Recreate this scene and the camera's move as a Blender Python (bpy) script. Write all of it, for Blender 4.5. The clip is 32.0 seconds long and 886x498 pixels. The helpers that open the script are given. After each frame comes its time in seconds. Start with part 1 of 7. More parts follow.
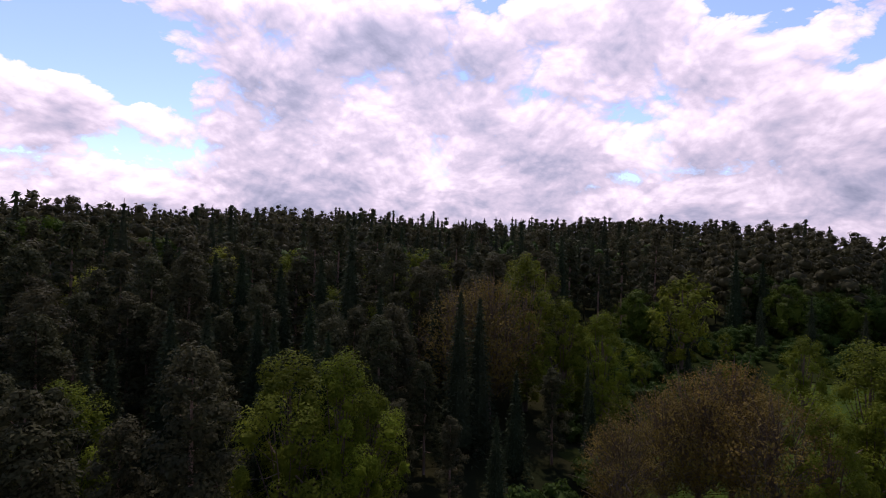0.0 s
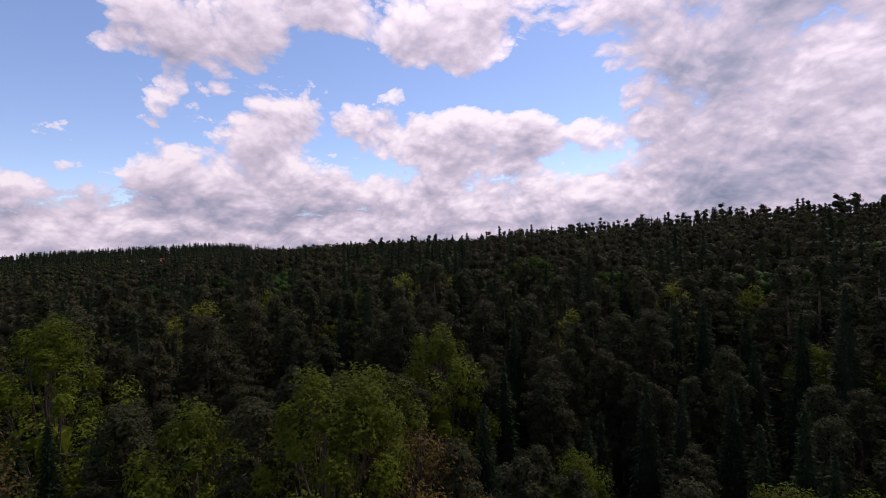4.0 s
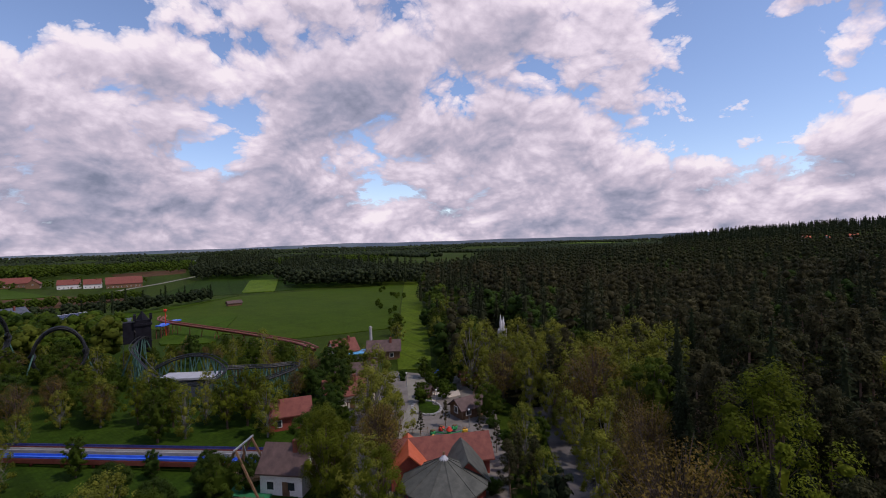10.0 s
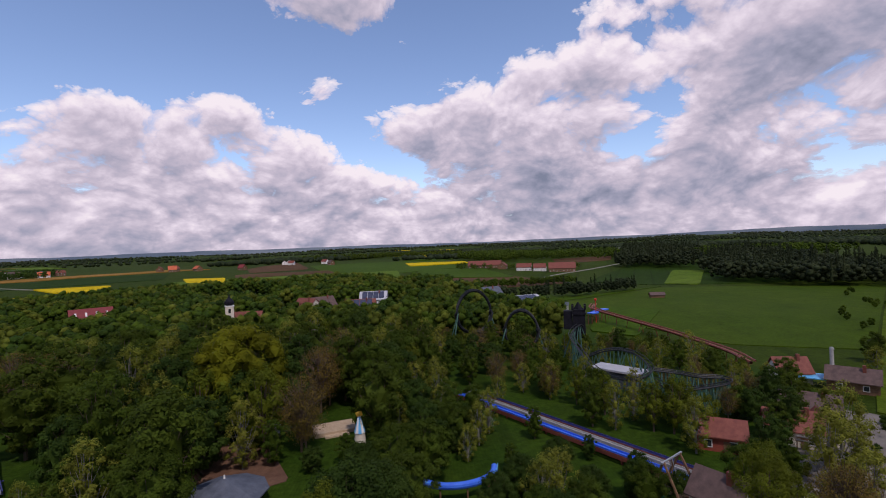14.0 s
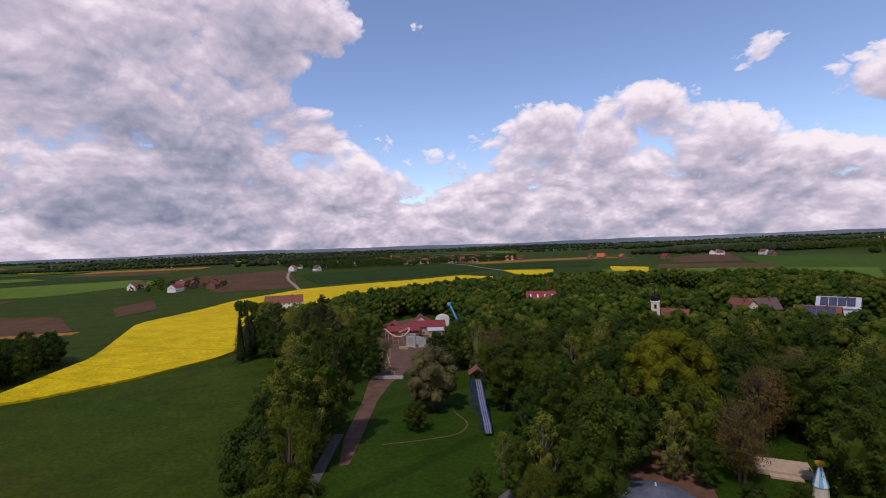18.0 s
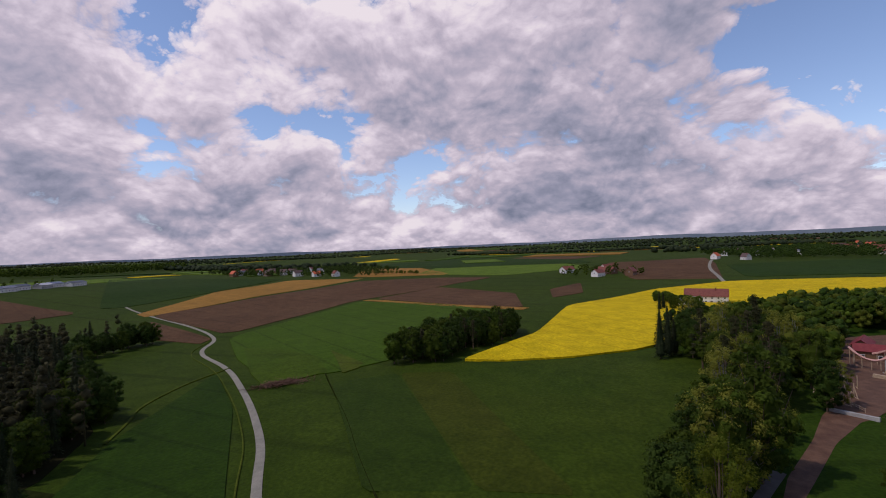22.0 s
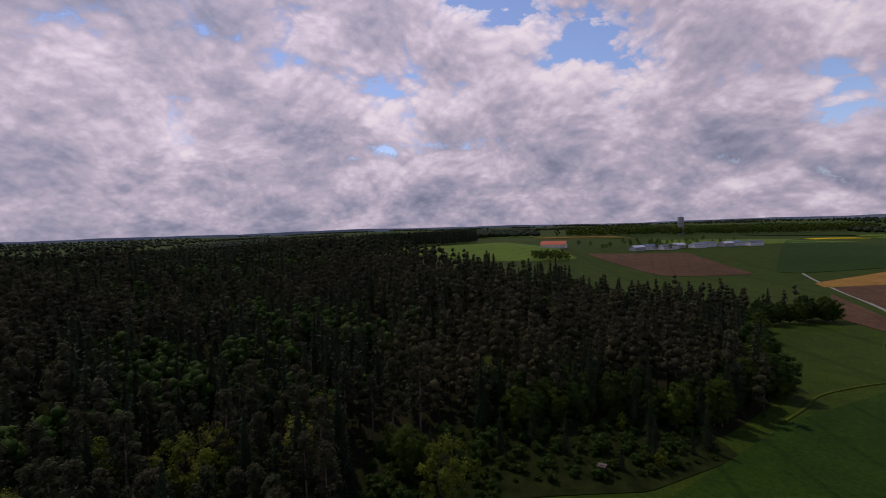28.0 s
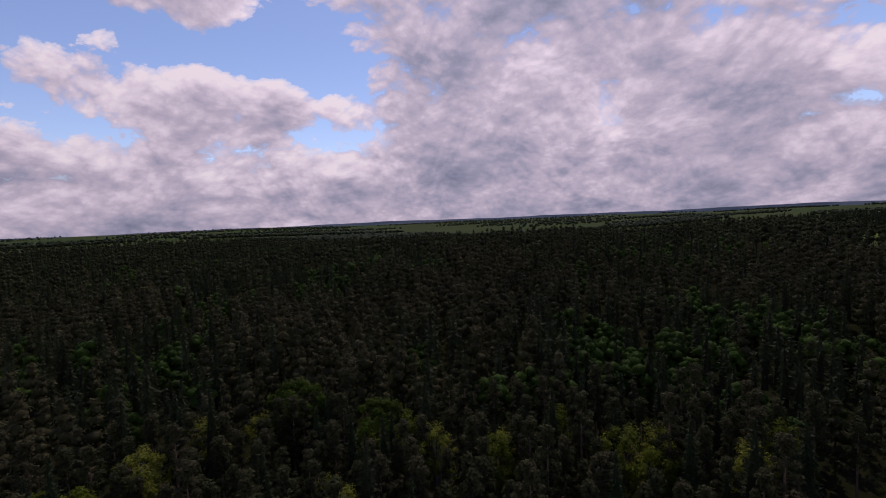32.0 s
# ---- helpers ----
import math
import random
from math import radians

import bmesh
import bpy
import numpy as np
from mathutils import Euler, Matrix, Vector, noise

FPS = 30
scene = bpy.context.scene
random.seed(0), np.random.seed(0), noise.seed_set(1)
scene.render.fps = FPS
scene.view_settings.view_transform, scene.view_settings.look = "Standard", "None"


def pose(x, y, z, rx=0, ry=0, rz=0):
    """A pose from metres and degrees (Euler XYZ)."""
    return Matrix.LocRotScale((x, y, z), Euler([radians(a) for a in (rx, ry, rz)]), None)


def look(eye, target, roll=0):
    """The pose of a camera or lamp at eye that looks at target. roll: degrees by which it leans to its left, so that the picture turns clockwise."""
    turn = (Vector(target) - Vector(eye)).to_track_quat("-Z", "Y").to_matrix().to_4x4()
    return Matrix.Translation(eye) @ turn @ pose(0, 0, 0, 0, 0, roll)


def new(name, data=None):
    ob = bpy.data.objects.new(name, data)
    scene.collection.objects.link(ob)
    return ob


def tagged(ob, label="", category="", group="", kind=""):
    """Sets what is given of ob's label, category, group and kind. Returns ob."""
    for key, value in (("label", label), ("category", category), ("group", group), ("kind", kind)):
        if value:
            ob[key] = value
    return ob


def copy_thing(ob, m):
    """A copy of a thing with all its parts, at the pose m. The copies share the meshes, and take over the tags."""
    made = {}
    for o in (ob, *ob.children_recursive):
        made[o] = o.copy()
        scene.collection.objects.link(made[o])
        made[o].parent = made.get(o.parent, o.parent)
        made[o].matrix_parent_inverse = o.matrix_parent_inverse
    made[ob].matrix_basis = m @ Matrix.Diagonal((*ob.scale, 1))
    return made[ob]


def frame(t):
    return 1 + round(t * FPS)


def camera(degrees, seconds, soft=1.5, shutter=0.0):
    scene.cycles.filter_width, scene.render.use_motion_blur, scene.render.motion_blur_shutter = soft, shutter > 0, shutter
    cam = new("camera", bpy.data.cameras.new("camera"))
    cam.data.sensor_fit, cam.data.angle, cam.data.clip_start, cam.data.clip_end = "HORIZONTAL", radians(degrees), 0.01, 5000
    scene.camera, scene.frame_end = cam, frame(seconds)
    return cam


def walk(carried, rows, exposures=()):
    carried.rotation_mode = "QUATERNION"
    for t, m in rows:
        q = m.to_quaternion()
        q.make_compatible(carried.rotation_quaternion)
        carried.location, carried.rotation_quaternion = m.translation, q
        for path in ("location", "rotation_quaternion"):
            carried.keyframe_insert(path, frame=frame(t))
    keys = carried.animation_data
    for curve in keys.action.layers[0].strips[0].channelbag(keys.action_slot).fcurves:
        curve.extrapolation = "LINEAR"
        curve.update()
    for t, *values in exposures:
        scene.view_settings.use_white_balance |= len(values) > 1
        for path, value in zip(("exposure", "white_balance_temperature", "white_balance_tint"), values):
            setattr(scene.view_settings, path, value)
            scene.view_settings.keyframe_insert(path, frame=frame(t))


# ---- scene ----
# seconds, x, y, z, and the turns about x, y and z in degrees
PATH = [
    (0.0, 0.44, 3.06, 19.98, 90.94, -1.48, 0.00),
    (0.5, 0.19, 2.70, 20.89, 90.68, -0.89, 5.17),
    (1.0, -0.03, 2.44, 21.81, 90.56, -0.13, 10.77),
    (1.5, -0.21, 2.23, 22.71, 90.81, 0.81, 15.59),
    (2.0, -0.40, 1.99, 23.65, 90.96, 1.37, 22.13),
    (2.5, -0.56, 1.77, 24.66, 91.07, 1.50, 28.25),
    (3.0, -0.77, 1.49, 25.58, 91.01, 1.68, 33.30),
    (3.5, -0.91, 1.16, 26.58, 90.69, 1.74, 41.52),
    (5.5, -1.42, -0.12, 30.46, 89.77, 1.99, 66.41),
    (6.0, -1.47, -0.34, 31.03, 89.87, 2.01, 72.50),
    (6.5, -1.40, -0.61, 31.60, 89.92, 1.89, 78.56),
    (7.0, -1.45, -0.86, 32.08, 89.87, 1.81, 84.41),
    (7.5, -1.46, -1.08, 32.63, 89.78, 1.96, 90.15),
    (8.0, -1.35, -1.32, 33.24, 89.70, 2.03, 96.07),
    (8.5, -1.13, -1.42, 33.83, 89.71, 1.93, 102.30),
    (9.0, -1.10, -1.62, 34.37, 89.68, 1.70, 108.33),
    (9.5, -1.01, -1.75, 34.88, 89.53, 1.67, 114.09),
    (10.0, -0.80, -1.96, 35.43, 89.41, 1.85, 119.83),
    (10.5, -0.78, -2.04, 35.96, 89.38, 2.09, 125.55),
    (11.0, -0.57, -2.08, 36.49, 89.45, 2.10, 131.70),
    (11.5, -0.39, -2.13, 37.06, 89.44, 2.01, 137.71),
    (12.0, -0.33, -2.28, 37.63, 89.37, 2.07, 143.42),
    (12.5, -0.11, -2.24, 38.15, 89.37, 2.26, 149.34),
    (13.0, 0.07, -2.16, 38.69, 89.49, 2.33, 155.54),
    (13.5, 0.31, -1.81, 39.25, 89.56, 2.25, 161.59),
    (14.0, 0.54, -1.60, 39.77, 89.46, 2.22, 167.39),
    (14.5, 0.72, -1.65, 40.30, 89.42, 2.24, 173.19),
    (16.5, 1.47, -1.80, 42.31, 89.66, 2.15, 197.31),
    (17.0, 1.66, -1.60, 42.81, 89.69, 2.14, 203.06),
    (17.5, 1.75, -1.24, 43.37, 89.65, 2.21, 208.94),
    (18.0, 1.83, -0.97, 43.92, 89.76, 2.18, 215.05),
    (18.5, 1.77, -0.82, 44.46, 89.83, 2.04, 220.98),
    (19.0, 1.89, -0.79, 45.08, 89.81, 1.94, 226.90),
    (19.5, 1.98, -0.63, 45.77, 89.63, 1.98, 232.73),
    (20.0, 2.00, -0.41, 46.46, 89.05, 2.11, 238.51),
    (20.5, 2.04, -0.22, 47.20, 88.97, 2.36, 244.75),
    (21.0, 1.98, -0.09, 47.86, 89.63, 2.27, 250.84),
    (21.5, 1.81, 0.02, 48.38, 89.82, 2.31, 256.46),
    (22.0, 1.76, 0.25, 48.90, 89.80, 2.44, 262.11),
    (22.5, 1.59, 0.51, 49.35, 89.79, 2.51, 268.25),
    (23.0, 1.49, 0.70, 49.80, 89.88, 2.36, 274.29),
    (23.5, 1.49, 0.77, 50.22, 89.88, 2.25, 280.16),
    (24.0, 1.58, 0.87, 50.80, 89.87, 2.27, 286.08),
    (24.5, 1.37, 1.00, 51.64, 89.83, 2.23, 292.16),
    (25.0, 1.07, 1.09, 52.55, 89.72, 1.93, 297.95),
    (25.5, 0.81, 1.13, 53.29, 89.20, 1.60, 303.70),
    (27.5, -0.24, 1.32, 56.08, 86.81, 1.20, 326.89),
    (28.0, -0.49, 1.47, 56.78, 87.53, 1.86, 332.53),
    (28.5, -0.65, 1.65, 57.44, 88.66, 1.90, 339.04),
    (29.0, -0.92, 1.81, 57.92, 89.39, 1.67, 345.05),
    (29.5, -1.42, 2.18, 58.46, 89.71, 1.50, 350.28),
    (30.0, -2.09, 2.59, 59.01, 89.78, 1.42, 356.21),
    (30.5, -2.86, 2.97, 59.60, 89.77, 1.59, 362.61),
    (31.0, -3.60, 3.36, 60.26, 85.97, 1.83, 369.52),
    (31.5, -4.38, 3.71, 60.97, 84.25, 2.06, 375.15),
    (32.0, -5.23, 4.04, 61.70, 86.49, 2.35, 380.17),
]
cam = camera(85.6, 32.0, soft=1.0)
walk(cam, [(t, pose(*p)) for t, *p in PATH],
     exposures=[(0.0, 0.22, 6400.0, 30.0), (1.0, 0.04, 6400.0, 30.0), (2.0, -0.1, 6400.0, 30.0), (3.0, -0.12, 6400.0, 28.0), (7.0, -0.1, 6400.0, 24.0), (12.0, -0.1, 6400.0, 22.0), (20.0, -0.08, 6400.0, 22.0), (21.0, -0.1, 6400.0, 22.0), (22.0, -0.28, 6400.0, 22.0), (24.0, -0.4, 6400.0, 23.0), (28.0, -0.52, 6400.0, 27.0), (32.0, -0.5, 6400.0, 30.0)])


# ---- sky and sun ----
SUN_HEADING, SUN_HEIGHT = 8.0, 58.0


def direction(heading, height):
    a, e = radians(heading), radians(height)
    return Vector((-math.sin(a) * math.cos(e), math.cos(a) * math.cos(e), math.sin(e)))


def link(tree, a, b):
    tree.links.new(a, b)


def node(tree, kind, **values):
    n = tree.nodes.new(kind)
    for key, value in values.items():
        if key in n.inputs:
            n.inputs[key].default_value = value
        else:
            setattr(n, key, value)
    return n


def mathnode(tree, op, a, b=None, clamp=False):
    n = tree.nodes.new("ShaderNodeMath")
    n.operation, n.use_clamp = op, clamp
    for i, v in enumerate((a, b)):
        if v is None:
            continue
        if isinstance(v, (int, float)):
            n.inputs[i].default_value = v
        else:
            tree.links.new(v, n.inputs[i])
    return n.outputs[0]


def ramp(tree, value, stops, ease="LINEAR"):
    n = tree.nodes.new("ShaderNodeValToRGB")
    n.color_ramp.interpolation = ease
    while len(n.color_ramp.elements) < len(stops):
        n.color_ramp.elements.new(0.5)
    for e, (p, c) in zip(n.color_ramp.elements, stops):
        e.position, e.color = p, (*c, 1)
    tree.links.new(value, n.inputs[0])
    return n.outputs[0]


# heading, height and width in degrees, body, and greyness: the clouds round the horizon; then the blue gaps between them
CLOUDS = [(46, 25, 6, 1.0, 0.1), (47, 14, 4, 0.9, 0.1), (42, 13, 4.5, 1.1, 0.05), (31, 13, 4, 1.2, 0.0), (28, 24, 7, 1.0, 0.4), (20, 17, 8, 1.1, 0.8), (11, 26, 6, 0.9, 0.0),
          (1, 22, 9, 1.1, 0.9), (346, 27, 6, 1.0, 0.0), (338, 26, 5, 1.1, 0.1), (335, 20, 7, 1.0, 0.35), (344, 17, 6, 0.9, 0.15), (6, 14, 7, 0.8, 0.0), (349, 12, 7, 1.0, 0.65),
          (19, 9.5, 8, 1.0, 0.6), (330, 11, 8, 0.9, 0.4), (319, 17, 8, 0.9, 0.1), (316, 26, 7, 0.9, 0.2)]
CLOUDS += [(107, 26, 9, 1.0, 0.1), (117, 25, 7, 1.0, 0.2), (95, 17, 4.5, 1.2, 0.0), (103, 14, 7, 1.0, 0.4), (115, 15, 5, 1.0, 0.5), (75, 23, 8, 1.0, 0.35), (81, 22, 4, 0.8, 0.3), (75, 11.5, 8, 1.0, 0.2),
           (68, 14, 4, 1.1, 0.0), (56, 15, 6, 1.0, 0.15), (47, 11.5, 5, 1.0, 0.2), (39, 12.5, 4.5, 1.0, 0.1), (59, 27, 8, 0.9, 0.25), (47, 22, 4, 0.9, 0.25), (100, 8, 9, 0.8, 0.15), (60, 8, 9, 0.8, 0.1)]
CLOUDS += [(152, 17, 7, 1.1, 0.2), (131, 24, 9, 1.0, 0.1), (131, 17, 8, 1.1, 0.8), (122, 11, 5, 1.0, 0.1), (114, 12.5, 5, 1.0, 0.45), (141, 27, 6, 0.8, 0.1), (176, 28, 8, 1.0, 0.35), (185, 27, 4, 0.8, 0.2),
           (161, 13.5, 8, 1.1, 0.1), (170, 13, 5, 1.0, 0.1), (154, 9, 9, 1.0, 0.6), (193, 15, 4, 1.1, 0.0), (181, 18, 2.5, 0.7, 0.1), (201, 23.5, 2, 0.8, 0.1), (198, 12, 7, 1.0, 0.25), (186, 10.5, 8, 1.0, 0.25), (138, 9, 7, 0.9, 0.2)]
CLOUDS += [(207, 11, 9, 1.0, 0.1), (224, 9, 5, 1.0, 0.05), (217, 24.5, 1.8, 0.8, 0.1), (241, 13, 10, 1.1, 0.75), (249, 8, 7, 0.9, 0.4), (233, 24.5, 8, 1.1, 0.65), (248, 25.5, 8, 1.0, 0.0), (267, 25, 9, 1.0, 0.0),
           (264, 15.5, 8, 1.0, 0.3), (302, 20.5, 8, 1.0, 0.45), (264, 19, 7, 0.8, 0.4), (302, 11, 7, 1.0, 0.5), (292, 15, 7, 1.0, 0.05), (317, 11, 7, 0.9, 0.2), (283, 23, 8, 1.0, 0.0), (280, 10, 6, 0.9, 0.2),
           (286, 7, 8, 0.9, 0.5), (9, 13, 5, 0.7, 0.0), (310, 24, 6, 0.9, 0.3), (255, 16, 6, 0.9, 0.3), (229, 14, 4, 0.9, 0.35), (12, 6.5, 9, 0.8, 0.05), (352, 6.5, 9, 0.8, 0.1), (332, 6, 8, 0.8, 0.05), (312, 6, 8, 0.8, 0.1), (30, 7, 6, 0.8, 0.05)]
GAPS = [(37, 19, 5, 1.0), (328, 26, 4.5, 1.1), (49, 19, 2.5, 0.8), (87, 17, 5, 1.0), (86, 24, 3, 0.7), (60, 20, 6, 1.0), (40, 19, 4, 0.9), (63, 11.5, 3, 0.7), (142.5, 14.5, 3.5, 0.9), (117.5, 16, 2.5, 0.9),
        (169, 21.5, 8, 1.1), (189, 21, 6, 1.1), (200, 19, 6, 1.0), (144, 10.5, 3, 0.8), (178, 17, 3, 0.6), (212, 19, 9, 1.2), (222, 18, 4, 0.8), (275, 14, 2.2, 1.1), (315, 20, 2.8, 0.9), (277, 27.5, 1.5, 0.8), (229, 19, 2.5, 0.8), (206, 27, 7, 1.0), (157, 25, 5, 0.8)]
SQUAT = 1.6


def make_world():
    world = bpy.data.worlds.new("sky")
    scene.world = world
    world.use_nodes = True
    t = world.node_tree
    t.nodes.clear()
    sky = node(t, "ShaderNodeTexSky", sky_type="NISHITA", sun_disc=False, sun_elevation=radians(SUN_HEIGHT),
               sun_rotation=radians(-SUN_HEADING), altitude=500.0, dust_density=0.3, ozone_density=2.0)
    co = node(t, "ShaderNodeTexCoord").outputs["Generated"]
    sep = node(t, "ShaderNodeSeparateXYZ")
    link(t, co, sep.inputs[0])
    up = mathnode(t, "MAXIMUM", sep.outputs["Z"], 0.0)
    tall = node(t, "ShaderNodeVectorMath", operation="MULTIPLY")
    link(t, co, tall.inputs[0])
    tall.inputs[1].default_value = (1, 1, SQUAT)
    squat = node(t, "ShaderNodeVectorMath", operation="NORMALIZE")
    link(t, tall.outputs[0], squat.inputs[0])
    height = mathnode(t, "MULTIPLY", mathnode(t, "ARCSINE", up), 57.3)

    def lobe(heading, high, width, gain):
        d = direction(heading, high)
        d = Vector((d.x, d.y, d.z * SQUAT)).normalized()
        dot = node(t, "ShaderNodeVectorMath", operation="DOT_PRODUCT")
        link(t, squat.outputs[0], dot.inputs[0])
        dot.inputs[1].default_value = d
        k = 1 / (1 - math.cos(radians(width)))
        e = node(t, "ShaderNodeMath", operation="MULTIPLY_ADD")
        link(t, dot.outputs["Value"], e.inputs[0])
        e.inputs[1].default_value, e.inputs[2].default_value = k, -k + math.log(gain)
        return mathnode(t, "EXPONENT", e.outputs[0])

    def plus(total, value, gain=1.0):
        n = node(t, "ShaderNodeMath", operation="MULTIPLY_ADD")
        link(t, value, n.inputs[0])
        n.inputs[1].default_value = gain
        if total is None:
            n.inputs[2].default_value = 0.0
        else:
            link(t, total, n.inputs[2])
        return n.outputs[0]

    def at(lift):
        """The place on the cloud layer in this direction, raised by a little: heaps flatten and crowd towards the horizon."""
        z = mathnode(t, "ADD", up, lift)
        p = node(t, "ShaderNodeCombineXYZ")
        link(t, sep.outputs["X"], p.inputs[0])
        link(t, sep.outputs["Y"], p.inputs[1])
        link(t, mathnode(t, "MULTIPLY", z, 1.25), p.inputs[2])
        s = node(t, "ShaderNodeVectorMath", operation="SCALE")
        link(t, p.outputs[0], s.inputs[0])
        link(t, mathnode(t, "DIVIDE", 1.0, mathnode(t, "ADD", z, 0.75)), s.inputs["Scale"])
        return s.outputs[0]

    def puffs(lift, detail, knobs=0.42):
        """Heaped cloud: broad noise with rounded heads upon heads."""
        place = at(lift)
        n = node(t, "ShaderNodeTexNoise", Scale=4.4, Detail=detail, Roughness=0.5, Distortion=0.0)
        link(t, place, n.inputs["Vector"])
        wobble = node(t, "ShaderNodeVectorMath", operation="MULTIPLY_ADD")
        link(t, n.outputs["Color"], wobble.inputs[0])
        wobble.inputs[1].default_value = (0.14, 0.14, 0.14)
        link(t, place, wobble.inputs[2])
        cells = node(t, "ShaderNodeTexVoronoi", feature="SMOOTH_F1", Scale=9.5, Smoothness=0.2, Detail=min(4.0, detail / 2), Roughness=0.55, Lacunarity=2.3)
        link(t, wobble.outputs[0], cells.inputs["Vector"])
        return plus(n.outputs["Fac"], cells.outputs["Distance"], -knobs)

    body, rise, grey = None, None, None
    for heading, high, width, gain, dark in CLOUDS:
        w = lobe(heading, high, width, gain)
        body = plus(body, w)
        v = node(t, "ShaderNodeMath", operation="MULTIPLY_ADD")
        link(t, height, v.inputs[0])
        v.inputs[1].default_value, v.inputs[2].default_value = SQUAT / width, -high * SQUAT / width
        rise = mathnode(t, "ADD", mathnode(t, "MULTIPLY", w, v.outputs[0]), rise) if rise is not None else mathnode(t, "MULTIPLY", w, v.outputs[0])
        if dark > 0:
            grey = plus(grey, w, dark)
    gaps = None
    for row in GAPS:
        gaps = plus(gaps, lobe(*row))
    here = puffs(0.0, 10.0)
    low = mathnode(t, "MULTIPLY", mathnode(t, "SUBTRACT", 0.17, up, True), 4.2)
    bank = mathnode(t, "ADD", mathnode(t, "MULTIPLY", mathnode(t, "MINIMUM", body, 1.3), 0.33), low)
    bank = plus(bank, gaps, -0.30)
    cover = mathnode(t, "ADD", here, bank)
    mask = ramp(t, cover, [(0.165, (0, 0, 0)), (0.205, (0.55, 0.55, 0.55)), (0.30, (1, 1, 1))])
    # heads catch the sun, thick middles and undersides are grey
    fine = mathnode(t, "SUBTRACT", here, puffs(0.02, 10.0))
    mid = mathnode(t, "SUBTRACT", puffs(0.0, 4.0), puffs(0.05, 4.0))
    weight = mathnode(t, "ADD", body, 0.35)
    top = mathnode(t, "MINIMUM", mathnode(t, "MAXIMUM", mathnode(t, "DIVIDE", rise, weight), -1.0), 1.0)
    tone = plus(plus(None, fine, 0.85), mid, 0.62)
    tone = mathnode(t, "ADD", tone, 0.86)
    tone = plus(tone, top, 0.27)
    tone = plus(tone, mathnode(t, "DIVIDE", grey, mathnode(t, "ADD", mathnode(t, "MULTIPLY", body, 0.6), 0.5)), -0.50)
    thick = mathnode(t, "MAXIMUM", mathnode(t, "SUBTRACT", plus(mathnode(t, "ADD", puffs(0.0, 2.0), bank), low, -0.55), 0.46), 0.0)
    tone = plus(tone, thick, -0.9)
    # towards the horizon the light is dulled by layer behind layer; unseen cloud overhead is greyed to dim the land
    tone = plus(tone, low, -0.30)
    tone = mathnode(t, "SUBTRACT", tone, mathnode(t, "MULTIPLY", mathnode(t, "SUBTRACT", up, 0.48, True), 1.2), True)
    colour = ramp(t, tone, [(0.0, (0.24, 0.28, 0.37)), (0.3, (0.40, 0.42, 0.52)), (0.6, (0.64, 0.60, 0.68)), (0.85, (0.90, 0.84, 0.90)), (1.0, (1.05, 1.0, 1.0))])
    blue = node(t, "ShaderNodeBackground", Strength=0.165)
    link(t, sky.outputs[0], blue.inputs["Color"])
    # thin cloud near the sun lets more light through
    dot = node(t, "ShaderNodeVectorMath", operation="DOT_PRODUCT")
    link(t, co, dot.inputs[0])
    dot.inputs[1].default_value = direction(SUN_HEADING, SUN_HEIGHT)
    halo = mathnode(t, "POWER", mathnode(t, "MAXIMUM", dot.outputs["Value"], 0.0), 3.0)
    white = node(t, "ShaderNodeBackground")
    link(t, colour, white.inputs["Color"])
    link(t, mathnode(t, "ADD", mathnode(t, "MULTIPLY", halo, 0.40), 0.90), white.inputs["Strength"])
    mix = node(t, "ShaderNodeMixShader")
    link(t, mask, mix.inputs[0])
    link(t, blue.outputs[0], mix.inputs[1])
    link(t, white.outputs[0], mix.inputs[2])
    out = node(t, "ShaderNodeOutputWorld")
    link(t, mix.outputs[0], out.inputs["Surface"])


make_world()
sun = new("sun", bpy.data.lights.new("sun", "SUN"))
sun.data.energy, sun.data.angle, sun.data.color = 2.5, radians(0.6), (1.0, 0.95, 0.86)
sun.matrix_world = look((0, 0, 0), -direction(SUN_HEADING, SUN_HEIGHT))


# ---- materials ----
def material(name, rough=0.8, metal=0.0):
    m = bpy.data.materials.new(name)
    m.use_nodes = True
    b = m.node_tree.nodes["Principled BSDF"]
    b.inputs["Roughness"].default_value, b.inputs["Metallic"].default_value = rough, metal
    return m, m.node_tree, b


def texture(t, kind, scale, stretch=(1, 1, 1), turn=0.0, **values):
    """A texture laid out in metres over the thing."""
    co = node(t, "ShaderNodeTexCoord")
    mp = node(t, "ShaderNodeMapping")
    mp.inputs["Scale"].default_value = stretch
    mp.inputs["Rotation"].default_value = (0, 0, radians(turn))
    link(t, co.outputs["Object"], mp.inputs["Vector"])
    n = node(t, kind, Scale=scale, **values)
    link(t, mp.outputs[0], n.inputs["Vector"])
    return n


def blend(t, fac, a, b, mode="MIX"):
    n = node(t, "ShaderNodeMix", data_type="RGBA", blend_type=mode)
    for i, v in ((0, fac), (6, a), (7, b)):
        if isinstance(v, (int, float)):
            n.inputs[i].default_value = v
        elif isinstance(v, tuple):
            n.inputs[i].default_value = (*v, 1)
        else:
            link(t, v, n.inputs[i])
    return n.outputs[2]


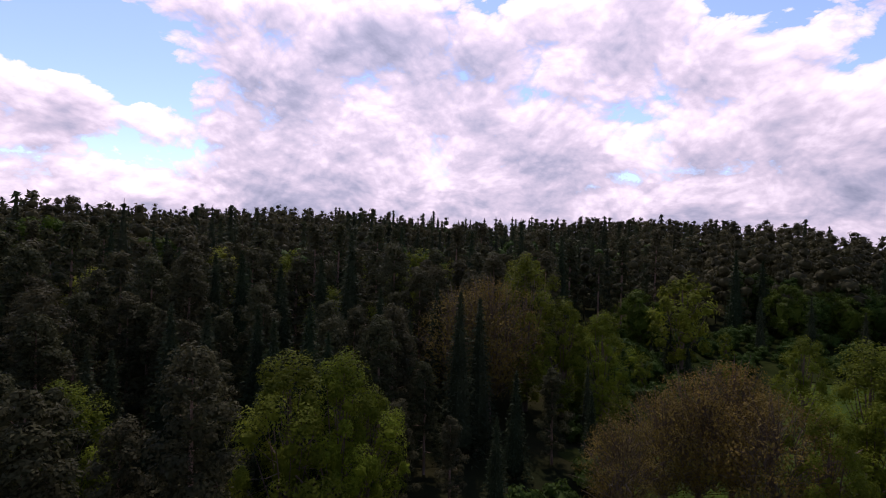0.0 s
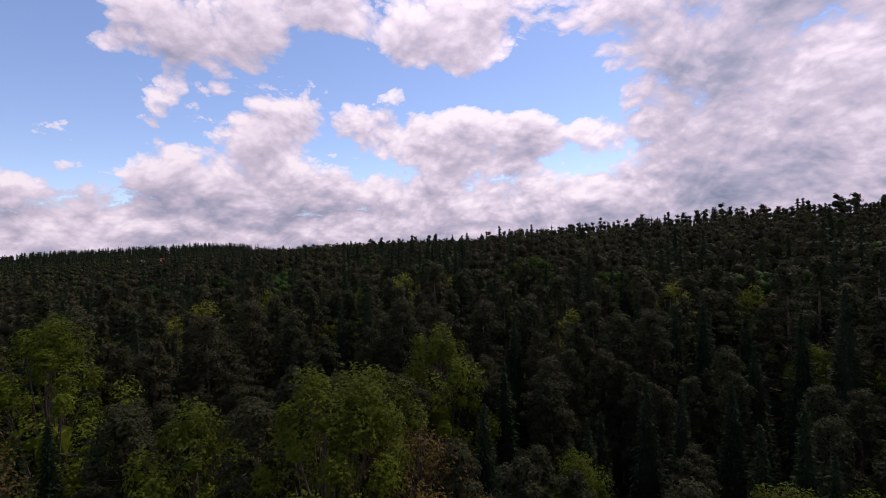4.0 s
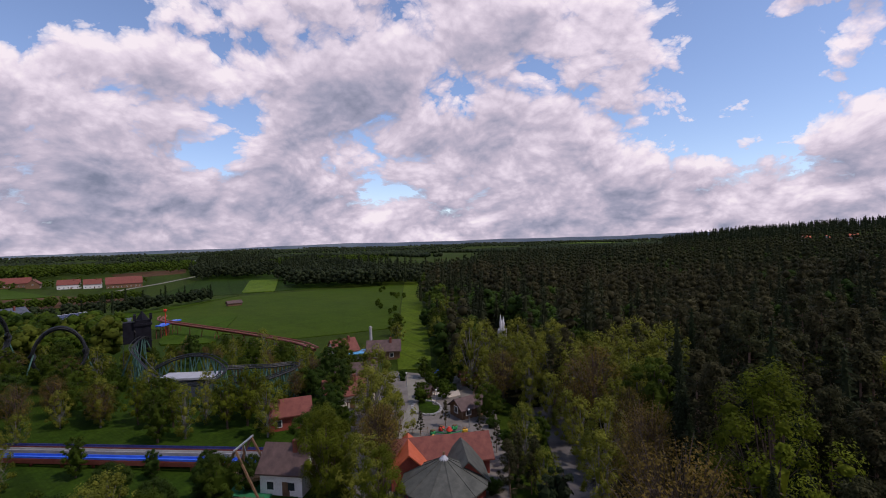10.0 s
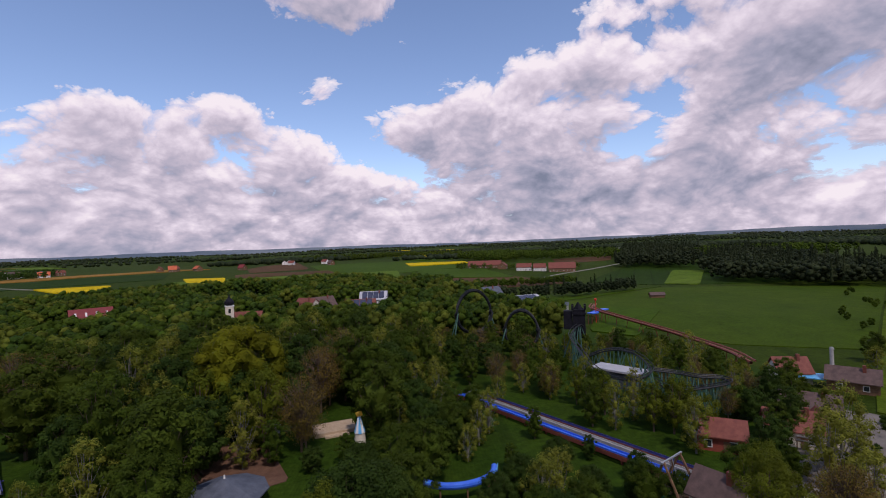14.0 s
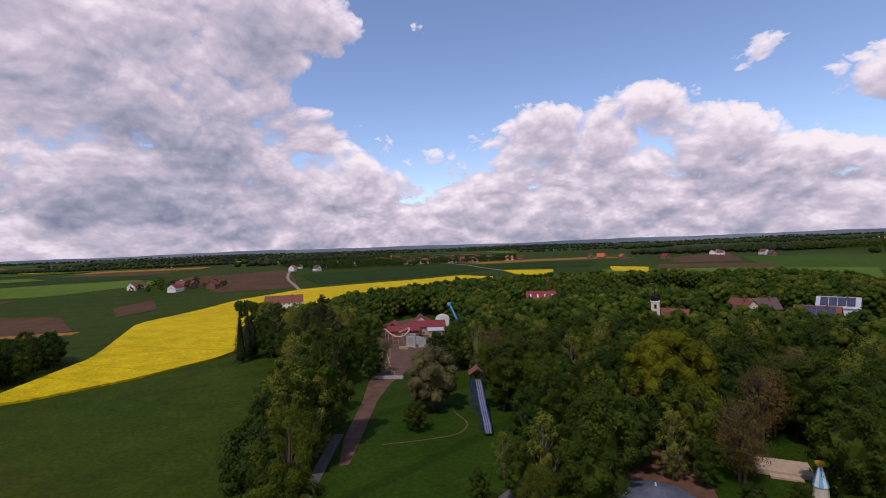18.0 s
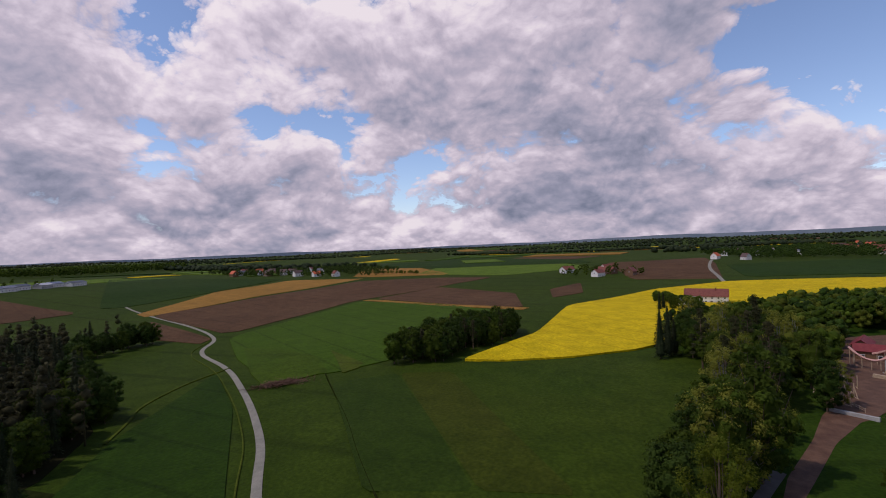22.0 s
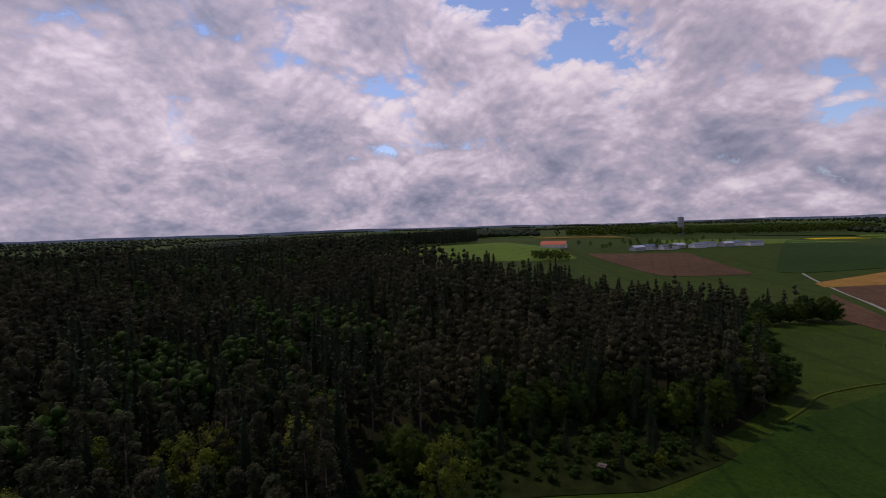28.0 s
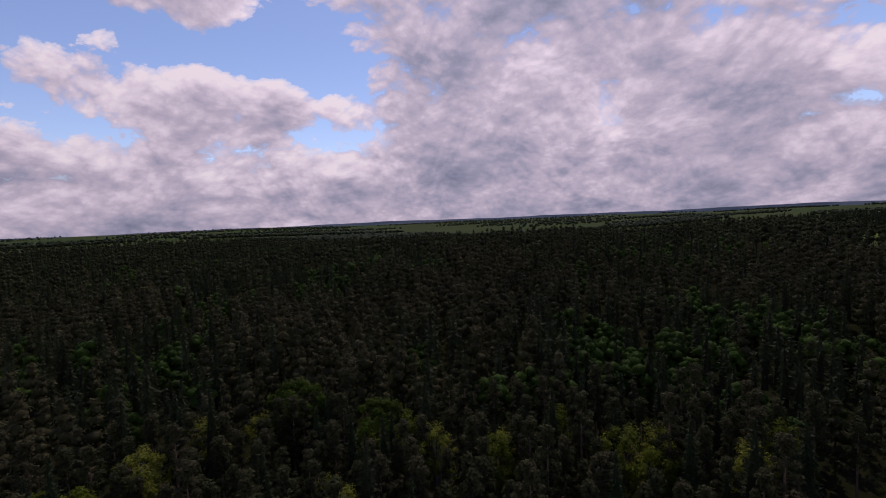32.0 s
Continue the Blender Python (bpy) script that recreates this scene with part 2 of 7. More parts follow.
def surface(name, c1, c2, scale=1.0, rough=0.8, metal=0.0, bump=0.3, fine=12.0, gloss=0.25):
    """Two tones in large patches with a fine grain on top."""
    m, t, b = material(name, rough, metal)
    big = texture(t, "ShaderNodeTexNoise", scale, Detail=4.0, Roughness=0.6)
    small = texture(t, "ShaderNodeTexNoise", scale * fine, Detail=3.0, Roughness=0.7)
    col = blend(t, ramp(t, big.outputs["Fac"], [(0.35, (0, 0, 0)), (0.65, (1, 1, 1))]), c1, c2)
    col = blend(t, 0.35, col, ramp(t, small.outputs["Fac"], [(0.25, (0.45, 0.45, 0.45)), (0.75, (1.3, 1.3, 1.3))]), "MULTIPLY")
    link(t, col, b.inputs["Base Color"])
    bp = node(t, "ShaderNodeBump", Strength=bump, Distance=0.05)
    link(t, small.outputs["Fac"], bp.inputs["Height"])
    link(t, bp.outputs[0], b.inputs["Normal"])
    b.inputs["Specular IOR Level"].default_value = gloss
    return m


def crop(name, c1, c2, turn, rows=0.35, tram=18.0, tint=(0.5, 0.5, 0.5), patch=0.012, relief=0.5, lines=0.22, wheels=0.45):
    """A field: patches of growth, drilled rows and the wheel marks of the tractor."""
    m, t, b = material(name, 0.9)
    big = texture(t, "ShaderNodeTexNoise", patch, Detail=6.0, Roughness=0.62)
    tuft = texture(t, "ShaderNodeTexNoise", 0.9, Detail=4.0, Roughness=0.7)
    line = texture(t, "ShaderNodeTexWave", rows, turn=turn, Distortion=1.2, Detail=2.0, bands_direction="X")
    mark = texture(t, "ShaderNodeTexWave", 0.31416 / tram, turn=turn, Distortion=0.25, Detail=1.0, bands_direction="X")
    col = blend(t, ramp(t, big.outputs["Fac"], [(0.3, (0, 0, 0)), (0.7, (1, 1, 1))]), c1, c2)
    mottle = texture(t, "ShaderNodeTexNoise", 0.09, Detail=5.0, Roughness=0.65, Distortion=0.6)
    col = blend(t, 0.6, col, ramp(t, mottle.outputs["Fac"], [(0.3, (0.62, 0.66, 0.62)), (0.7, (1.3, 1.25, 1.2))]), "MULTIPLY")
    col = blend(t, 0.7, col, ramp(t, tuft.outputs["Fac"], [(0.3, (0.45, 0.48, 0.45)), (0.7, (1.45, 1.4, 1.4))]), "MULTIPLY")
    col = blend(t, mathnode(t, "MULTIPLY", line.outputs["Fac"], lines), col, tint, "MULTIPLY")
    col = blend(t, mathnode(t, "MULTIPLY", ramp(t, mark.outputs["Fac"], [(0.965, (0, 0, 0)), (0.99, (1, 1, 1))]), wheels), col, tint, "MULTIPLY")
    link(t, col, b.inputs["Base Color"])
    b.inputs["Specular IOR Level"].default_value = 0.05
    bp = node(t, "ShaderNodeBump", Strength=relief, Distance=0.3)
    link(t, tuft.outputs["Fac"], bp.inputs["Height"])
    link(t, bp.outputs[0], b.inputs["Normal"])
    return m


def foliage(name, c1, c2, c3, glow=0.35):
    """Leaves: every leaf and every tree has a tone of its own, and light comes through."""
    m, t, b = material(name, 0.65)
    geo = node(t, "ShaderNodeNewGeometry")
    info = node(t, "ShaderNodeObjectInfo")
    col = blend(t, geo.outputs["Random Per Island"], c1, c2)
    tree = ramp(t, info.outputs["Random"], [(0.0, (0, 0, 0)), (1.0, (1, 1, 1))])
    col = blend(t, mathnode(t, "MULTIPLY", tree, 0.6), col, c3)
    big = texture(t, "ShaderNodeTexNoise", 0.35, Detail=3.0)
    col = blend(t, 0.5, col, ramp(t, big.outputs["Fac"], [(0.3, (0.55, 0.55, 0.55)), (0.7, (1.35, 1.35, 1.35))]), "MULTIPLY")
    broad = texture(t, "ShaderNodeTexNoise", 0.11, Detail=2.0, Roughness=0.7)
    col = blend(t, 0.7, col, ramp(t, broad.outputs["Fac"], [(0.32, (0.45, 0.45, 0.45)), (0.68, (1.5, 1.45, 1.4))]), "MULTIPLY")
    stand = texture(t, "ShaderNodeTexNoise", 0.022, Detail=3.0, Roughness=0.6)
    col = blend(t, 0.6, col, ramp(t, stand.outputs["Fac"], [(0.35, (0.7, 0.75, 0.8)), (0.65, (1.35, 1.3, 1.2))]), "MULTIPLY")
    link(t, col, b.inputs["Base Color"])
    b.inputs["Specular IOR Level"].default_value = 0.05
    thin = node(t, "ShaderNodeBsdfTranslucent")
    link(t, col, thin.inputs["Color"])
    mix = node(t, "ShaderNodeMixShader")
    mix.inputs[0].default_value = glow
    link(t, b.outputs[0], mix.inputs[1])
    link(t, thin.outputs[0], mix.inputs[2])
    link(t, mix.outputs[0], t.nodes["Material Output"].inputs["Surface"])
    return m


MEADOW = crop("meadow_grass", (0.023, 0.043, 0.0028), (0.034, 0.052, 0.004), 20, rows=0.05, tram=60, patch=0.02, lines=0.05, wheels=0.1)
VALLEY = crop("valley_grass", (0.030, 0.058, 0.0027), (0.044, 0.072, 0.0036), 20, rows=0.05, tram=60, patch=0.02, lines=0.05, wheels=0.15)
LAND = crop("farmland", (0.023, 0.042, 0.0027), (0.033, 0.052, 0.0039), 30, rows=0.05, tram=40, patch=0.006, lines=0.08)
WHEAT = crop("young_wheat", (0.014, 0.035, 0.0023), (0.020, 0.042, 0.0030), 35)
LIGHT_CROP = crop("light_green_crop", (0.034, 0.070, 0.0030), (0.044, 0.082, 0.0042), 62)
RAPE = crop("flowering_rapeseed", (0.468, 0.340, 0.0026), (0.544, 0.399, 0.0051), 75, tint=(0.75, 0.7, 0.4), relief=0.8)
SOIL = crop("ploughed_soil", (0.070, 0.037, 0.0190), (0.102, 0.056, 0.0290), 50, rows=0.25, tint=(0.7, 0.65, 0.6))
STUBBLE = crop("ochre_stubble", (0.216, 0.116, 0.0240), (0.272, 0.144, 0.0320), 50, tint=(0.75, 0.7, 0.6))
LAWN = crop("mown_lawn", (0.018, 0.042, 0.0030), (0.028, 0.052, 0.0042), 10, rows=0.5, tram=30, patch=0.05)
SCRUB = surface("dark_scrub", (0.010, 0.014, 0.004), (0.022, 0.027, 0.007), 0.25, bump=0.8, gloss=0.0)
OLIVE_GRASS = crop("thin_olive_grass", (0.029, 0.042, 0.003), (0.038, 0.047, 0.0045), 24, rows=0.05, tram=60, patch=0.02, lines=0.05, wheels=0.1)
DARK_GRASS = crop("dark_smooth_grass", (0.018, 0.036, 0.003), (0.025, 0.044, 0.0045), 24, rows=0.05, tram=16, patch=0.02, lines=0.05, wheels=0.2)
PALE_GRASS = crop("pale_thin_crop", (0.048, 0.070, 0.005), (0.066, 0.082, 0.008), 24, rows=0.3, patch=0.05)
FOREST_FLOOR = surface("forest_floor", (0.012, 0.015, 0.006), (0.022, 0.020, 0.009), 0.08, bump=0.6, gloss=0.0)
GRAVEL = surface("pale_gravel", (0.17, 0.158, 0.122), (0.235, 0.215, 0.170), 0.3, bump=0.4)
PAVING = surface("worn_tan_paving", (0.125, 0.108, 0.090), (0.185, 0.162, 0.138), 0.2)
ASPHALT = surface("grey_asphalt", (0.080, 0.070, 0.064), (0.125, 0.112, 0.105), 0.2)
EARTH = surface("bare_red_earth", (0.080, 0.038, 0.023), (0.140, 0.074, 0.044), 0.3, bump=0.7)
NEEDLES = foliage("pine_needles", (0.027, 0.034, 0.0135), (0.056, 0.060, 0.0235), (0.064, 0.054, 0.0270), 0.32)
SPRUCE = foliage("spruce_needles", (0.018, 0.031, 0.0130), (0.034, 0.048, 0.0200), (0.043, 0.047, 0.0230), 0.25)
LEAVES = foliage("green_leaves", (0.042, 0.078, 0.0075), (0.070, 0.110, 0.0115), (0.074, 0.096, 0.0120), 0.42)
FRESH = foliage("fresh_leaves", (0.092, 0.128, 0.0085), (0.145, 0.178, 0.0130), (0.128, 0.138, 0.0160), 0.45)
WILLOW = foliage("pale_leaves", (0.190, 0.205, 0.0276), (0.260, 0.260, 0.0396), (0.150, 0.175, 0.0216), 0.45)
BIRCH = foliage("birch_leaves", (0.090, 0.118, 0.014), (0.125, 0.148, 0.020), (0.080, 0.110, 0.014), 0.45)
# a brighter light_green_crop: sun patches painted in; also used for pale young crops
SUNNY = crop("sun_painted_young_crop", (0.070, 0.120, 0.010), (0.090, 0.140, 0.014), 62)
LANE_GRASS = crop("lane_grass", (0.052, 0.092, 0.004), (0.074, 0.108, 0.007), 33, rows=0.05, tram=9, patch=0.03)
GOLD = foliage("olive_gold_leaves", (0.120, 0.130, 0.0054), (0.170, 0.165, 0.0084), (0.140, 0.150, 0.0084), 0.4)
CHESTNUT = foliage("chestnut_leaves", (0.026, 0.056, 0.0085), (0.046, 0.081, 0.0125), (0.048, 0.074, 0.0125), 0.35)
BLOSSOM = foliage("pale_blossom", (0.130, 0.118, 0.048), (0.185, 0.160, 0.070), (0.095, 0.100, 0.030))
BUDS = foliage("brown_budding_leaves", (0.160, 0.108, 0.024), (0.200, 0.138, 0.032), (0.140, 0.115, 0.026), 0.4)
BARK = surface("brown_bark", (0.070, 0.048, 0.034), (0.120, 0.085, 0.060), 2.0)
PINE_BARK = surface("reddish_pine_bark", (0.13, 0.080, 0.055), (0.20, 0.13, 0.09), 1.5)
BIRCH_BARK = surface("pale_birch_bark", (0.13, 0.12, 0.10), (0.21, 0.20, 0.18), 1.5)




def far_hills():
    """Far hills: the blue of miles of air is painted into the base colour."""
    m, t, b = material("haze_painted_hills", 1.0)
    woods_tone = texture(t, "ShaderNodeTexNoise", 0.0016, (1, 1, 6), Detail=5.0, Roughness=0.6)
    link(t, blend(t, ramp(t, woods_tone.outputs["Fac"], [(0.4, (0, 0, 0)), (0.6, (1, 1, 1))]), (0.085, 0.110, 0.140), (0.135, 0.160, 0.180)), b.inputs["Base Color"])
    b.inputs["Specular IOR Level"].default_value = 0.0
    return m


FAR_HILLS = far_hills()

# ---- the land ----
from mathutils import geometry

def step(a, b, v):
    u = np.clip((v - a) / (b - a), 0, 1)
    return u * u * (3 - 2 * u)


def near_heading(az, mid, full, fade):
    """1 within full degrees of a heading, falling to 0 over fade degrees."""
    off = np.abs((az - mid + 180) % 360 - 180)
    return 1 - step(full, full + fade, off)


def ground_height(x, y):
    """Height of the land: a wooded ridge ahead of the start, a shallow valley, rolling farmland, hills on the horizon."""
    x, y = np.asarray(x, float), np.asarray(y, float)
    r = np.hypot(x, y)
    az = np.degrees(np.arctan2(-x, y))
    ridge = near_heading(az, 12, 42, 34)
    h = 14 * step(50, 230, r) * ridge + 15 * step(200, 370, r) * near_heading(az, 4, 16, 38) * (1 - 1.5 * step(430, 950, r))
    h = h + 10 * step(260, 950, r) * near_heading(az, 62, 12, 22)
    h = h + 11 * step(420, 950, r) * (0.3 + 0.7 * near_heading(az, 265, 60, 50))
    h = h + 9 * step(450, 750, r) * near_heading(az, 322, 18, 25)
    h = h - 4 * step(250, 520, r) * near_heading(az, 130, 20, 20) * (1 - step(600, 1000, r))
    h = h + 24 * np.exp(-((r - 1300) / 330) ** 2) * near_heading(az, 82, 5, 16)
    h = h + 20 * step(1500, 4600, r) * (1 + 0.35 * np.sin(np.radians(az * 3 + 40)) + 0.15 * np.sin(np.radians(az * 11)))
    roll = np.sin(x * 0.0031 + 1.3) * np.cos(y * 0.0027 - 0.4) + 0.5 * np.sin(x * 0.0073 - y * 0.0061)
    h = h + 5.0 * roll * step(500, 2200, r) + 0.5 * np.sin(x * 0.031) * np.cos(y * 0.027) * step(60, 160, r)
    return h

def mesh_object(name, verts, faces, mat, parent=None, label=""):
    me = bpy.data.meshes.new(name)
    me.from_pydata(verts, [], faces)
    me.materials.append(mat)
    ob = new(name, me)
    ob.parent = parent
    if label:
        ob["label"] = label
    return ob


def make_ground():
    radii = np.concatenate([np.linspace(0.5, 60, 14), 60 * (4780 / 60) ** np.linspace(0.03, 1, 110)])
    n = 288
    a = np.arange(n) * 2 * np.pi / n
    x, y = np.outer(radii, -np.sin(a)), np.outer(radii, np.cos(a))
    z = ground_height(x, y)
    verts = np.stack([x, y, z], -1).reshape(-1, 3).tolist()
    centre = len(verts)
    verts.append((0.0, 0.0, float(ground_height(0.0, 0.0))))
    faces = [(centre, j, (j + 1) % n) for j in range(n)]
    for i in range(len(radii) - 1):
        for j in range(n):
            k = (j + 1) % n
            faces.append((i * n + j, (i + 1) * n + j, (i + 1) * n + k, i * n + k))
    ob = mesh_object("ground", verts, faces, LAND)
    for p in ob.data.polygons:
        p.use_smooth = True
    return tagged(ob, "rolling green farmland reaching to the horizon", "ground", kind="structure")


def inside(poly, x, y):
    x, y = np.asarray(x, float), np.asarray(y, float)
    hit = np.zeros(x.shape, bool)
    for (x1, y1), (x2, y2) in zip(poly, poly[1:] + poly[:1]):
        if y1 != y2:
            hit ^= ((y1 > y) != (y2 > y)) & (x < (x2 - x1) * (y - y1) / (y2 - y1) + x1)
    return hit


def curved(points, times=2, closed=True, cut=0.06):
    """Rounds a plan outline by cutting its corners."""
    for _ in range(times):
        out = []
        pairs = list(zip(points, points[1:] + (points[:1] if closed else [])))
        for (x1, y1), (x2, y2) in pairs:
            k = cut if closed else 0.2
            out += [((1 - k) * x1 + k * x2, (1 - k) * y1 + k * y2), (k * x1 + (1 - k) * x2, k * y1 + (1 - k) * y2)]
        if not closed:
            out = [points[0]] + out + [points[-1]]
        points = out
    return points


def patch(name, outline, height, mat, label, category, cell=None, kind="structure", rounding=1):
    """A field or lawn: a slab of that height draped over the land."""
    outline = curved(outline, rounding) if rounding else outline
    xs, ys = zip(*outline)
    cell = cell or max(4.0, max(max(xs) - min(xs), max(ys) - min(ys)) / 30)
    edge = []
    for (x1, y1), (x2, y2) in zip(outline, outline[1:] + outline[:1]):
        k = max(1, int(math.hypot(x2 - x1, y2 - y1) / cell))
        edge += [(x1 + (x2 - x1) * i / k, y1 + (y2 - y1) * i / k) for i in range(k)]
    gx, gy = np.meshgrid(np.arange(min(xs), max(xs), cell), np.arange(min(ys), max(ys), cell))
    gx, gy = gx.ravel(), gy.ravel()
    keep = inside(outline, gx, gy)
    pts = [Vector(p) for p in edge] + [Vector(p) for p in zip(gx[keep], gy[keep])]
    n = len(edge)
    out = geometry.delaunay_2d_cdt(pts, [], [list(range(n))], 1, 1e-4)
    v2, faces = out[0], [list(f) for f in out[2]]
    v = np.array([tuple(p) for p in v2])
    z = ground_height(v[:, 0], v[:, 1])
    verts = np.column_stack([v, z + height]).tolist()
    count = {}
    for f in faces:
        for a, b in zip(f, f[1:] + f[:1]):
            count[(a, b)] = 1
    rim = [(a, b) for a, b in count if (b, a) not in count]
    for a, b in rim:
        k = len(verts)
        verts += [[*verts[a][:2], z[a] - 0.6], [*verts[b][:2], z[b] - 0.6]]
        faces.append([b, a, k, k + 1])
    ob = mesh_object(name, verts, faces, mat)
    return tagged(ob, label, category, kind=kind)


def strip(name, line, width, height, mat, label, category, kind="structure"):
    """A road or track along a line."""
    line = curved(line, 3, closed=False)
    pts = []
    for (x1, y1), (x2, y2) in zip(line, line[1:]):
        k = max(1, int(math.hypot(x2 - x1, y2 - y1) / 5))
        pts += [(x1 + (x2 - x1) * i / k, y1 + (y2 - y1) * i / k) for i in range(k)]
    pts.append(line[-1])
    verts, faces = [], []
    for i, (x, y) in enumerate(pts):
        a, b = pts[max(0, i - 1)], pts[min(len(pts) - 1, i + 1)]
        d = Vector((b[0] - a[0], b[1] - a[1])).normalized()
        for s, drop in ((-0.5, -0.5), (-0.5, height), (0.0, height + 0.04), (0.5, height), (0.5, -0.5)):
            px, py = x - d.y * s * width, y + d.x * s * width
            verts.append((px, py, float(ground_height(px, py)) + drop))
        if i:
            for j in range(4):
                k = 5 * i + j
                faces.append((k, k - 5, k - 4, k + 1))
    return tagged(mesh_object(name, verts, faces, mat), label, category, kind=kind)


make_ground()


def horizon_hills(r, low, swell, seed, label):
    """A ring of hills far behind the land, blue-grey from painted haze."""
    n = 720
    a = np.arange(n) * 2 * np.pi / n
    top = low + swell * (0.5 * np.sin(3 * a + seed) + 0.35 * np.sin(7 * a + 2 * seed) + 0.25 * np.sin(17 * a + 3 * seed) + 0.12 * np.sin(41 * a + seed) + 0.06 * np.sin(97 * a))
    verts = []
    for k, z in ((1.0, None), (1.01, -60.0)):
        verts += [(-math.sin(u) * r * k, math.cos(u) * r * k, float(t) if z is None else z) for u, t in zip(a, top)]
    verts += [(-math.sin(u) * r * 0.97, math.cos(u) * r * 0.97, -60.0) for u in a]
    faces = [(j, (j + 1) % n, n + (j + 1) % n, n + j) for j in range(n)] + [(2 * n + j, 2 * n + (j + 1) % n, (j + 1) % n, j) for j in range(n)]
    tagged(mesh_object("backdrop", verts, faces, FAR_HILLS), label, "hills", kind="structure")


horizon_hills(4800, 46, 12, 0.7, "far wooded hills with blue-grey haze painted in")
horizon_hills(4925, 62, 14, 2.1, "hills on the horizon with pale blue haze painted in")
patch("rapeseed_field", [(203, -34), (253, -84), (347, -141), (418, -255), (444, -352), (353, -538), (289, -533), (283, -373), (300, -285), (258, -170), (206, -129), (197, -110), (193, -78), (196, -50)],
      1.0, RAPE, "bright yellow flowering rapeseed field beside the trees", "field", kind="stuff")
patch("rapeseed_field", [(333, -622), (263, -642), (235, -572), (288, -575)], 1.0, RAPE, "narrow strip of yellow rapeseed behind the wheat", "field", kind="stuff")
patch("rapeseed_field", [(202, -703), (150, -705), (132, -619), (178, -632)], 1.0, RAPE, "small yellow rapeseed field before the village", "field", kind="stuff")
patch("rapeseed_field", [(-101, -1844), (-278, -1964), (-412, -1688), (-302, -1241)], 1.0, RAPE, "far yellow rapeseed field on the rise", "field", kind="stuff")
patch("stubble_field", [(452, 210), (618, 196), (755, 134), (735, 21), (699, 42), (556, 135), (435, 195)], 0.3, STUBBLE, "ochre stubble field in a long band", "field", kind="stuff")
patch("ploughed_field", [(441, 193), (546, 132), (690, 27), (684, -91), (651, -159), (470, 25), (316, 95)], 0.3, SOIL, "wide brown ploughed field beside the gravel path", "field", kind="stuff")
patch("ploughed_field", [(563, -68), (466, -135), (352, -108), (478, 5)], 0.3, SOIL, "brown ploughed field between green crops", "field", kind="stuff")
patch("ploughed_field", [(409, 180), (304, 100), (290, 102), (314, 138)], 0.3, SOIL, "small brown ploughed field at the path bend", "field", kind="stuff")
patch("ploughed_field", [(776, -387), (762, -562), (626, -479), (470, -367), (514, -288)], 0.3, SOIL, "brown ploughed field near the farmhouse", "field", kind="stuff")
patch("ploughed_field", [(476, -175), (520, -228), (431, -191), (411, -153)], 0.3, SOIL, "small brown field by the yellow rapeseed", "field", kind="stuff")
patch("ploughed_field", [(-401, -848), (-529, -852), (-457, -737), (-348, -717)], 0.3, SOIL, "brown field behind the farm", "field", kind="stuff")
patch("ploughed_field", [(162, -936), (106, -1335), (46, -847), (131, -781)], 0.3, SOIL, "brown field behind the village", "field", kind="stuff")
patch("ploughed_field", [(432, 451), (551, 399), (469, 265), (385, 305)], 0.3, SOIL, "pale brown field behind the forest", "field", kind="stuff")
patch("wheat_field", [(894, 456), (796, 149), (618, 196), (499, 244), (494, 262)], 0.4, WHEAT, "dark green field of young wheat", "field", kind="stuff")
patch("wheat_field", [(609, -481), (500, -709), (259, -835), (226, -700), (356, -650), (372, -575), (466, -392)], 0.4, WHEAT, "dark green wheat field behind the rapeseed", "field", kind="stuff")
patch("crop_field", [(303, 90), (463, 19), (411, -53), (330, -95), (256, -6), (214, -4), (200, 19), (197, 46), (240, 68)], 0.3, LIGHT_CROP, "light green crop field in the path bend", "field", kind="stuff")
patch("crop_field", [(141, 73), (214, 69), (163, 48), (104, 33), (60, 20), (50, 60)], 0.3, WHEAT, "green crop field beside the gravel path", "field", kind="stuff")
patch("meadow", [(202, -5), (199, -33), (200, -125), (131, -101), (60, -50), (45, 0), (100, 2)], 0.25, MEADOW, "mottled green meadow before the rapeseed", "meadow", kind="stuff")
patch("meadow", [(-120, -274), (-265, -349), (-408, -284), (-171, -124), (-135, -148), (-125, -215)], 0.25, VALLEY, "broad green valley meadow with cattle tracks", "meadow", kind="stuff")
patch("meadow", [(-415, -288), (-423, -276), (-117, -73), (-111, -82)], 0.3, LANE_GRASS, "bright green grass lane along the forest", "meadow", kind="stuff")
patch("meadow", [(201, 548), (242, 614), (453, 659), (438, 510), (395, 422), (254, 418)], 0.3, SUNNY, "green field behind the forest, its sunlight painted in", "meadow", kind="stuff")
strip("gravel_path", [(640, 330), (499, 243), (395, 156), (306, 96), (265, 95), (221, 66), (168, 44), (132, 32), (104, 27), (50, 14)], 2.2, 0.12, GRAVEL,
      "pale gravel farm path winding between fields", "path")
strip("grass_track", [(222, 66), (199, 76), (172, 80), (156, 76), (140, 74)], 0.7, 0.33, PALE_GRASS, "faint pale track along the field edge", "track")

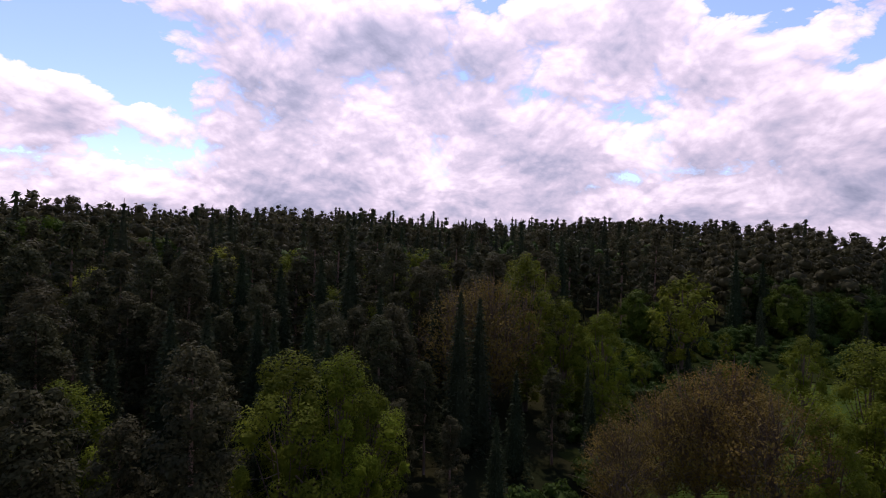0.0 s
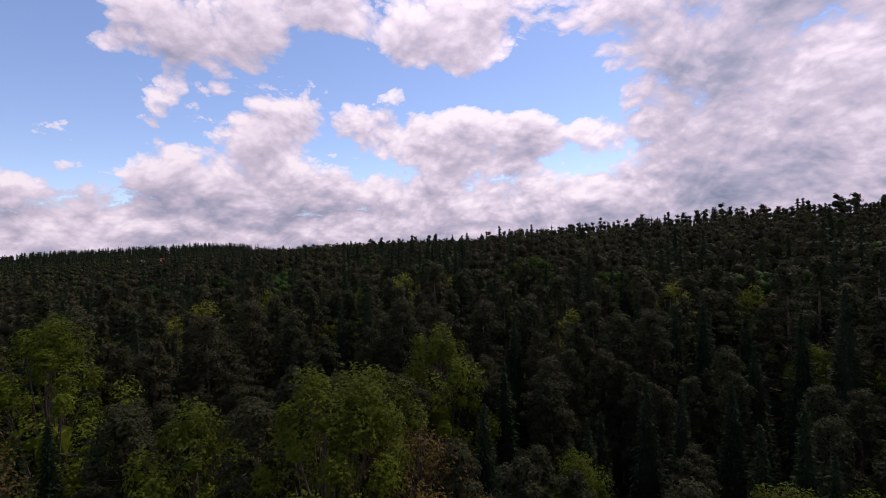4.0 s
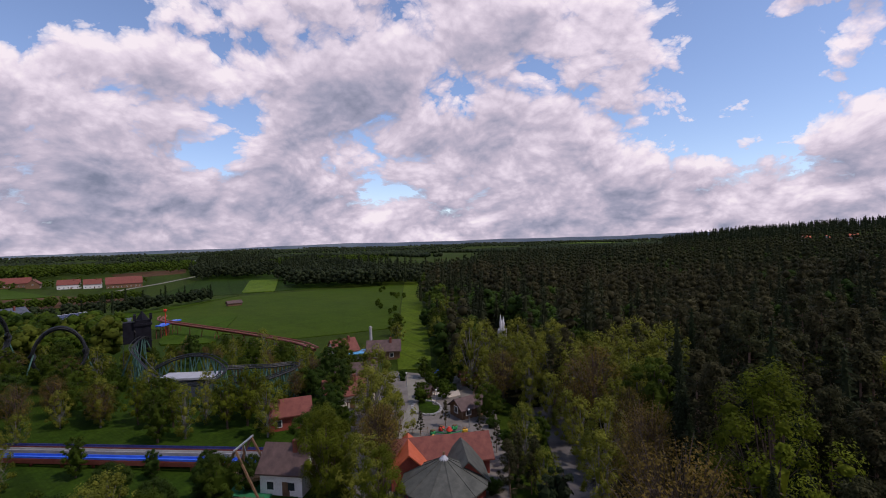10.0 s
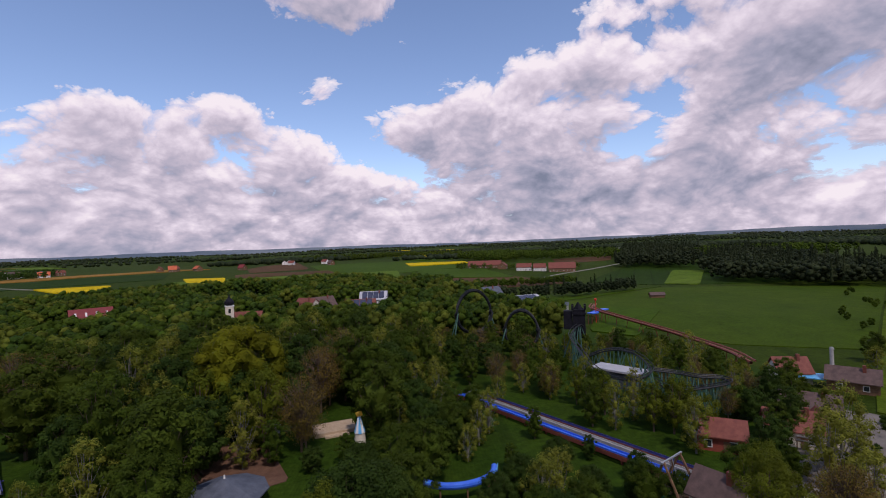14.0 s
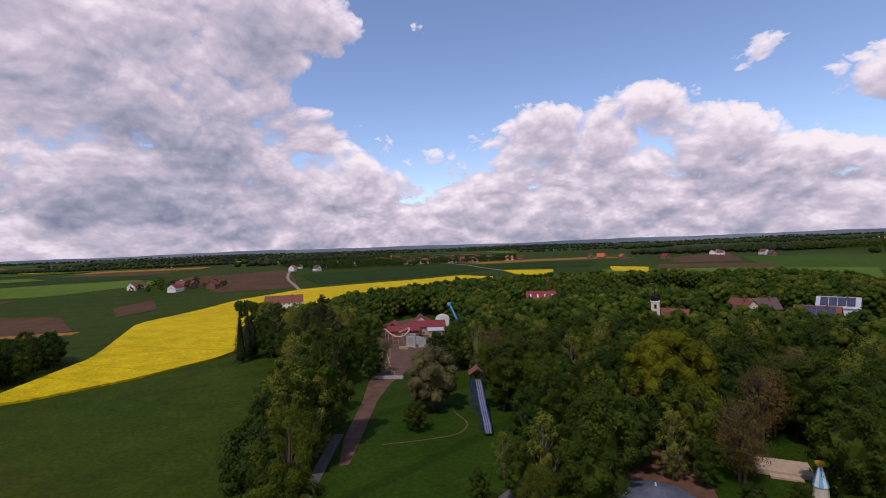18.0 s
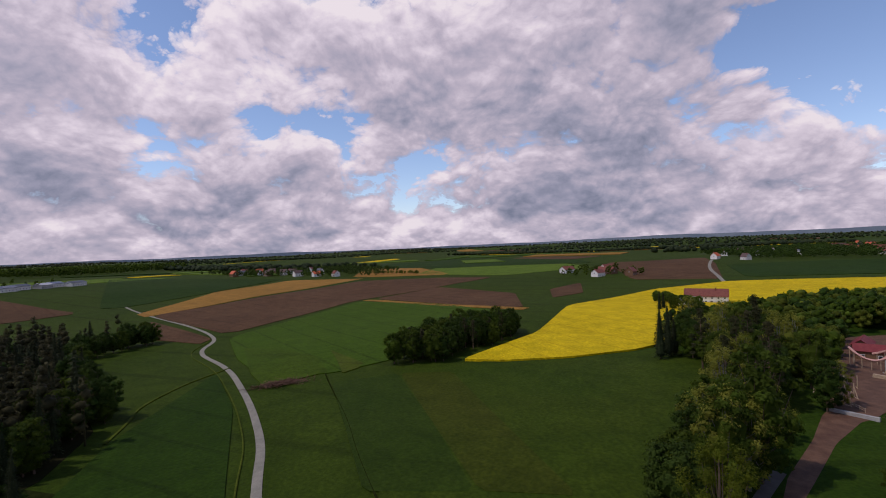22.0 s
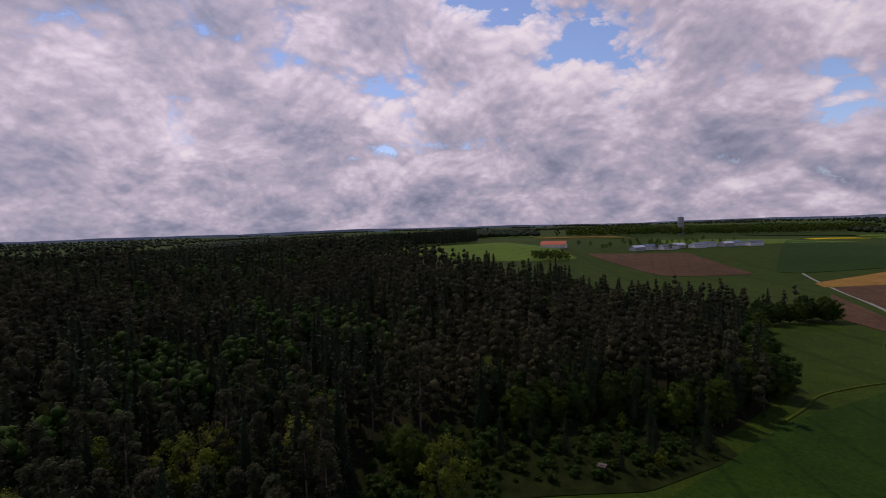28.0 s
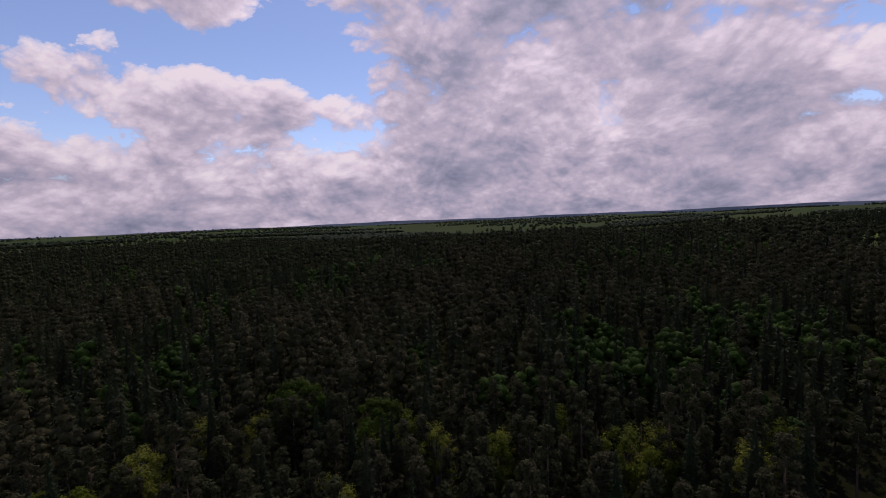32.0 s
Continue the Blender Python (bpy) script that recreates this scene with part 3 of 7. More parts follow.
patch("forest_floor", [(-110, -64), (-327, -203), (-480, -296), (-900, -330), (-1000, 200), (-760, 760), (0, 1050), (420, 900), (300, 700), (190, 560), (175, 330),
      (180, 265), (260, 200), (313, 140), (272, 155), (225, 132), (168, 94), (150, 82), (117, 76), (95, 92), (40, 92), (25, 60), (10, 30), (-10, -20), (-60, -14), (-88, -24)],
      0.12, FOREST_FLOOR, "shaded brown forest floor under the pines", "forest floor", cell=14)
patch("wheat_field", [(1250, 60), (1560, -330), (1000, -420), (800, -380), (880, -120), (1000, 0)], 0.4, WHEAT, "broad dark green crop field on the rise", "field", kind="stuff")
patch("crop_field", [(760, -60), (980, -140), (900, -330), (700, -330), (660, -180)], 0.3, SUNNY, "light green crop field on the slope", "field", kind="stuff")
patch("stubble_field", [(770, 40), (1000, 20), (1010, -70), (720, -110)], 0.3, STUBBLE, "ochre stubble strip behind the ploughed field", "field", kind="stuff")
patch("stubble_field", [(474, 8), (350, -112), (342, -104), (470, 16)], 0.3, STUBBLE, "narrow ochre strip below the ploughed field", "field", kind="stuff")
patch("rapeseed_field", [(1500, 170), (1750, -60), (1690, -80), (1440, 140)], 1.0, RAPE, "far yellow rapeseed strip on the ridge", "field", kind="stuff")
patch("rapeseed_field", [(1900, -350), (1850, -640), (1760, -640), (1800, -360)], 1.0, RAPE, "far yellow rapeseed strip", "field", kind="stuff")
patch("rapeseed_field", [(1000, 480), (1090, 440), (1080, 410), (980, 450)], 1.0, RAPE, "small yellow rapeseed plot near houses", "field", kind="stuff")
patch("wheat_field", [(597, 452), (935, 360), (894, 456), (1000, 480), (700, 560)], 0.4, SUNNY, "green field below the water tower, its sunlight painted in", "field", kind="stuff")
patch("ploughed_field", [(1220, -260), (1330, -420), (1130, -560), (1000, -420)], 0.3, SOIL, "brown ploughed field on the far rise", "field", kind="stuff")
patch("crop_field", [(-250, -450), (-430, -640), (-560, -520), (-420, -330), (-270, -370)], 0.3, WHEAT, "dark green field behind the valley meadow", "field", kind="stuff")
patch("crop_field", [(-130, -330), (-236, -345), (-268, -356), (-118, -282)], 0.3, LIGHT_CROP, "pale green mown strip above the meadow", "field", kind="stuff")
patch("ploughed_field", [(-110, -560), (-200, -560), (-230, -440), (-120, -400)], 0.3, SOIL, "brown field before the farm", "field", kind="stuff")
patch("wheat_field", [(60, -1000), (-250, -1150), (-190, -720), (0, -620)], 0.4, LIGHT_CROP, "green field behind the village", "field", kind="stuff")
patch("rapeseed_field", [(-235, -848), (-123, -821), (-129, -921), (-254, -947)], 1.6, RAPE, "long yellow rapeseed field behind the farm", "field", kind="stuff")
patch("crop_field", [(-73, -555), (154, -538), (202, -660), (-88, -715)], 0.9, SUNNY, "pale green crop field behind the park woods", "field", kind="stuff")
patch("ploughed_field", [(0, -700), (132, -677), (145, -746), (14, -780)], 1.0, SOIL, "reddish ploughed field behind the pale crop", "field", kind="stuff")
patch("crop_field", [(-201, -523), (-88, -553), (-116, -690), (-211, -689)], 0.9, LIGHT_CROP, "green crop field beside the farm", "field", kind="stuff")
patch("crop_field", [(-305, -357), (-283, -375), (-394, -504), (-420, -483)], 0.9, SUNNY, "bright green strip between the dark woods", "field", kind="stuff")
patch("meadow", [(-115, -170), (-104, -188), (-147, -250), (-167, -225)], 0.6, LIGHT_CROP, "pale mown strip at the edge of the valley meadow", "meadow", kind="stuff")
strip("farm_road", [(1317, -1067), (706, -533), (578, -431), (446, -350), (361, -289), (330, -262)], 4.0, 0.35, GRAVEL, "pale farm road to the village", "road")
strip("farm_road", [(560, -790), (510, -757), (337, -622), (258, -593), (180, -560)], 4.0, 0.5, GRAVEL, "pale road across the wheat field", "road")
strip("farm_road", [(-220, -500), (-260, -540), (-336, -598), (-425, -654), (-600, -800)], 4.5, 0.4, GRAVEL, "pale farm track to the red-roofed farm", "road")
strip("grass_track", [(300, 99), (262, 99), (219, 71), (166, 48), (131, 36), (103, 31), (50, 18)], 0.4, 0.33, PALE_GRASS, "thin pale wheel track beside the gravel path", "track")
patch("undergrowth", [(12, 50), (22, 84), (34, 112), (66, 108), (95, 98), (117, 82), (112, 68), (80, 68), (56, 78), (36, 56)], 0.16, SCRUB, "dark rough undergrowth in front of the pines", "undergrowth", kind="stuff", rounding=3)
patch("grass_strip", [(185, 19), (191, -6), (138, -13), (95, -17), (100, 5), (138, 11)], 0.29, DARK_GRASS, "darker green strip of meadow beside the ditch", "meadow", kind="stuff")
patch("grass_strip", [(191, -7), (187, -27), (132, -32), (89, -36), (95, -18), (138, -13)], 0.33, OLIVE_GRASS, "olive brown strip of thin grass in the meadow", "meadow", kind="stuff")
strip("ditch", [(205, 24), (185, 20), (146, 11), (113, 6), (60, -6)], 0.4, 0.27, SCRUB, "narrow overgrown ditch through the grass", "ditch")
patch("grass_strip", [(244, 25), (230, 18), (212, 8), (204, 10), (198, 16), (221, 20)], 0.36, PALE_GRASS, "pale yellowish patch of thin crop", "crop patch", kind="stuff")
patch("crop_field", [(267, 72), (254, 48), (231, 30), (202, 22), (193, 34), (189, 45), (208, 54)], 0.36, VALLEY, "smooth green crop field beside the path bend", "field", kind="stuff")


def far_fields(count):
    """A patchwork of fields out towards the horizon."""
    r = np.random.default_rng(21)
    kinds = ((SUNNY, "far bright green crop field on the rise"), (LIGHT_CROP, "far light green field on the rise"), (SOIL, "far brown ploughed field"), (STUBBLE, "far ochre stubble field"),
             (WHEAT, "far dark green wheat field"), (SUNNY, "far bright green meadow"), (RAPE, "far strip of yellow rapeseed"))
    for i in range(count):
        a, d = r.uniform(100, 335), 950 + 2100 * r.uniform() ** 0.8
        cx, cy = -math.sin(radians(a)) * d, math.cos(radians(a)) * d
        turn, w, l = r.uniform(0, math.pi), r.uniform(60, 150), r.uniform(140, 360)
        k = int(r.integers(6)) if i % 9 else 6
        c, s = math.cos(turn), math.sin(turn)
        if k == 6:
            w *= 0.5
        outline = [(cx + c * u * l / 2 - s * v * w / 2, cy + s * u * l / 2 + c * v * w / 2) for u, v in ((-1, -1), (1, -0.8), (0.9, 1), (-1.1, 0.9))]
        patch("far_field", outline, 0.9 + 0.01 * i, kinds[k][0], kinds[k][1], "field", cell=45, kind="stuff", rounding=0)


far_fields(80)


# ---- trees ----
rng = np.random.default_rng(7)


def tube(path, radii, sides=6):
    verts, faces = [], []
    for i, (p, r) in enumerate(zip(path, radii)):
        for j in range(sides):
            a = 2 * math.pi * j / sides
            verts.append((p[0] + r * math.cos(a), p[1] + r * math.sin(a), p[2]))
        if i:
            for j in range(sides):
                k = (j + 1) % sides
                faces.append(((i - 1) * sides + j, (i - 1) * sides + k, i * sides + k, i * sides + j))
    return verts, faces


def join(parts):
    verts, faces = [], []
    for v, f in parts:
        k = len(verts)
        verts += [tuple(p) for p in v]
        faces += [tuple(i + k for i in q) for q in f]
    return verts, faces


def cards(centres, size, lean=None, long=1.0, out=None):
    """Small pointed leaf sprays at the centres, turned at random; lean pulls their length towards a direction."""
    n = len(centres)
    a = rng.normal(size=(n, 3))
    face = rng.normal(size=(n, 3))
    if out is not None:
        face = face * 0.33 + out
        a = np.cross(face, a)
    elif lean is not None:
        a = a * 0.4 + lean
    a /= np.linalg.norm(a, axis=1, keepdims=True)
    b = np.cross(a, face)
    b /= np.linalg.norm(b, axis=1, keepdims=True) + 1e-9
    s = (size * rng.uniform(0.6, 1.4, n))[:, None]
    q = np.stack([centres - a * s * long * 0.8 - b * s * 0.5, centres + a * s * long, centres - a * s * long * 0.6 + b * s * 0.6], 1)
    return q.reshape(-1, 3).tolist(), np.arange(3 * n).reshape(-1, 3).tolist()


def lump(centre, radius, squash=0.85):
    """The dense inside of a clump of leaves."""
    bm = bmesh.new()
    bmesh.ops.create_icosphere(bm, subdivisions=1, radius=1.0)
    v = np.array([p.co for p in bm.verts]) * rng.uniform(0.8, 1.15, (len(bm.verts), 1))
    f = [[p.index for p in q.verts] for q in bm.faces]
    bm.free()
    return (v * radius * np.array([1, 1, squash]) + np.asarray(centre)).tolist(), f


def shell(centre, radius, n, squash=0.85):
    """Points near the outside of an uneven lump."""
    d = rng.normal(size=(n, 3))
    d /= np.linalg.norm(d, axis=1, keepdims=True)
    d[:, 2] = np.where(d[:, 2] < -0.5, -d[:, 2], d[:, 2])
    r = radius * rng.uniform(0.55, 1.12, (n, 1))
    return np.asarray(centre) + d * r * np.array([1, 1, squash])


def leafy(centre, radius, n, squash, size, middle):
    """A clump of leaves that lie over one another like shingles, facing outwards."""
    p = shell(centre, radius, n, squash)
    a, b = p - np.asarray(centre), p - np.asarray(middle)
    a = a / (np.linalg.norm(a, axis=1, keepdims=True) + 1e-6)
    b = b / (np.linalg.norm(b, axis=1, keepdims=True) + 1e-6)
    return cards(p, size, out=a * 0.7 + b * 0.5)


def limbs(trunk_top, ends, r0):
    parts = []
    for e in ends:
        a, b = np.array(trunk_top), np.array(e)
        m = (a + b) / 2 + np.array([0, 0, -0.08 * np.linalg.norm(b - a)])
        parts.append(tube([a, m, b], [r0, r0 * 0.6, r0 * 0.2], 4))
    return parts


def broadleaf(h, w, lobes, leaves, size, base=0.12, bare=False, fill=0.8, squash=0.85, knob=1.0, ragged=0.0):
    """A trunk that forks into limbs, and a crown of many leafy clumps."""
    trunk = [tube([(0, 0, 0), (0.1, 0, h * 0.3), (0, 0.15, h * 0.6), (0.05, 0, h * 0.9)], [h * 0.020, h * 0.016, h * 0.010, 0.03], 7)]
    parts, ends = [], []
    half = h * (1 - base) / 2
    for i in range(lobes):
        u = 1 - 2 * (i + 0.5) / lobes
        ring = math.sqrt(1 - u * u)
        a = i * 2.39996 + rng.uniform(-0.4, 0.4)
        k = rng.uniform(0.52 - 0.2 * ragged, 0.76 + 0.22 * ragged) + 0.35 * (1 - knob)
        r = w * rng.uniform(0.30 - 0.14 * ragged, 0.46) * knob
        c = np.array([math.cos(a) * ring * w * k, math.sin(a) * ring * w * k, h * base + half + u * (half - r * 0.75)])
        parts.append(leafy(c, r, leaves // lobes, squash, size, (0, 0, h * base + half * 0.8)))
        if not bare:
            parts.append(lump(c, r * fill))
        ends.append(c)
    if not bare:
        core = w * (0.62 if fill > 0.5 else 0.25)
        parts.append(lump((0, 0, h * base + half), core, half / w))
    trunk += limbs((0, 0.05, h * max(base, 0.2)), ends[::2], h * 0.007)
    trunk += limbs((0, 0.1, h * 0.5), ends[1::2], h * 0.006)
    if bare:
        for c in ends:
            for t in shell(c, w * 0.5, 12):
                trunk.append(tube([c * np.array([0.5, 0.5, 0.8]), t], [h * 0.0035, 0.02], 3))
    return join(trunk), join(parts)


def pine(h, w, clumps, needles, size, crown=0.55):
    """A bare stem, and flat tufted clumps towards its top."""
    lean = rng.uniform(-0.4, 0.4, 2)
    trunk = [tube([(0, 0, 0), (lean[0] * 0.5, lean[1] * 0.5, h * 0.5), (lean[0], lean[1], h * 0.97)], [h * 0.014, h * 0.010, 0.04], 6)]
    parts, ends = [], []
    for i in range(clumps):
        u = (i + 0.5) / clumps
        z = h * (1 - crown + crown * (u ** 0.9)) - 0.4
        spread = w * (1.02 - u) ** 0.6 * rng.uniform(0.2, 1.15)
        a = i * 2.4 + rng.uniform(-0.6, 0.6)
        c = np.array([math.cos(a) * spread + lean[0], math.sin(a) * spread + lean[1], z])
        r = w * rng.uniform(0.17, 0.37)
        parts.append(leafy(c, r, needles // clumps, 0.72, size * 1.15, c - np.array([0, 0, 3.0])))
        parts.append(lump(c, r * 0.42, 0.6))
        ends.append(c)
    trunk += [t for c in ends[::2] for t in limbs((lean[0], lean[1], c[2] - 0.6), [c], h * 0.004)]
    return join(trunk), join(parts)


def spruce(h, w, tiers, per, size):
    trunk = tube([(0, 0, 0), (0, 0, h * 0.98)], [h * 0.013, 0.03], 6)
    pts, lean = [], []
    for i in range(tiers):
        u = i / tiers
        z = h * (0.08 + 0.9 * u)
        r = w * (1 - u) ** 0.85 * rng.uniform(0.85, 1.1)
        n = max(5, int(per * (1 - 0.75 * u)))
        for a in np.arange(n) * 2 * math.pi / n + rng.uniform(0, 6):
            rr = r * rng.uniform(0.7, 1.15)
            for s in (0.35, 0.7, 1.0):
                pts.append((math.cos(a) * rr * s, math.sin(a) * rr * s, z - rr * s * 0.28 + rng.normal() * 0.12))
                lean.append((math.cos(a), math.sin(a), -0.25))
    core = tube([(0, 0, h * 0.06), (0, 0, h * 0.12), (0, 0, h * 0.95)], [w * 0.3, w * 0.55, 0.1], 8)
    return trunk, join([cards(np.array(pts), size, np.array(lean), 1.25), core])


def tree_template(name, shape, bark, leaf, label):
    root = new(name)
    root.empty_display_size = 0.5
    (tv, tf), (cv, cf) = shape
    mesh_object("trunk", tv, tf, bark, root)
    mesh_object("crown", cv, cf, leaf, root)
    return tagged(root, label, "tree", group=name.replace("_", " ") + "s of the land")


LABELS = {"pine": ("pine_tree", "tall Scots pine with a bare reddish trunk and dark crown", PINE_BARK, NEEDLES),
          "spruce": ("spruce_tree", "dark narrow spruce tree in the forest", BARK, SPRUCE),
          "broad": ("broadleaf_tree", "round green broadleaf tree in full leaf", BARK, LEAVES),
          "fresh": ("maple_tree", "broadleaf tree with fresh yellow-green spring leaves", BARK, FRESH),
          "willow": ("birch_tree", "slender pale green birch with a light trunk", BIRCH_BARK, WILLOW),
          "bud": ("budding_tree", "thinly leaved brownish tree still budding, twigs showing", BARK, BUDS),
          "chestnut": ("chestnut_tree", "dense dark green chestnut tree with pale blossom", BARK, CHESTNUT),
          "gold": ("oak_tree", "broad old tree with olive-gold spring leaves", BARK, GOLD),
          "blossom": ("fruit_tree", "round tree covered in pale pinkish blossom", BARK, BLOSSOM),
          "bush": ("bush", "low rounded green bush", BARK, CHESTNUT), "cypress": ("cypress_bush", "narrow dark upright conifer bush", BARK, SPRUCE)}


def templates(kind, shapes):
    name, label, bark, leaf = LABELS[kind]
    return [tree_template(name, shape, bark, leaf, label) for shape in shapes]


TEMPLATES = {
    "pine": templates("pine", [pine(h, w, c, n, 0.25, 0.72) for h, w, c, n in ((21, 3.3, 30, 2400), (23, 3.6, 32, 2500), (19, 3.2, 28, 2300), (20, 3.7, 30, 2400))]),
    "spruce": templates("spruce", [spruce(h, w, 26, 17, 0.36) for h, w in ((22, 3.2), (25, 3.6), (18, 3.0))]),
    "broad": templates("broad", [broadleaf(h, w, 44, n, 0.26, knob=0.72, base=0.06, fill=0.58, ragged=0.7) for h, w, n in ((14, 5.2, 4600), (13, 5.4, 4600), (16, 5.6, 4800), (17, 4.4, 4600))]),
    "fresh": templates("fresh", [broadleaf(h, w, 26, n, 0.23, squash=1.4, fill=0.5, knob=0.8, ragged=0.9) for h, w, n in ((15, 3.8, 3200), (13, 4.2, 3000))]),
    "willow": templates("willow", [broadleaf(h, w, 40, n, 0.21, base=0.03, fill=0.5, squash=1.5, knob=0.68, ragged=0.8) for h, w, n in ((19, 4.8, 4200), (17, 4.4, 3900), (16, 5.0, 3900))]),
    "bud": templates("bud", [broadleaf(h, w, 22, n, 0.17, bare=True) for h, w, n in ((16, 5.6, 3600), (14, 4.8, 3200))]),
    "chestnut": templates("chestnut", [broadleaf(h, w, 48, n, 0.27, knob=0.68, base=0.06, fill=0.6, ragged=0.5) for h, w, n in ((13, 5.6, 4600), (15, 5.4, 4800), (16, 4.6, 4600))]),
    "gold": templates("gold", [broadleaf(20, 8.8, 70, 11000, 0.26, knob=0.6, base=0.04)]),
    "blossom": templates("blossom", [broadleaf(14, 6.2, 40, 6000, 0.22, knob=0.7, base=0.05)]),
    "bush": templates("bush", [broadleaf(3.2, 1.9, 9, 700, 0.2, base=0.02)]),
    "cypress": templates("cypress", [broadleaf(5.0, 0.9, 9, 600, 0.18, base=0.02)]),
    # finer ones for the places that the flight passes close by
    "pine_fine": templates("pine", [pine(h, w, c, n, 0.15, 0.82) for h, w, c, n in ((21, 4.2, 46, 8500), (19, 3.9, 42, 8000), (20, 4.5, 46, 8500))]),
    "spruce_fine": templates("spruce", [spruce(h, w, 44, 28, 0.24) for h, w in ((22, 3.4), (20, 3.0))]),
    "fresh_fine": templates("fresh", [broadleaf(h, w, 46, n, 0.105, squash=1.5, fill=0.42, knob=0.70, base=0.03, ragged=0.9) for h, w, n in ((15, 3.2, 16000), (13, 3.5, 16000), (14, 3.8, 17000))]),
    "broad_fine": templates("broad", [broadleaf(14, 5.4, 50, 13000, 0.18, knob=0.66, base=0.06, fill=0.55, ragged=0.6), broadleaf(13, 5.8, 50, 13000, 0.18, knob=0.66, base=0.06, fill=0.55, ragged=0.6)]),
    "chestnut_fine": templates("chestnut", [broadleaf(h, w, 54, 13000, 0.18, knob=0.64, base=0.05, fill=0.6) for h, w in ((13, 5.8), (14, 5.4))]),
    "bud_fine": templates("bud", [broadleaf(h, w, 34, n, 0.12, bare=True) for h, w, n in ((15, 5.6, 9000), (14, 4.6, 8000))]),
}
USED = {k: [False] * len(v) for k, v in TEMPLATES.items()}


def plant(kind, x, y, scale=1.0, which=None, tall=1.0):
    i = int(rng.integers(len(TEMPLATES[kind]))) if which is None else which
    ob = TEMPLATES[kind][i]
    m = pose(x, y, float(ground_height(x, y)) - 0.15, 0, 0, rng.uniform(0, 360))
    if not USED[kind][i]:
        USED[kind][i] = True
        ob.matrix_basis = m
    else:
        ob = copy_thing(ob, m)
    ob.scale = (scale, scale, scale * tall)
    return ob


def scatter(poly, gap, rmax=1e9, rmin=0.0, clear=(), jitter=0.45, ragged=0.0):
    """Tree places on a loose grid within an outline."""
    xs, ys = zip(*poly)
    gx, gy = np.meshgrid(np.arange(min(xs), max(xs), gap), np.arange(min(ys), max(ys), gap))
    gx = (gx + rng.uniform(-jitter, jitter, gx.shape) * gap).ravel()
    gy = (gy + rng.uniform(-jitter, jitter, gy.shape) * gap).ravel()
    r = np.hypot(gx, gy)
    wx, wy = np.sin(gx / 17 + gy / 29) + np.sin(gy / 11 - gx / 41), np.sin(gx / 23 - gy / 15) + np.sin(gy / 37 + gx / 12)
    keep = inside(poly, gx + ragged * wx, gy + ragged * wy) & (r < rmax) & (r > rmin)
    for c in clear:
        keep &= ~inside(c, gx, gy)
    return np.column_stack([gx[keep], gy[keep]])


def sector(a0, a1, r0, r1, step_deg=6):
    """A plan outline between two headings and two distances."""
    a = np.radians(np.arange(a0, a1 + 0.1, step_deg))
    inner = [(-math.sin(t) * r0, math.cos(t) * r0) for t in a]
    outer = [(-math.sin(t) * r1, math.cos(t) * r1) for t in a[::-1]]
    return inner + outer


def low_tree(kind):
    """A small crown for woods that stay far off."""
    far = kind.endswith("_far")
    kind = kind.replace("_far", "")
    if kind == "cone":
        pts, lean = [], []
        tiers = 6 if far else 13
        for i in range(tiers):
            u = i / tiers
            for a in np.arange(7) * 2 * math.pi / 7 + i:
                r = 2.8 * (1 - u) * rng.uniform(0.6, 1.1)
                pts.append((math.cos(a) * r, math.sin(a) * r, 5 + 16 * u))
                lean.append((math.cos(a), math.sin(a), -0.4))
        return join([cards(np.array(pts), 1.1 if far else 0.8, np.array(lean), 1.2), tube([(0, 0, 3), (0, 0, 12), (0, 0, 20.5)], [1.1, 0.8, 0.15], 6)])
    if kind == "round":
        parts = []
        m = 6 if far else 11
        for i in range(m):
            u = 1 - 2 * (i + 0.5) / m
            ring = math.sqrt(1 - u * u)
            c = (math.cos(i * 2.4) * ring * 2.9, math.sin(i * 2.4) * ring * 2.9, 8.0 + u * 4.2)
            parts += [leafy(c, 2.1, 7 if far else 26, 0.85, 0.8 if far else 0.55, (0, 0, 7.0)), lump(c, 1.8)]
        return join(parts)
    if kind == "far":
        return lump((0, 0, 6.5), 9.0, 0.85)
    parts = []
    for z, r in ((-1.0, 2.8), (4.2, 2.7), (7.4, 1.7)) if far else ((-6.0, 2.2), (-3.0, 2.7), (0.2, 2.8), (3.2, 2.4), (5.8, 1.8), (7.6, 1.1)):
        off = max(0.1, 1.1 - 0.13 * z)
        c = (rng.uniform(-off, off), rng.uniform(-off, off), 11.5 + z)
        parts += [leafy(c, r, 6 if far else 24, 0.95, 0.9 if far else 0.5, (c[0], c[1], c[2] - 3)), lump(c, r * (0.7 if far else 0.62), 0.95)]
    return join(parts + [tube([(0, 0, 0), (0, 0, 12)], [0.3, 0.2], 4)])


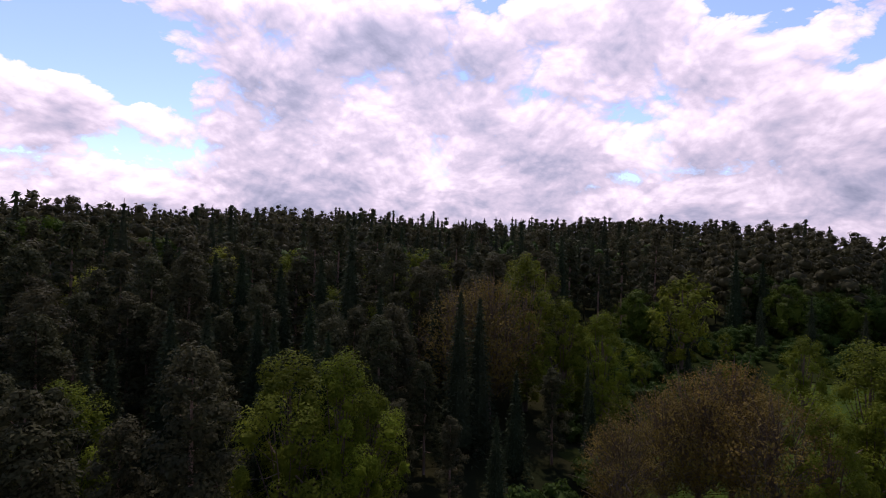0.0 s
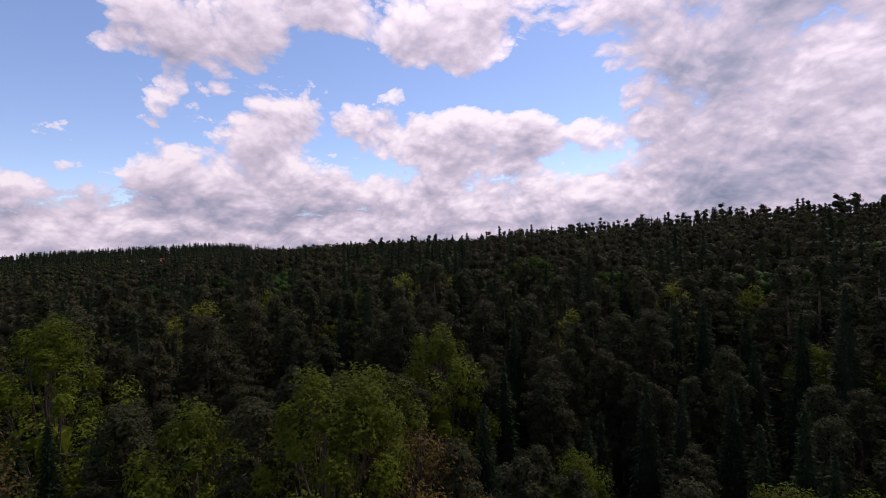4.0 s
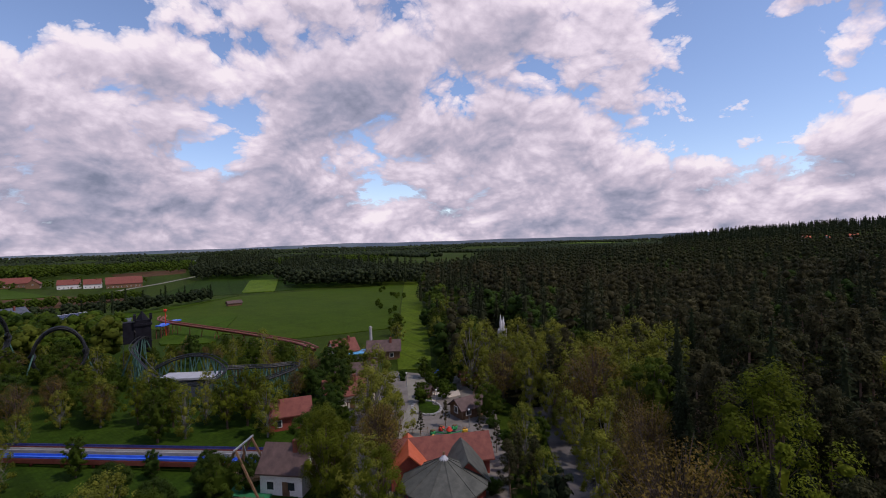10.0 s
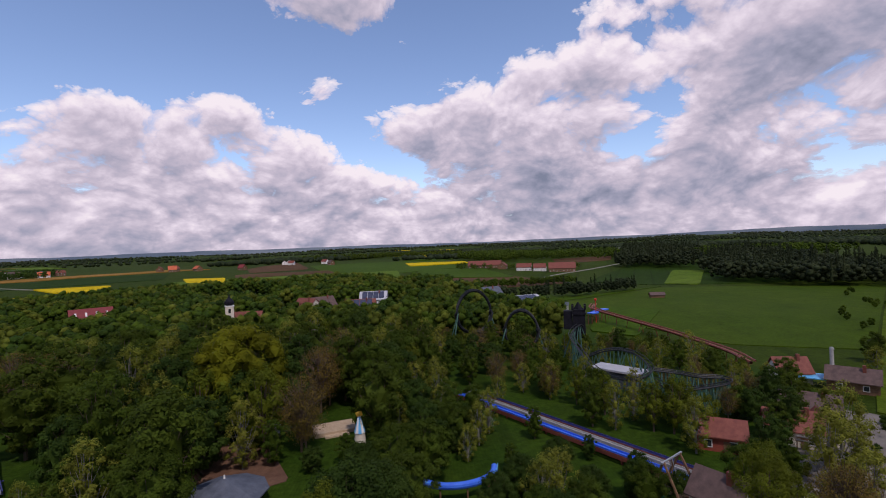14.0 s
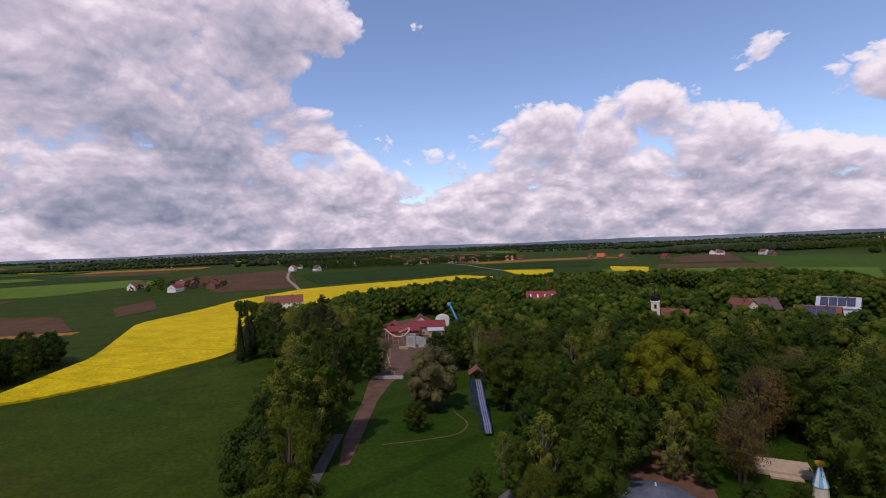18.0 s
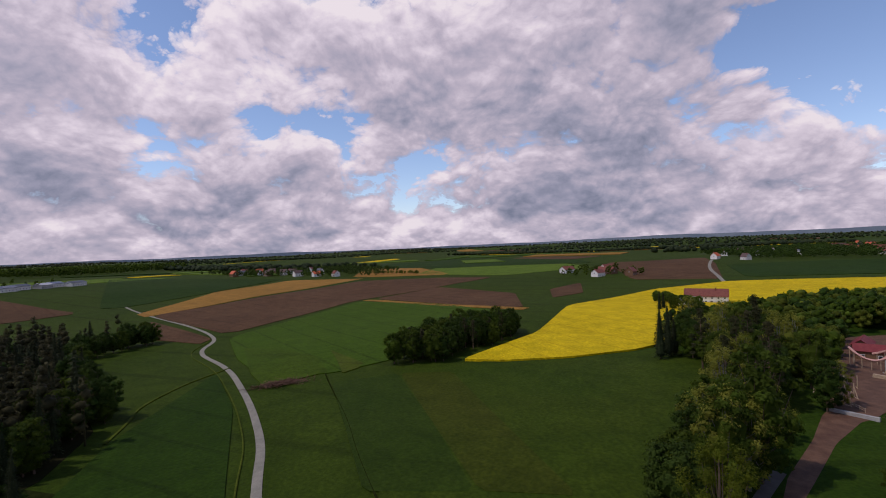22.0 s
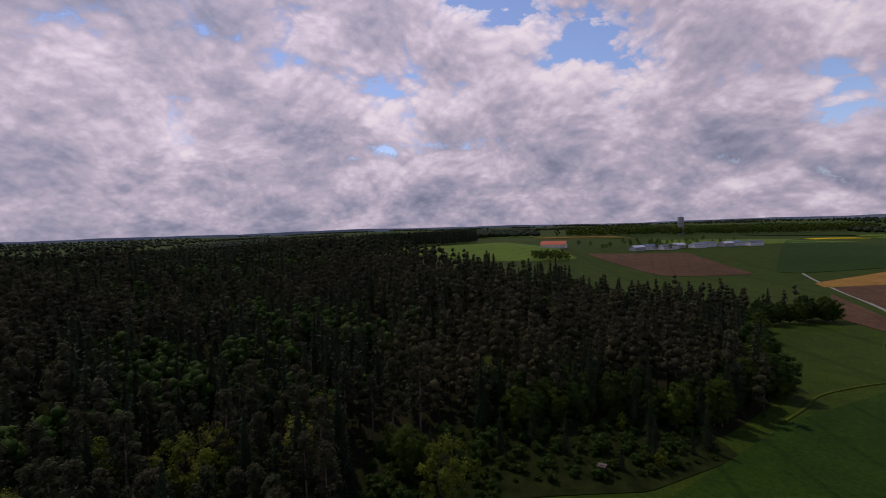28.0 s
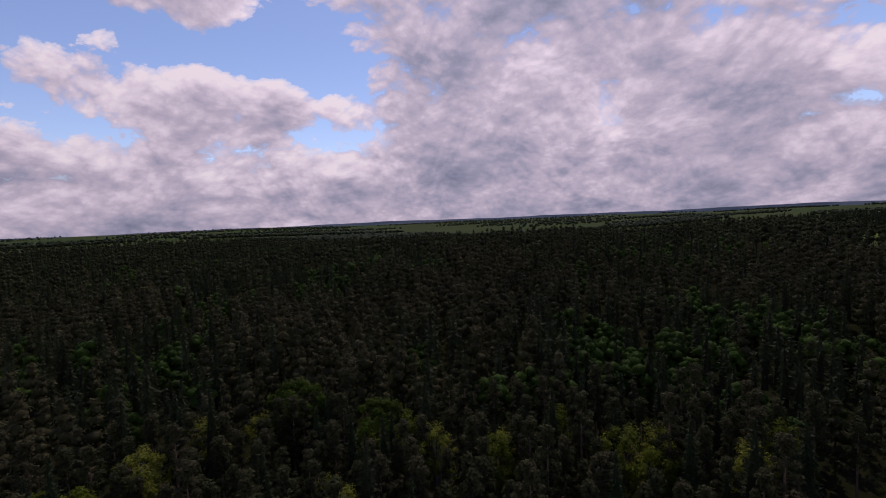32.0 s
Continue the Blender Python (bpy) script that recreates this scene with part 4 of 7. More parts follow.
def woods(name, places, sizes, shapes, mat, label):
    """Many far trees in one mesh."""
    shapes = [(np.array(v), np.array([t for q in f for t in ((q,) if len(q) == 3 else ((q[0], q[1], q[2]), (q[0], q[2], q[3])))])) for v, f in shapes]
    vs, fs, k = [], [], 0
    z = ground_height(places[:, 0], places[:, 1])
    pick = rng.integers(len(shapes), size=len(places))
    turn = rng.uniform(0, 2 * np.pi, len(places))
    for i, (x, y) in enumerate(places):
        v, f = shapes[pick[i]]
        c, s, g = math.cos(turn[i]), math.sin(turn[i]), sizes[i]
        vs.append(np.column_stack([(v[:, 0] * c - v[:, 1] * s) * g + x, (v[:, 0] * s + v[:, 1] * c) * g + y, v[:, 2] * g + z[i]]))
        fs.append(f + k)
        k += len(v)
    v, f = np.concatenate(vs), np.concatenate(fs)
    me = bpy.data.meshes.new(name)
    me.vertices.add(len(v))
    me.vertices.foreach_set("co", v.ravel())
    me.loops.add(f.size)
    me.loops.foreach_set("vertex_index", f.ravel())
    me.polygons.add(len(f))
    me.polygons.foreach_set("loop_start", np.arange(0, f.size, 3))
    me.polygons.foreach_set("loop_total", np.full(len(f), 3))
    me.update()
    me.materials.append(mat)
    return tagged(new(name, me), label, "woods", kind="stuff")


def grove(p, seed):
    """From 0 to 1 over the land, so that kinds of tree stand in groups."""
    x, y = p[:, 0], p[:, 1]
    n = np.sin(x / 31 + seed) + np.sin(y / 27 - x / 60 + 2 * seed) + 0.8 * np.sin((x + y) / 14 + 3 * seed) + 0.6 * np.sin((x - y) / 9)
    return np.argsort(np.argsort(n)) / max(1, len(n))


CONES = [low_tree("cone") for _ in range(4)]
CLUMPS = [low_tree("clump") for _ in range(4)]
ROUND = [low_tree("round") for _ in range(4)]
CONES_FAR = [low_tree("cone_far") for _ in range(3)]
CLUMPS_FAR = [low_tree("clump_far") for _ in range(3)]
ROUND_FAR = [low_tree("round_far") for _ in range(3)]
FAR = [low_tree("far") for _ in range(5)]

# the pine forest ahead of the start and round to the lane
FOREST = [(-110, -66), (-327, -205), (-480, -300), (-900, -330), (-1000, 200), (-760, 760), (0, 1050), (420, 900), (300, 700), (190, 560), (175, 330),
          (180, 265), (260, 200), (311, 140), (272, 158), (230, 140), (168, 100), (150, 88), (117, 82), (95, 100), (66, 108), (30, 112), (18, 80), (6, 44),
          (-18, 20), (-45, 4), (-66, -10), (-88, -26)]
# single trees: kind, heading, distance, height
START = [("pine", 4, 40, 9.5), ("pine", 358, 41, 8.5), ("spruce", 353, 38, 9.0), ("pine", 1, 47, 11.0), ("bush", 356, 36, 3.0), ("bush", 2, 37, 2.4), ("bush", 350, 40, 3.2), ("bush", 346, 42, 2.8), ("bush", 7, 42, 3.0), ("bud", 340, 40, 9.0),
         ("bush", 335, 38, 3.0), ("bush", 340, 36, 2.5), ("bush", 343, 47, 3.4), ("bush", 338, 52, 3.2), ("spruce", 343, 50, 9.0),
         ("fresh", 15, 34, 14.7), ("fresh", 10, 35, 13.4), ("fresh", 7, 36, 11.7), ("bud", 354, 61, 17.9), ("bud", 357, 60, 16.6), ("fresh", 350, 66, 18.8),
         ("fresh", 346, 65, 15.8), ("fresh", 342, 63, 13.6), ("fresh", 334, 89, 17.5), ("broad", 338, 103, 12.6), ("bud", 330, 47, 13.6), ("bud", 333, 45, 12.0), ("bud", 327, 43, 11.5),
         ("bud", 336, 44, 10.3), ("fresh", 320, 50, 14.4), ("fresh", 317, 48, 14.6), ("fresh", 324, 73, 11.9), ("fresh", 323, 43, 11.4), ("spruce", 351, 47, 11.3), ("pine", 347, 51, 10.7),
         ("pine", 39, 38, 13.0), ("pine", 43, 57, 15.0), ("pine", 30, 31, 11.5), ("pine", 22, 38, 11.3), ("spruce", 32, 50, 12.2), ("pine", 5, 65, 15.9), ("fresh", 3, 98, 20.0),
         ("spruce", 24, 78, 16.7), ("broad", 30, 112, 19.4), ("broad", 39, 122, 19.1), ("spruce", 35, 72, 17.9)]
STREET = [("willow", 129, 99, 17.3), ("willow", 130, 86, 15.7), ("willow", 128, 92, 13.1), ("willow", 131, 65, 12.4), ("willow", 127, 80, 13.0), ("bud", 129, 74, 13.2), ("fresh", 129, 58, 11.5),
          ("fresh", 135, 78, 11.5), ("fresh", 134, 72, 10.4), ("broad", 137, 84, 9.0), ("fresh", 142, 108, 10.0), ("fresh", 145, 106, 10.0), ("willow", 141, 98, 10.1), ("broad", 122.2, 118, 6.2),
          ("broad", 120.4, 121, 6.4), ("broad", 118.6, 125, 7.4), ("pine", 124, 90, 5.2), ("pine", 121, 94, 5.6), ("pine", 117, 87, 6.2), ("pine", 113, 72, 8.8)]
STREET_EDGE = [("pine", 111, 70, 8.9), ("pine", 114, 67, 8.7), ("cypress", 109, 63, 7.1), ("cypress", 108, 62, 7.8), ("cypress", 110, 61, 7.4), ("willow", 117, 121, 12.3), ("willow", 116, 123, 15.2),
               ("willow", 114, 113, 15.0), ("willow", 112, 127, 17.7), ("willow", 110, 119, 15.7), ("willow", 116, 105, 9.7), ("willow", 111, 103, 12.5), ("bud", 114, 107, 11.5), ("willow", 108, 123, 16.9),
               ("willow", 107, 113, 15.0), ("broad", 120, 152, 8.2), ("broad", 121, 162, 6.5), ("broad", 126, 192, 9.9), ("willow", 126, 172, 9.8)]
PARK_TREES = [("broad", 151, 116, 10.5), ("fresh", 143, 106, 10.9), ("broad", 146, 75, 7.8), ("fresh", 136.4, 76, 11.6), ("fresh", 133.6, 70, 12.4), ("broad", 153, 68, 8.3), ("broad", 160, 76, 7.4),
              ("willow", 166, 88, 6.7), ("broad", 158, 64, 9.0), ("fresh", 189, 102, 18.6), ("broad", 198, 104, 17.7), 
              ("broad", 199, 86, 19.9), ("broad", 175, 114, 14.6), ("willow", 169, 114, 13.1), ("bud", 162, 130, 9.8), ("broad", 174, 78, 12.3), ("broad", 176, 62, 10.3), 
              ("gold", 191, 120, 24.0)]
BELT_TREES = [("blossom", 217.3, 132, 18.0), ("broad", 219.5, 117, 8.2), ("broad", 213, 66, 7.0), ("broad", 209, 130, 17.9), ("broad", 205, 132, 20.0), ("willow", 201, 140, 19.8), ("broad", 205, 92, 13.4),
              ("broad", 200, 94, 13.5), ("fresh", 195, 110, 18.2), ("fresh", 189, 106, 16.5), ("fresh", 206, 68, 13.6), ("bud", 185, 100, 14.7), ("broad", 176, 101, 17.0), 
              ("broad", 171, 81, 12.6), ("broad", 235, 74, 15.1), ("willow", 231, 108, 19.6), ("broad", 230, 112, 23.7), ("willow", 233, 102, 22.7), ("spruce", 237.6, 217, 22.0), ("spruce", 237.0, 221, 19.0),
              ("spruce", 238.4, 211, 20.0), ("spruce", 238.4, 237, 20.0), ("spruce", 237.2, 246, 20.0), ("spruce", 236.0, 258, 20.0), ("spruce", 235.2, 262, 18.0), ("spruce", 237.8, 363, 16.0), ("spruce", 238.2, 356, 14.0), ("broad", 236.8, 360, 12.0), ("broad", 233, 102, 18.9), ("fresh", 234, 74, 20.3)]
FOREST_TREES = [("fresh", 63, 32, 20.5), ("fresh", 88, 56, 22.5), ("fresh", 76, 38, 19.0), ("fresh", 58, 36, 18.0), ("bud", 53, 34, 17.0), ("fresh", 50, 52, 21.0), ("fresh", 93, 40, 14.5),
                ("bud", 97, 43, 19.2), ("pine", 70, 34, 18.5), ("pine", 82, 40, 19.0), ("pine", 66, 46, 20.0), ("pine", 54, 44, 19.0), ("pine", 48, 33, 15.0), ("willow", 106, 96, 17.0),
                ("willow", 103, 106, 18.0), ("willow", 100, 100, 17.0), ("bud", 104, 90, 16.0), ("spruce", 90, 46, 17.0)]
LAWN_TREES = [("chestnut", 160, 74, 7.9), ("chestnut", 152, 74, 6.8), ("chestnut", 147, 77, 7.1), ("chestnut", 156, 64, 8.4), ("fresh", 135, 69, 14.6), ("chestnut", 163, 68, 8.1), ("chestnut", 177, 62, 13.3), ("chestnut", 171, 86, 11.1), ("broad", 165, 107, 9.4), ("broad", 168, 102, 10.0), ("willow", 156, 122, 11.0), ("broad", 174, 68, 12.7), ("broad", 168, 142, 7.2), ("chestnut", 162, 152, 7.3), ("chestnut", 172, 107, 11.5), ("willow", 152, 132, 8.3)]
SIZES = {"pine": 21, "spruce": 22, "broad": 14.5, "fresh": 14, "willow": 18, "bud": 15, "bush": 3.2, "cypress": 5.0, "gold": 20, "blossom": 14, "chestnut": 14}
held = []
SCREEN = [("pine", 113.8, 75, 5.5), ("pine", 111.5, 69, 6.0), ("pine", 115.2, 82, 5.0), ("pine", 112.4, 80, 5.4), ("willow", 107, 86, 10.5), ("willow", 108.8, 93, 11.5), ("willow", 105.6, 80, 10.0), ("bud", 106.2, 90, 10.0), ("broad", 110.2, 84, 6.0),
          ("willow", 104.6, 74, 9.0), ("chestnut", 113.2, 62, 3.6), ("chestnut", 112.2, 57, 3.2), ("broad", 110.6, 57, 3.4), ("willow", 209.5, 92, 9.5), ("broad", 208, 84, 9.0), ("broad", 212.5, 82, 6.0), ("chestnut", 206, 76, 9.0), ("broad", 211, 74, 7.0),
          ("willow", 101.5, 86, 13.0), ("willow", 103, 74, 12.0), ("willow", 104, 64, 12.0), ("bud", 100, 80, 12.0), ("willow", 112, 78, 9.5), ("willow", 110, 68, 8.0), ("broad", 142, 158, 8.0), ("willow", 144, 165, 9.0),
          ("broad", 146, 150, 7.5), ("chestnut", 148, 168, 9.0), ("willow", 150, 160, 8.0), ("broad", 139, 150, 8.0), ("broad", 152, 170, 9.0), ("willow", 141, 172, 9.0),
          ("fresh", 150, 113, 9.0), ("willow", 147, 111, 8.5), ("fresh", 153, 119, 9.0), ("bud", 156, 122, 9.0), ("willow", 159, 127, 9.0), ("broad", 145, 113, 8.0), ("chestnut", 152, 90, 4.3), ("chestnut", 147, 84, 5.0),
          ("chestnut", 143, 78, 5.6), ("broad", 158, 98, 6.0), ("fresh", 140, 104, 10.0), ("willow", 162, 118, 8.0), ("broad", 161, 84, 4.6),
          ("broad", 180.0, 91, 5.5), ("broad", 176.5, 92, 6.0), ("chestnut", 184, 90, 5.5), ("chestnut", 179, 85, 4.5), ("broad", 188, 96, 7.5), ("bud", 184.5, 99, 12.0), ("willow", 174, 104, 9.5)]
for kind, heading, far, tall in START + STREET + STREET_EDGE + PARK_TREES + LAWN_TREES + SCREEN + BELT_TREES + FOREST_TREES:
    x, y = -math.sin(radians(heading)) * far, math.cos(radians(heading)) * far
    plant(kind + "_fine" if far < 80 and kind + "_fine" in TEMPLATES else kind, x, y, tall / SIZES[kind])
    held.append((x, y))
held = np.array(held)
TOP_GAP = [(-890, 130), (-890, 215), (-1030, 230), (-1050, 90)]
CASTLE_GAP = [(-112, -42), (-100, -50), (-150, -76), (-168, -76), (-168, -62)]
for x, y in scatter(FOREST, 5.4, rmax=122, clear=[CASTLE_GAP]):
    r = math.hypot(x, y)
    if r < 27 or np.min(np.hypot(held[:, 0] - x, held[:, 1] - y)) < 3.2:
        continue
    u = rng.uniform()
    kind = "pine" if u < 0.64 else "spruce" if u < 0.90 else "fresh" if u < 0.95 else "willow"
    size = rng.uniform(0.66, 0.80) if r < 62 else rng.uniform(0.80, 1.06)
    az = math.degrees(math.atan2(-x, y)) % 360
    if 96 < az < 125:
        kind, size = ("willow", rng.uniform(0.7, 1.0)) if u < 0.6 else ("bud", rng.uniform(0.8, 1.1)) if u < 0.75 else ("broad", 1.0) if u < 0.85 else ("pine", 0.8)
    elif kind == "willow" and r < 80:
        kind = "pine"
    plant(kind + "_fine" if r < 75 and kind + "_fine" in TEMPLATES and kind != "willow" else kind, x, y, size * (1.25 if kind == "fresh" else 1.0))
for r0, r1, gap, big in ((122, 330, 6.2, 1.0), (330, 1300, 9.8, 1.0)):
    p = scatter(FOREST, gap, rmax=r1, rmin=r0, clear=[CASTLE_GAP, TOP_GAP], ragged=4.0)
    split = np.clip(grove(p, 1.0) + rng.uniform(-0.28, 0.28, len(p)), 0, 0.999)
    for lo, hi, shapes, mat, name, label in ((0, 0.64, CLUMPS, NEEDLES, "pine_forest", "dense dark pine forest on the ridge"),
                                             (0.64, 0.90, CONES, SPRUCE, "spruce_forest", "dark pointed spruces among the pines"),
                                             (0.90, 1.0, ROUND, CHESTNUT, "broadleaf_forest", "green broadleaf crowns among the conifers")):
        q = p[(split >= lo) & (split < hi)]
        if r0 > 300:
            shapes = {"pine_forest": CLUMPS_FAR, "spruce_forest": CONES_FAR, "broadleaf_forest": ROUND_FAR}[name]
        woods(name, q, rng.uniform(0.62, 1.12, len(q)) * big * (0.82 + 0.3 * grove(q, 4.0)), shapes, mat, label)

# park trees
PARK = [(-20, -50), (60, -60), (95, -66), (118, -125), (135, -130), (210, -130), (225, -165), (255, -230), (262, -370), (150, -480), (0, -520), (-90, -420),
        (-90, -300), (-95, -200), (-120, -135), (-110, -96), (-90, -76), (-60, -62)]
CLEAR = [[(48, -340), (112, -360), (100, -446), (40, -440)], [(-34, -252), (30, -248), (36, -312), (-38, -312)], [(38, -214), (60, -214), (58, -240), (30, -240)]]
LAWNS = CLEAR + [[(150, -212), (128, -168), (112, -128), (100, -130), (122, -190), (140, -214)], [(120, -240), (142, -244), (146, -300), (112, -300)], [(-60, -64), (-84, -88), (-92, -100), (-72, -134), (-58, -124), (-62, -104), (-54, -78)], [(-72, -134), (-92, -160), (-74, -168), (-58, -124)],
         [(-14, -104), (-30, -102), (-54, -78), (-44, -58), (-18, -68), (-6, -80)], [(116, -122), (92, -140), (54, -108), (36, -72), (46, -46), (86, -58)],
         [(200, -216), (187, -252), (142, -214), (106, -134), (122, -124)], [(-124, -100), (-70, -100), (-62, -122), (-76, -158), (-86, -190), (-100, -200), (-124, -228)],
         [(-60, -66), (-34, -118), (-44, -130), (-64, -76)], [(24, -60), (-10, -56), (-10, -116), (12, -116), (14, -94), (28, -92)], [(-8, -58), (-50, -50), (-66, -80), (-40, -130), (-30, -122), (-8, -86)]]
for x, y in scatter(PARK, 7.4, rmax=188, clear=LAWNS):
    u, r, az = rng.uniform(), math.hypot(x, y), math.degrees(math.atan2(-x, y)) % 360
    if np.min(np.hypot(held[:, 0] - x, held[:, 1] - y)) < 4.5:
        continue
    size = rng.uniform(0.85, 1.2) if az > 173 else rng.uniform(0.62, 0.90) if r < 90 else rng.uniform(0.5, 0.72) if az < 170 else rng.uniform(0.8, 1.1)
    kind = "broad" if u < 0.36 else "chestnut" if u < 0.64 else "willow" if u < 0.84 else "fresh" if u < 0.95 else "bud"
    plant(kind + "_fine" if r < 80 and kind + "_fine" in TEMPLATES else kind, x, y, size * (0.85 if kind == "willow" else 1.0))
STREET_ZONE = [(-58, -56), (-88, -78), (-108, -84), (-116, -70), (-96, -50), (-66, -30)]
for x, y in scatter([(-48, -96), (-66, -126), (-60, -140), (-74, -168), (-112, -160), (-112, -108), (-92, -90), (-70, -84), (-58, -80)], 5.6, clear=[STREET_ZONE]):
    u, r = rng.uniform(), math.hypot(x, y)
    if np.min(np.hypot(held[:, 0] - x, held[:, 1] - y)) < 4.0 or math.hypot(x + 71, y + 113) < 9 or math.hypot(x + 76, y + 96) < 8:
        continue
    plant("broad" if u < 0.3 else "willow" if u < 0.65 else "fresh" if u < 0.85 else "bud", x, y, rng.uniform(0.50, 0.68) if r < 108 else rng.uniform(0.40, 0.55) if r < 134 else rng.uniform(0.28, 0.42))
for x, y in scatter([(-10, -58), (-40, -58), (-52, -66), (-50, -84), (-34, -116), (-8, -112)], 6.4):
    if np.min(np.hypot(held[:, 0] - x, held[:, 1] - y)) > 4.5 and abs((x + 29) * 0.924 + (y + 120) * 0.383) > 5 and math.hypot(x + 17, y + 74) > 9 and math.hypot(x + 48, y + 62) > 9 and rng.uniform() < 0.85:
        plant("chestnut_fine" if rng.uniform() < 0.6 else "willow", x, y, rng.uniform(0.38, 0.64))
for x, y in scatter([(-20, -62), (-2, -60), (0, -82), (-8, -92), (-24, -96), (-28, -82)], 6.0):
    if math.hypot(x + 17, y + 75) > 8 and np.min(np.hypot(held[:, 0] - x, held[:, 1] - y)) > 3.5:
        plant("chestnut_fine" if rng.uniform() < 0.6 else "broad_fine", x, y, rng.uniform(0.5, 0.75))
p = scatter(PARK, 7.0, rmin=188, clear=LAWNS)
split = rng.uniform(size=len(p))
for lo, hi, mat, label in ((0, 0.5, LEAVES, "green broadleaf woods behind the park"), (0.5, 0.72, CHESTNUT, "darker crowns in the woods behind the park"),
                           (0.72, 1.0, BIRCH, "pale birch crowns behind the park")):
    q = p[(split >= lo) & (split < hi)]
    woods("park_woods", q, rng.uniform(0.78, 1.2, len(q)), ROUND, mat, label)
# rough undergrowth and the broadleaf fringe in front of the pines
for x, y in scatter([(60, 100), (68, 114), (98, 106), (118, 88), (150, 94), (148, 84), (117, 78), (94, 96)], 4.6):
    u = rng.uniform()
    plant("chestnut" if u < 0.4 else "broad" if u < 0.6 else "spruce", x, y, rng.uniform(0.6, 0.95))
for x, y in scatter([(14, 52), (24, 84), (34, 110), (66, 106), (95, 96), (117, 80), (108, 70), (80, 72), (56, 84), (36, 62)], 3.4):
    if rng.uniform() < 0.10:
        plant("fresh" if rng.uniform() < 0.4 else "spruce", x, y, rng.uniform(0.25, 0.55))
    else:
        plant("bush", x, y, rng.uniform(0.35, 1.0) * (1.6 if rng.uniform() < 0.12 else 1.0))
for x, y in scatter([(146, 86), (170, 98), (228, 138), (270, 156), (309, 138), (300, 128), (262, 146), (226, 126), (172, 88), (150, 80)], 6.5):
    plant("broad" if rng.uniform() < 0.5 else "chestnut", x, y, rng.uniform(0.55, 1.05))
# the tree belt between meadow and building site, the copse and the hedges
BELT = [(70, -44), (86, -60), (116, -104), (128, -118), (158, -150), (205, -178), (212, -140), (190, -128), (140, -106), (104, -74), (80, -50)]
for x, y in scatter(BELT, 6.2):
    u = rng.uniform()
    plant("chestnut" if u < 0.4 else "broad" if u < 0.68 else "willow" if u < 0.93 else "pine", x, y, rng.uniform(0.75, 1.2))
COPSE = [(207, -2), (204, -26), (246, -70), (272, -76), (258, -40)]
for x, y in scatter(COPSE, 5.0):
    u = rng.uniform()
    plant("spruce" if u < 0.14 else "pine" if u < 0.3 else "chestnut" if u < 0.75 else "broad", x, y, rng.uniform(0.55, 0.68) if u < 0.3 else rng.uniform(0.72, 1.0))
# bushes and young trees along the edge of the forest by the lane
for x, y in scatter([(-121, -66), (-115, -69), (-191, -119), (-197, -109)], 5.0):
    plant("willow" if rng.uniform() < 0.4 else "broad", x, y, rng.uniform(0.4, 0.8))
# hedges and shrubs in the park streets
for x, y in [(-86, -64), (-92, -68), (-100, -66), (-101, -58), (-94, -52), (-84, -40), (-80, -36), (-76, -34), (-72, -30), (-96, -44), (-92, -42), (-68, -54), (-71, -57), (-66, -60), (-60, -56), (-103, -74),
             (-106, -76), (-99, -80), (-88, -74), (-85, -72), (-81, -68), (-62, -30), (-66, -28), (-52, -44), (-49, -48), (-108, -58), (-110, -66)]:
    plant("bush", x, y, rng.uniform(0.45, 0.85))
for x, y in [(-90, -60), (-95, -57), (-104, -62), (-87, -42), (-82, -34), (-70, -26), (-75, -60), (-69, -64), (-107, -70), (-63, -62)]:
    plant("broad", x, y, rng.uniform(0.32, 0.5))
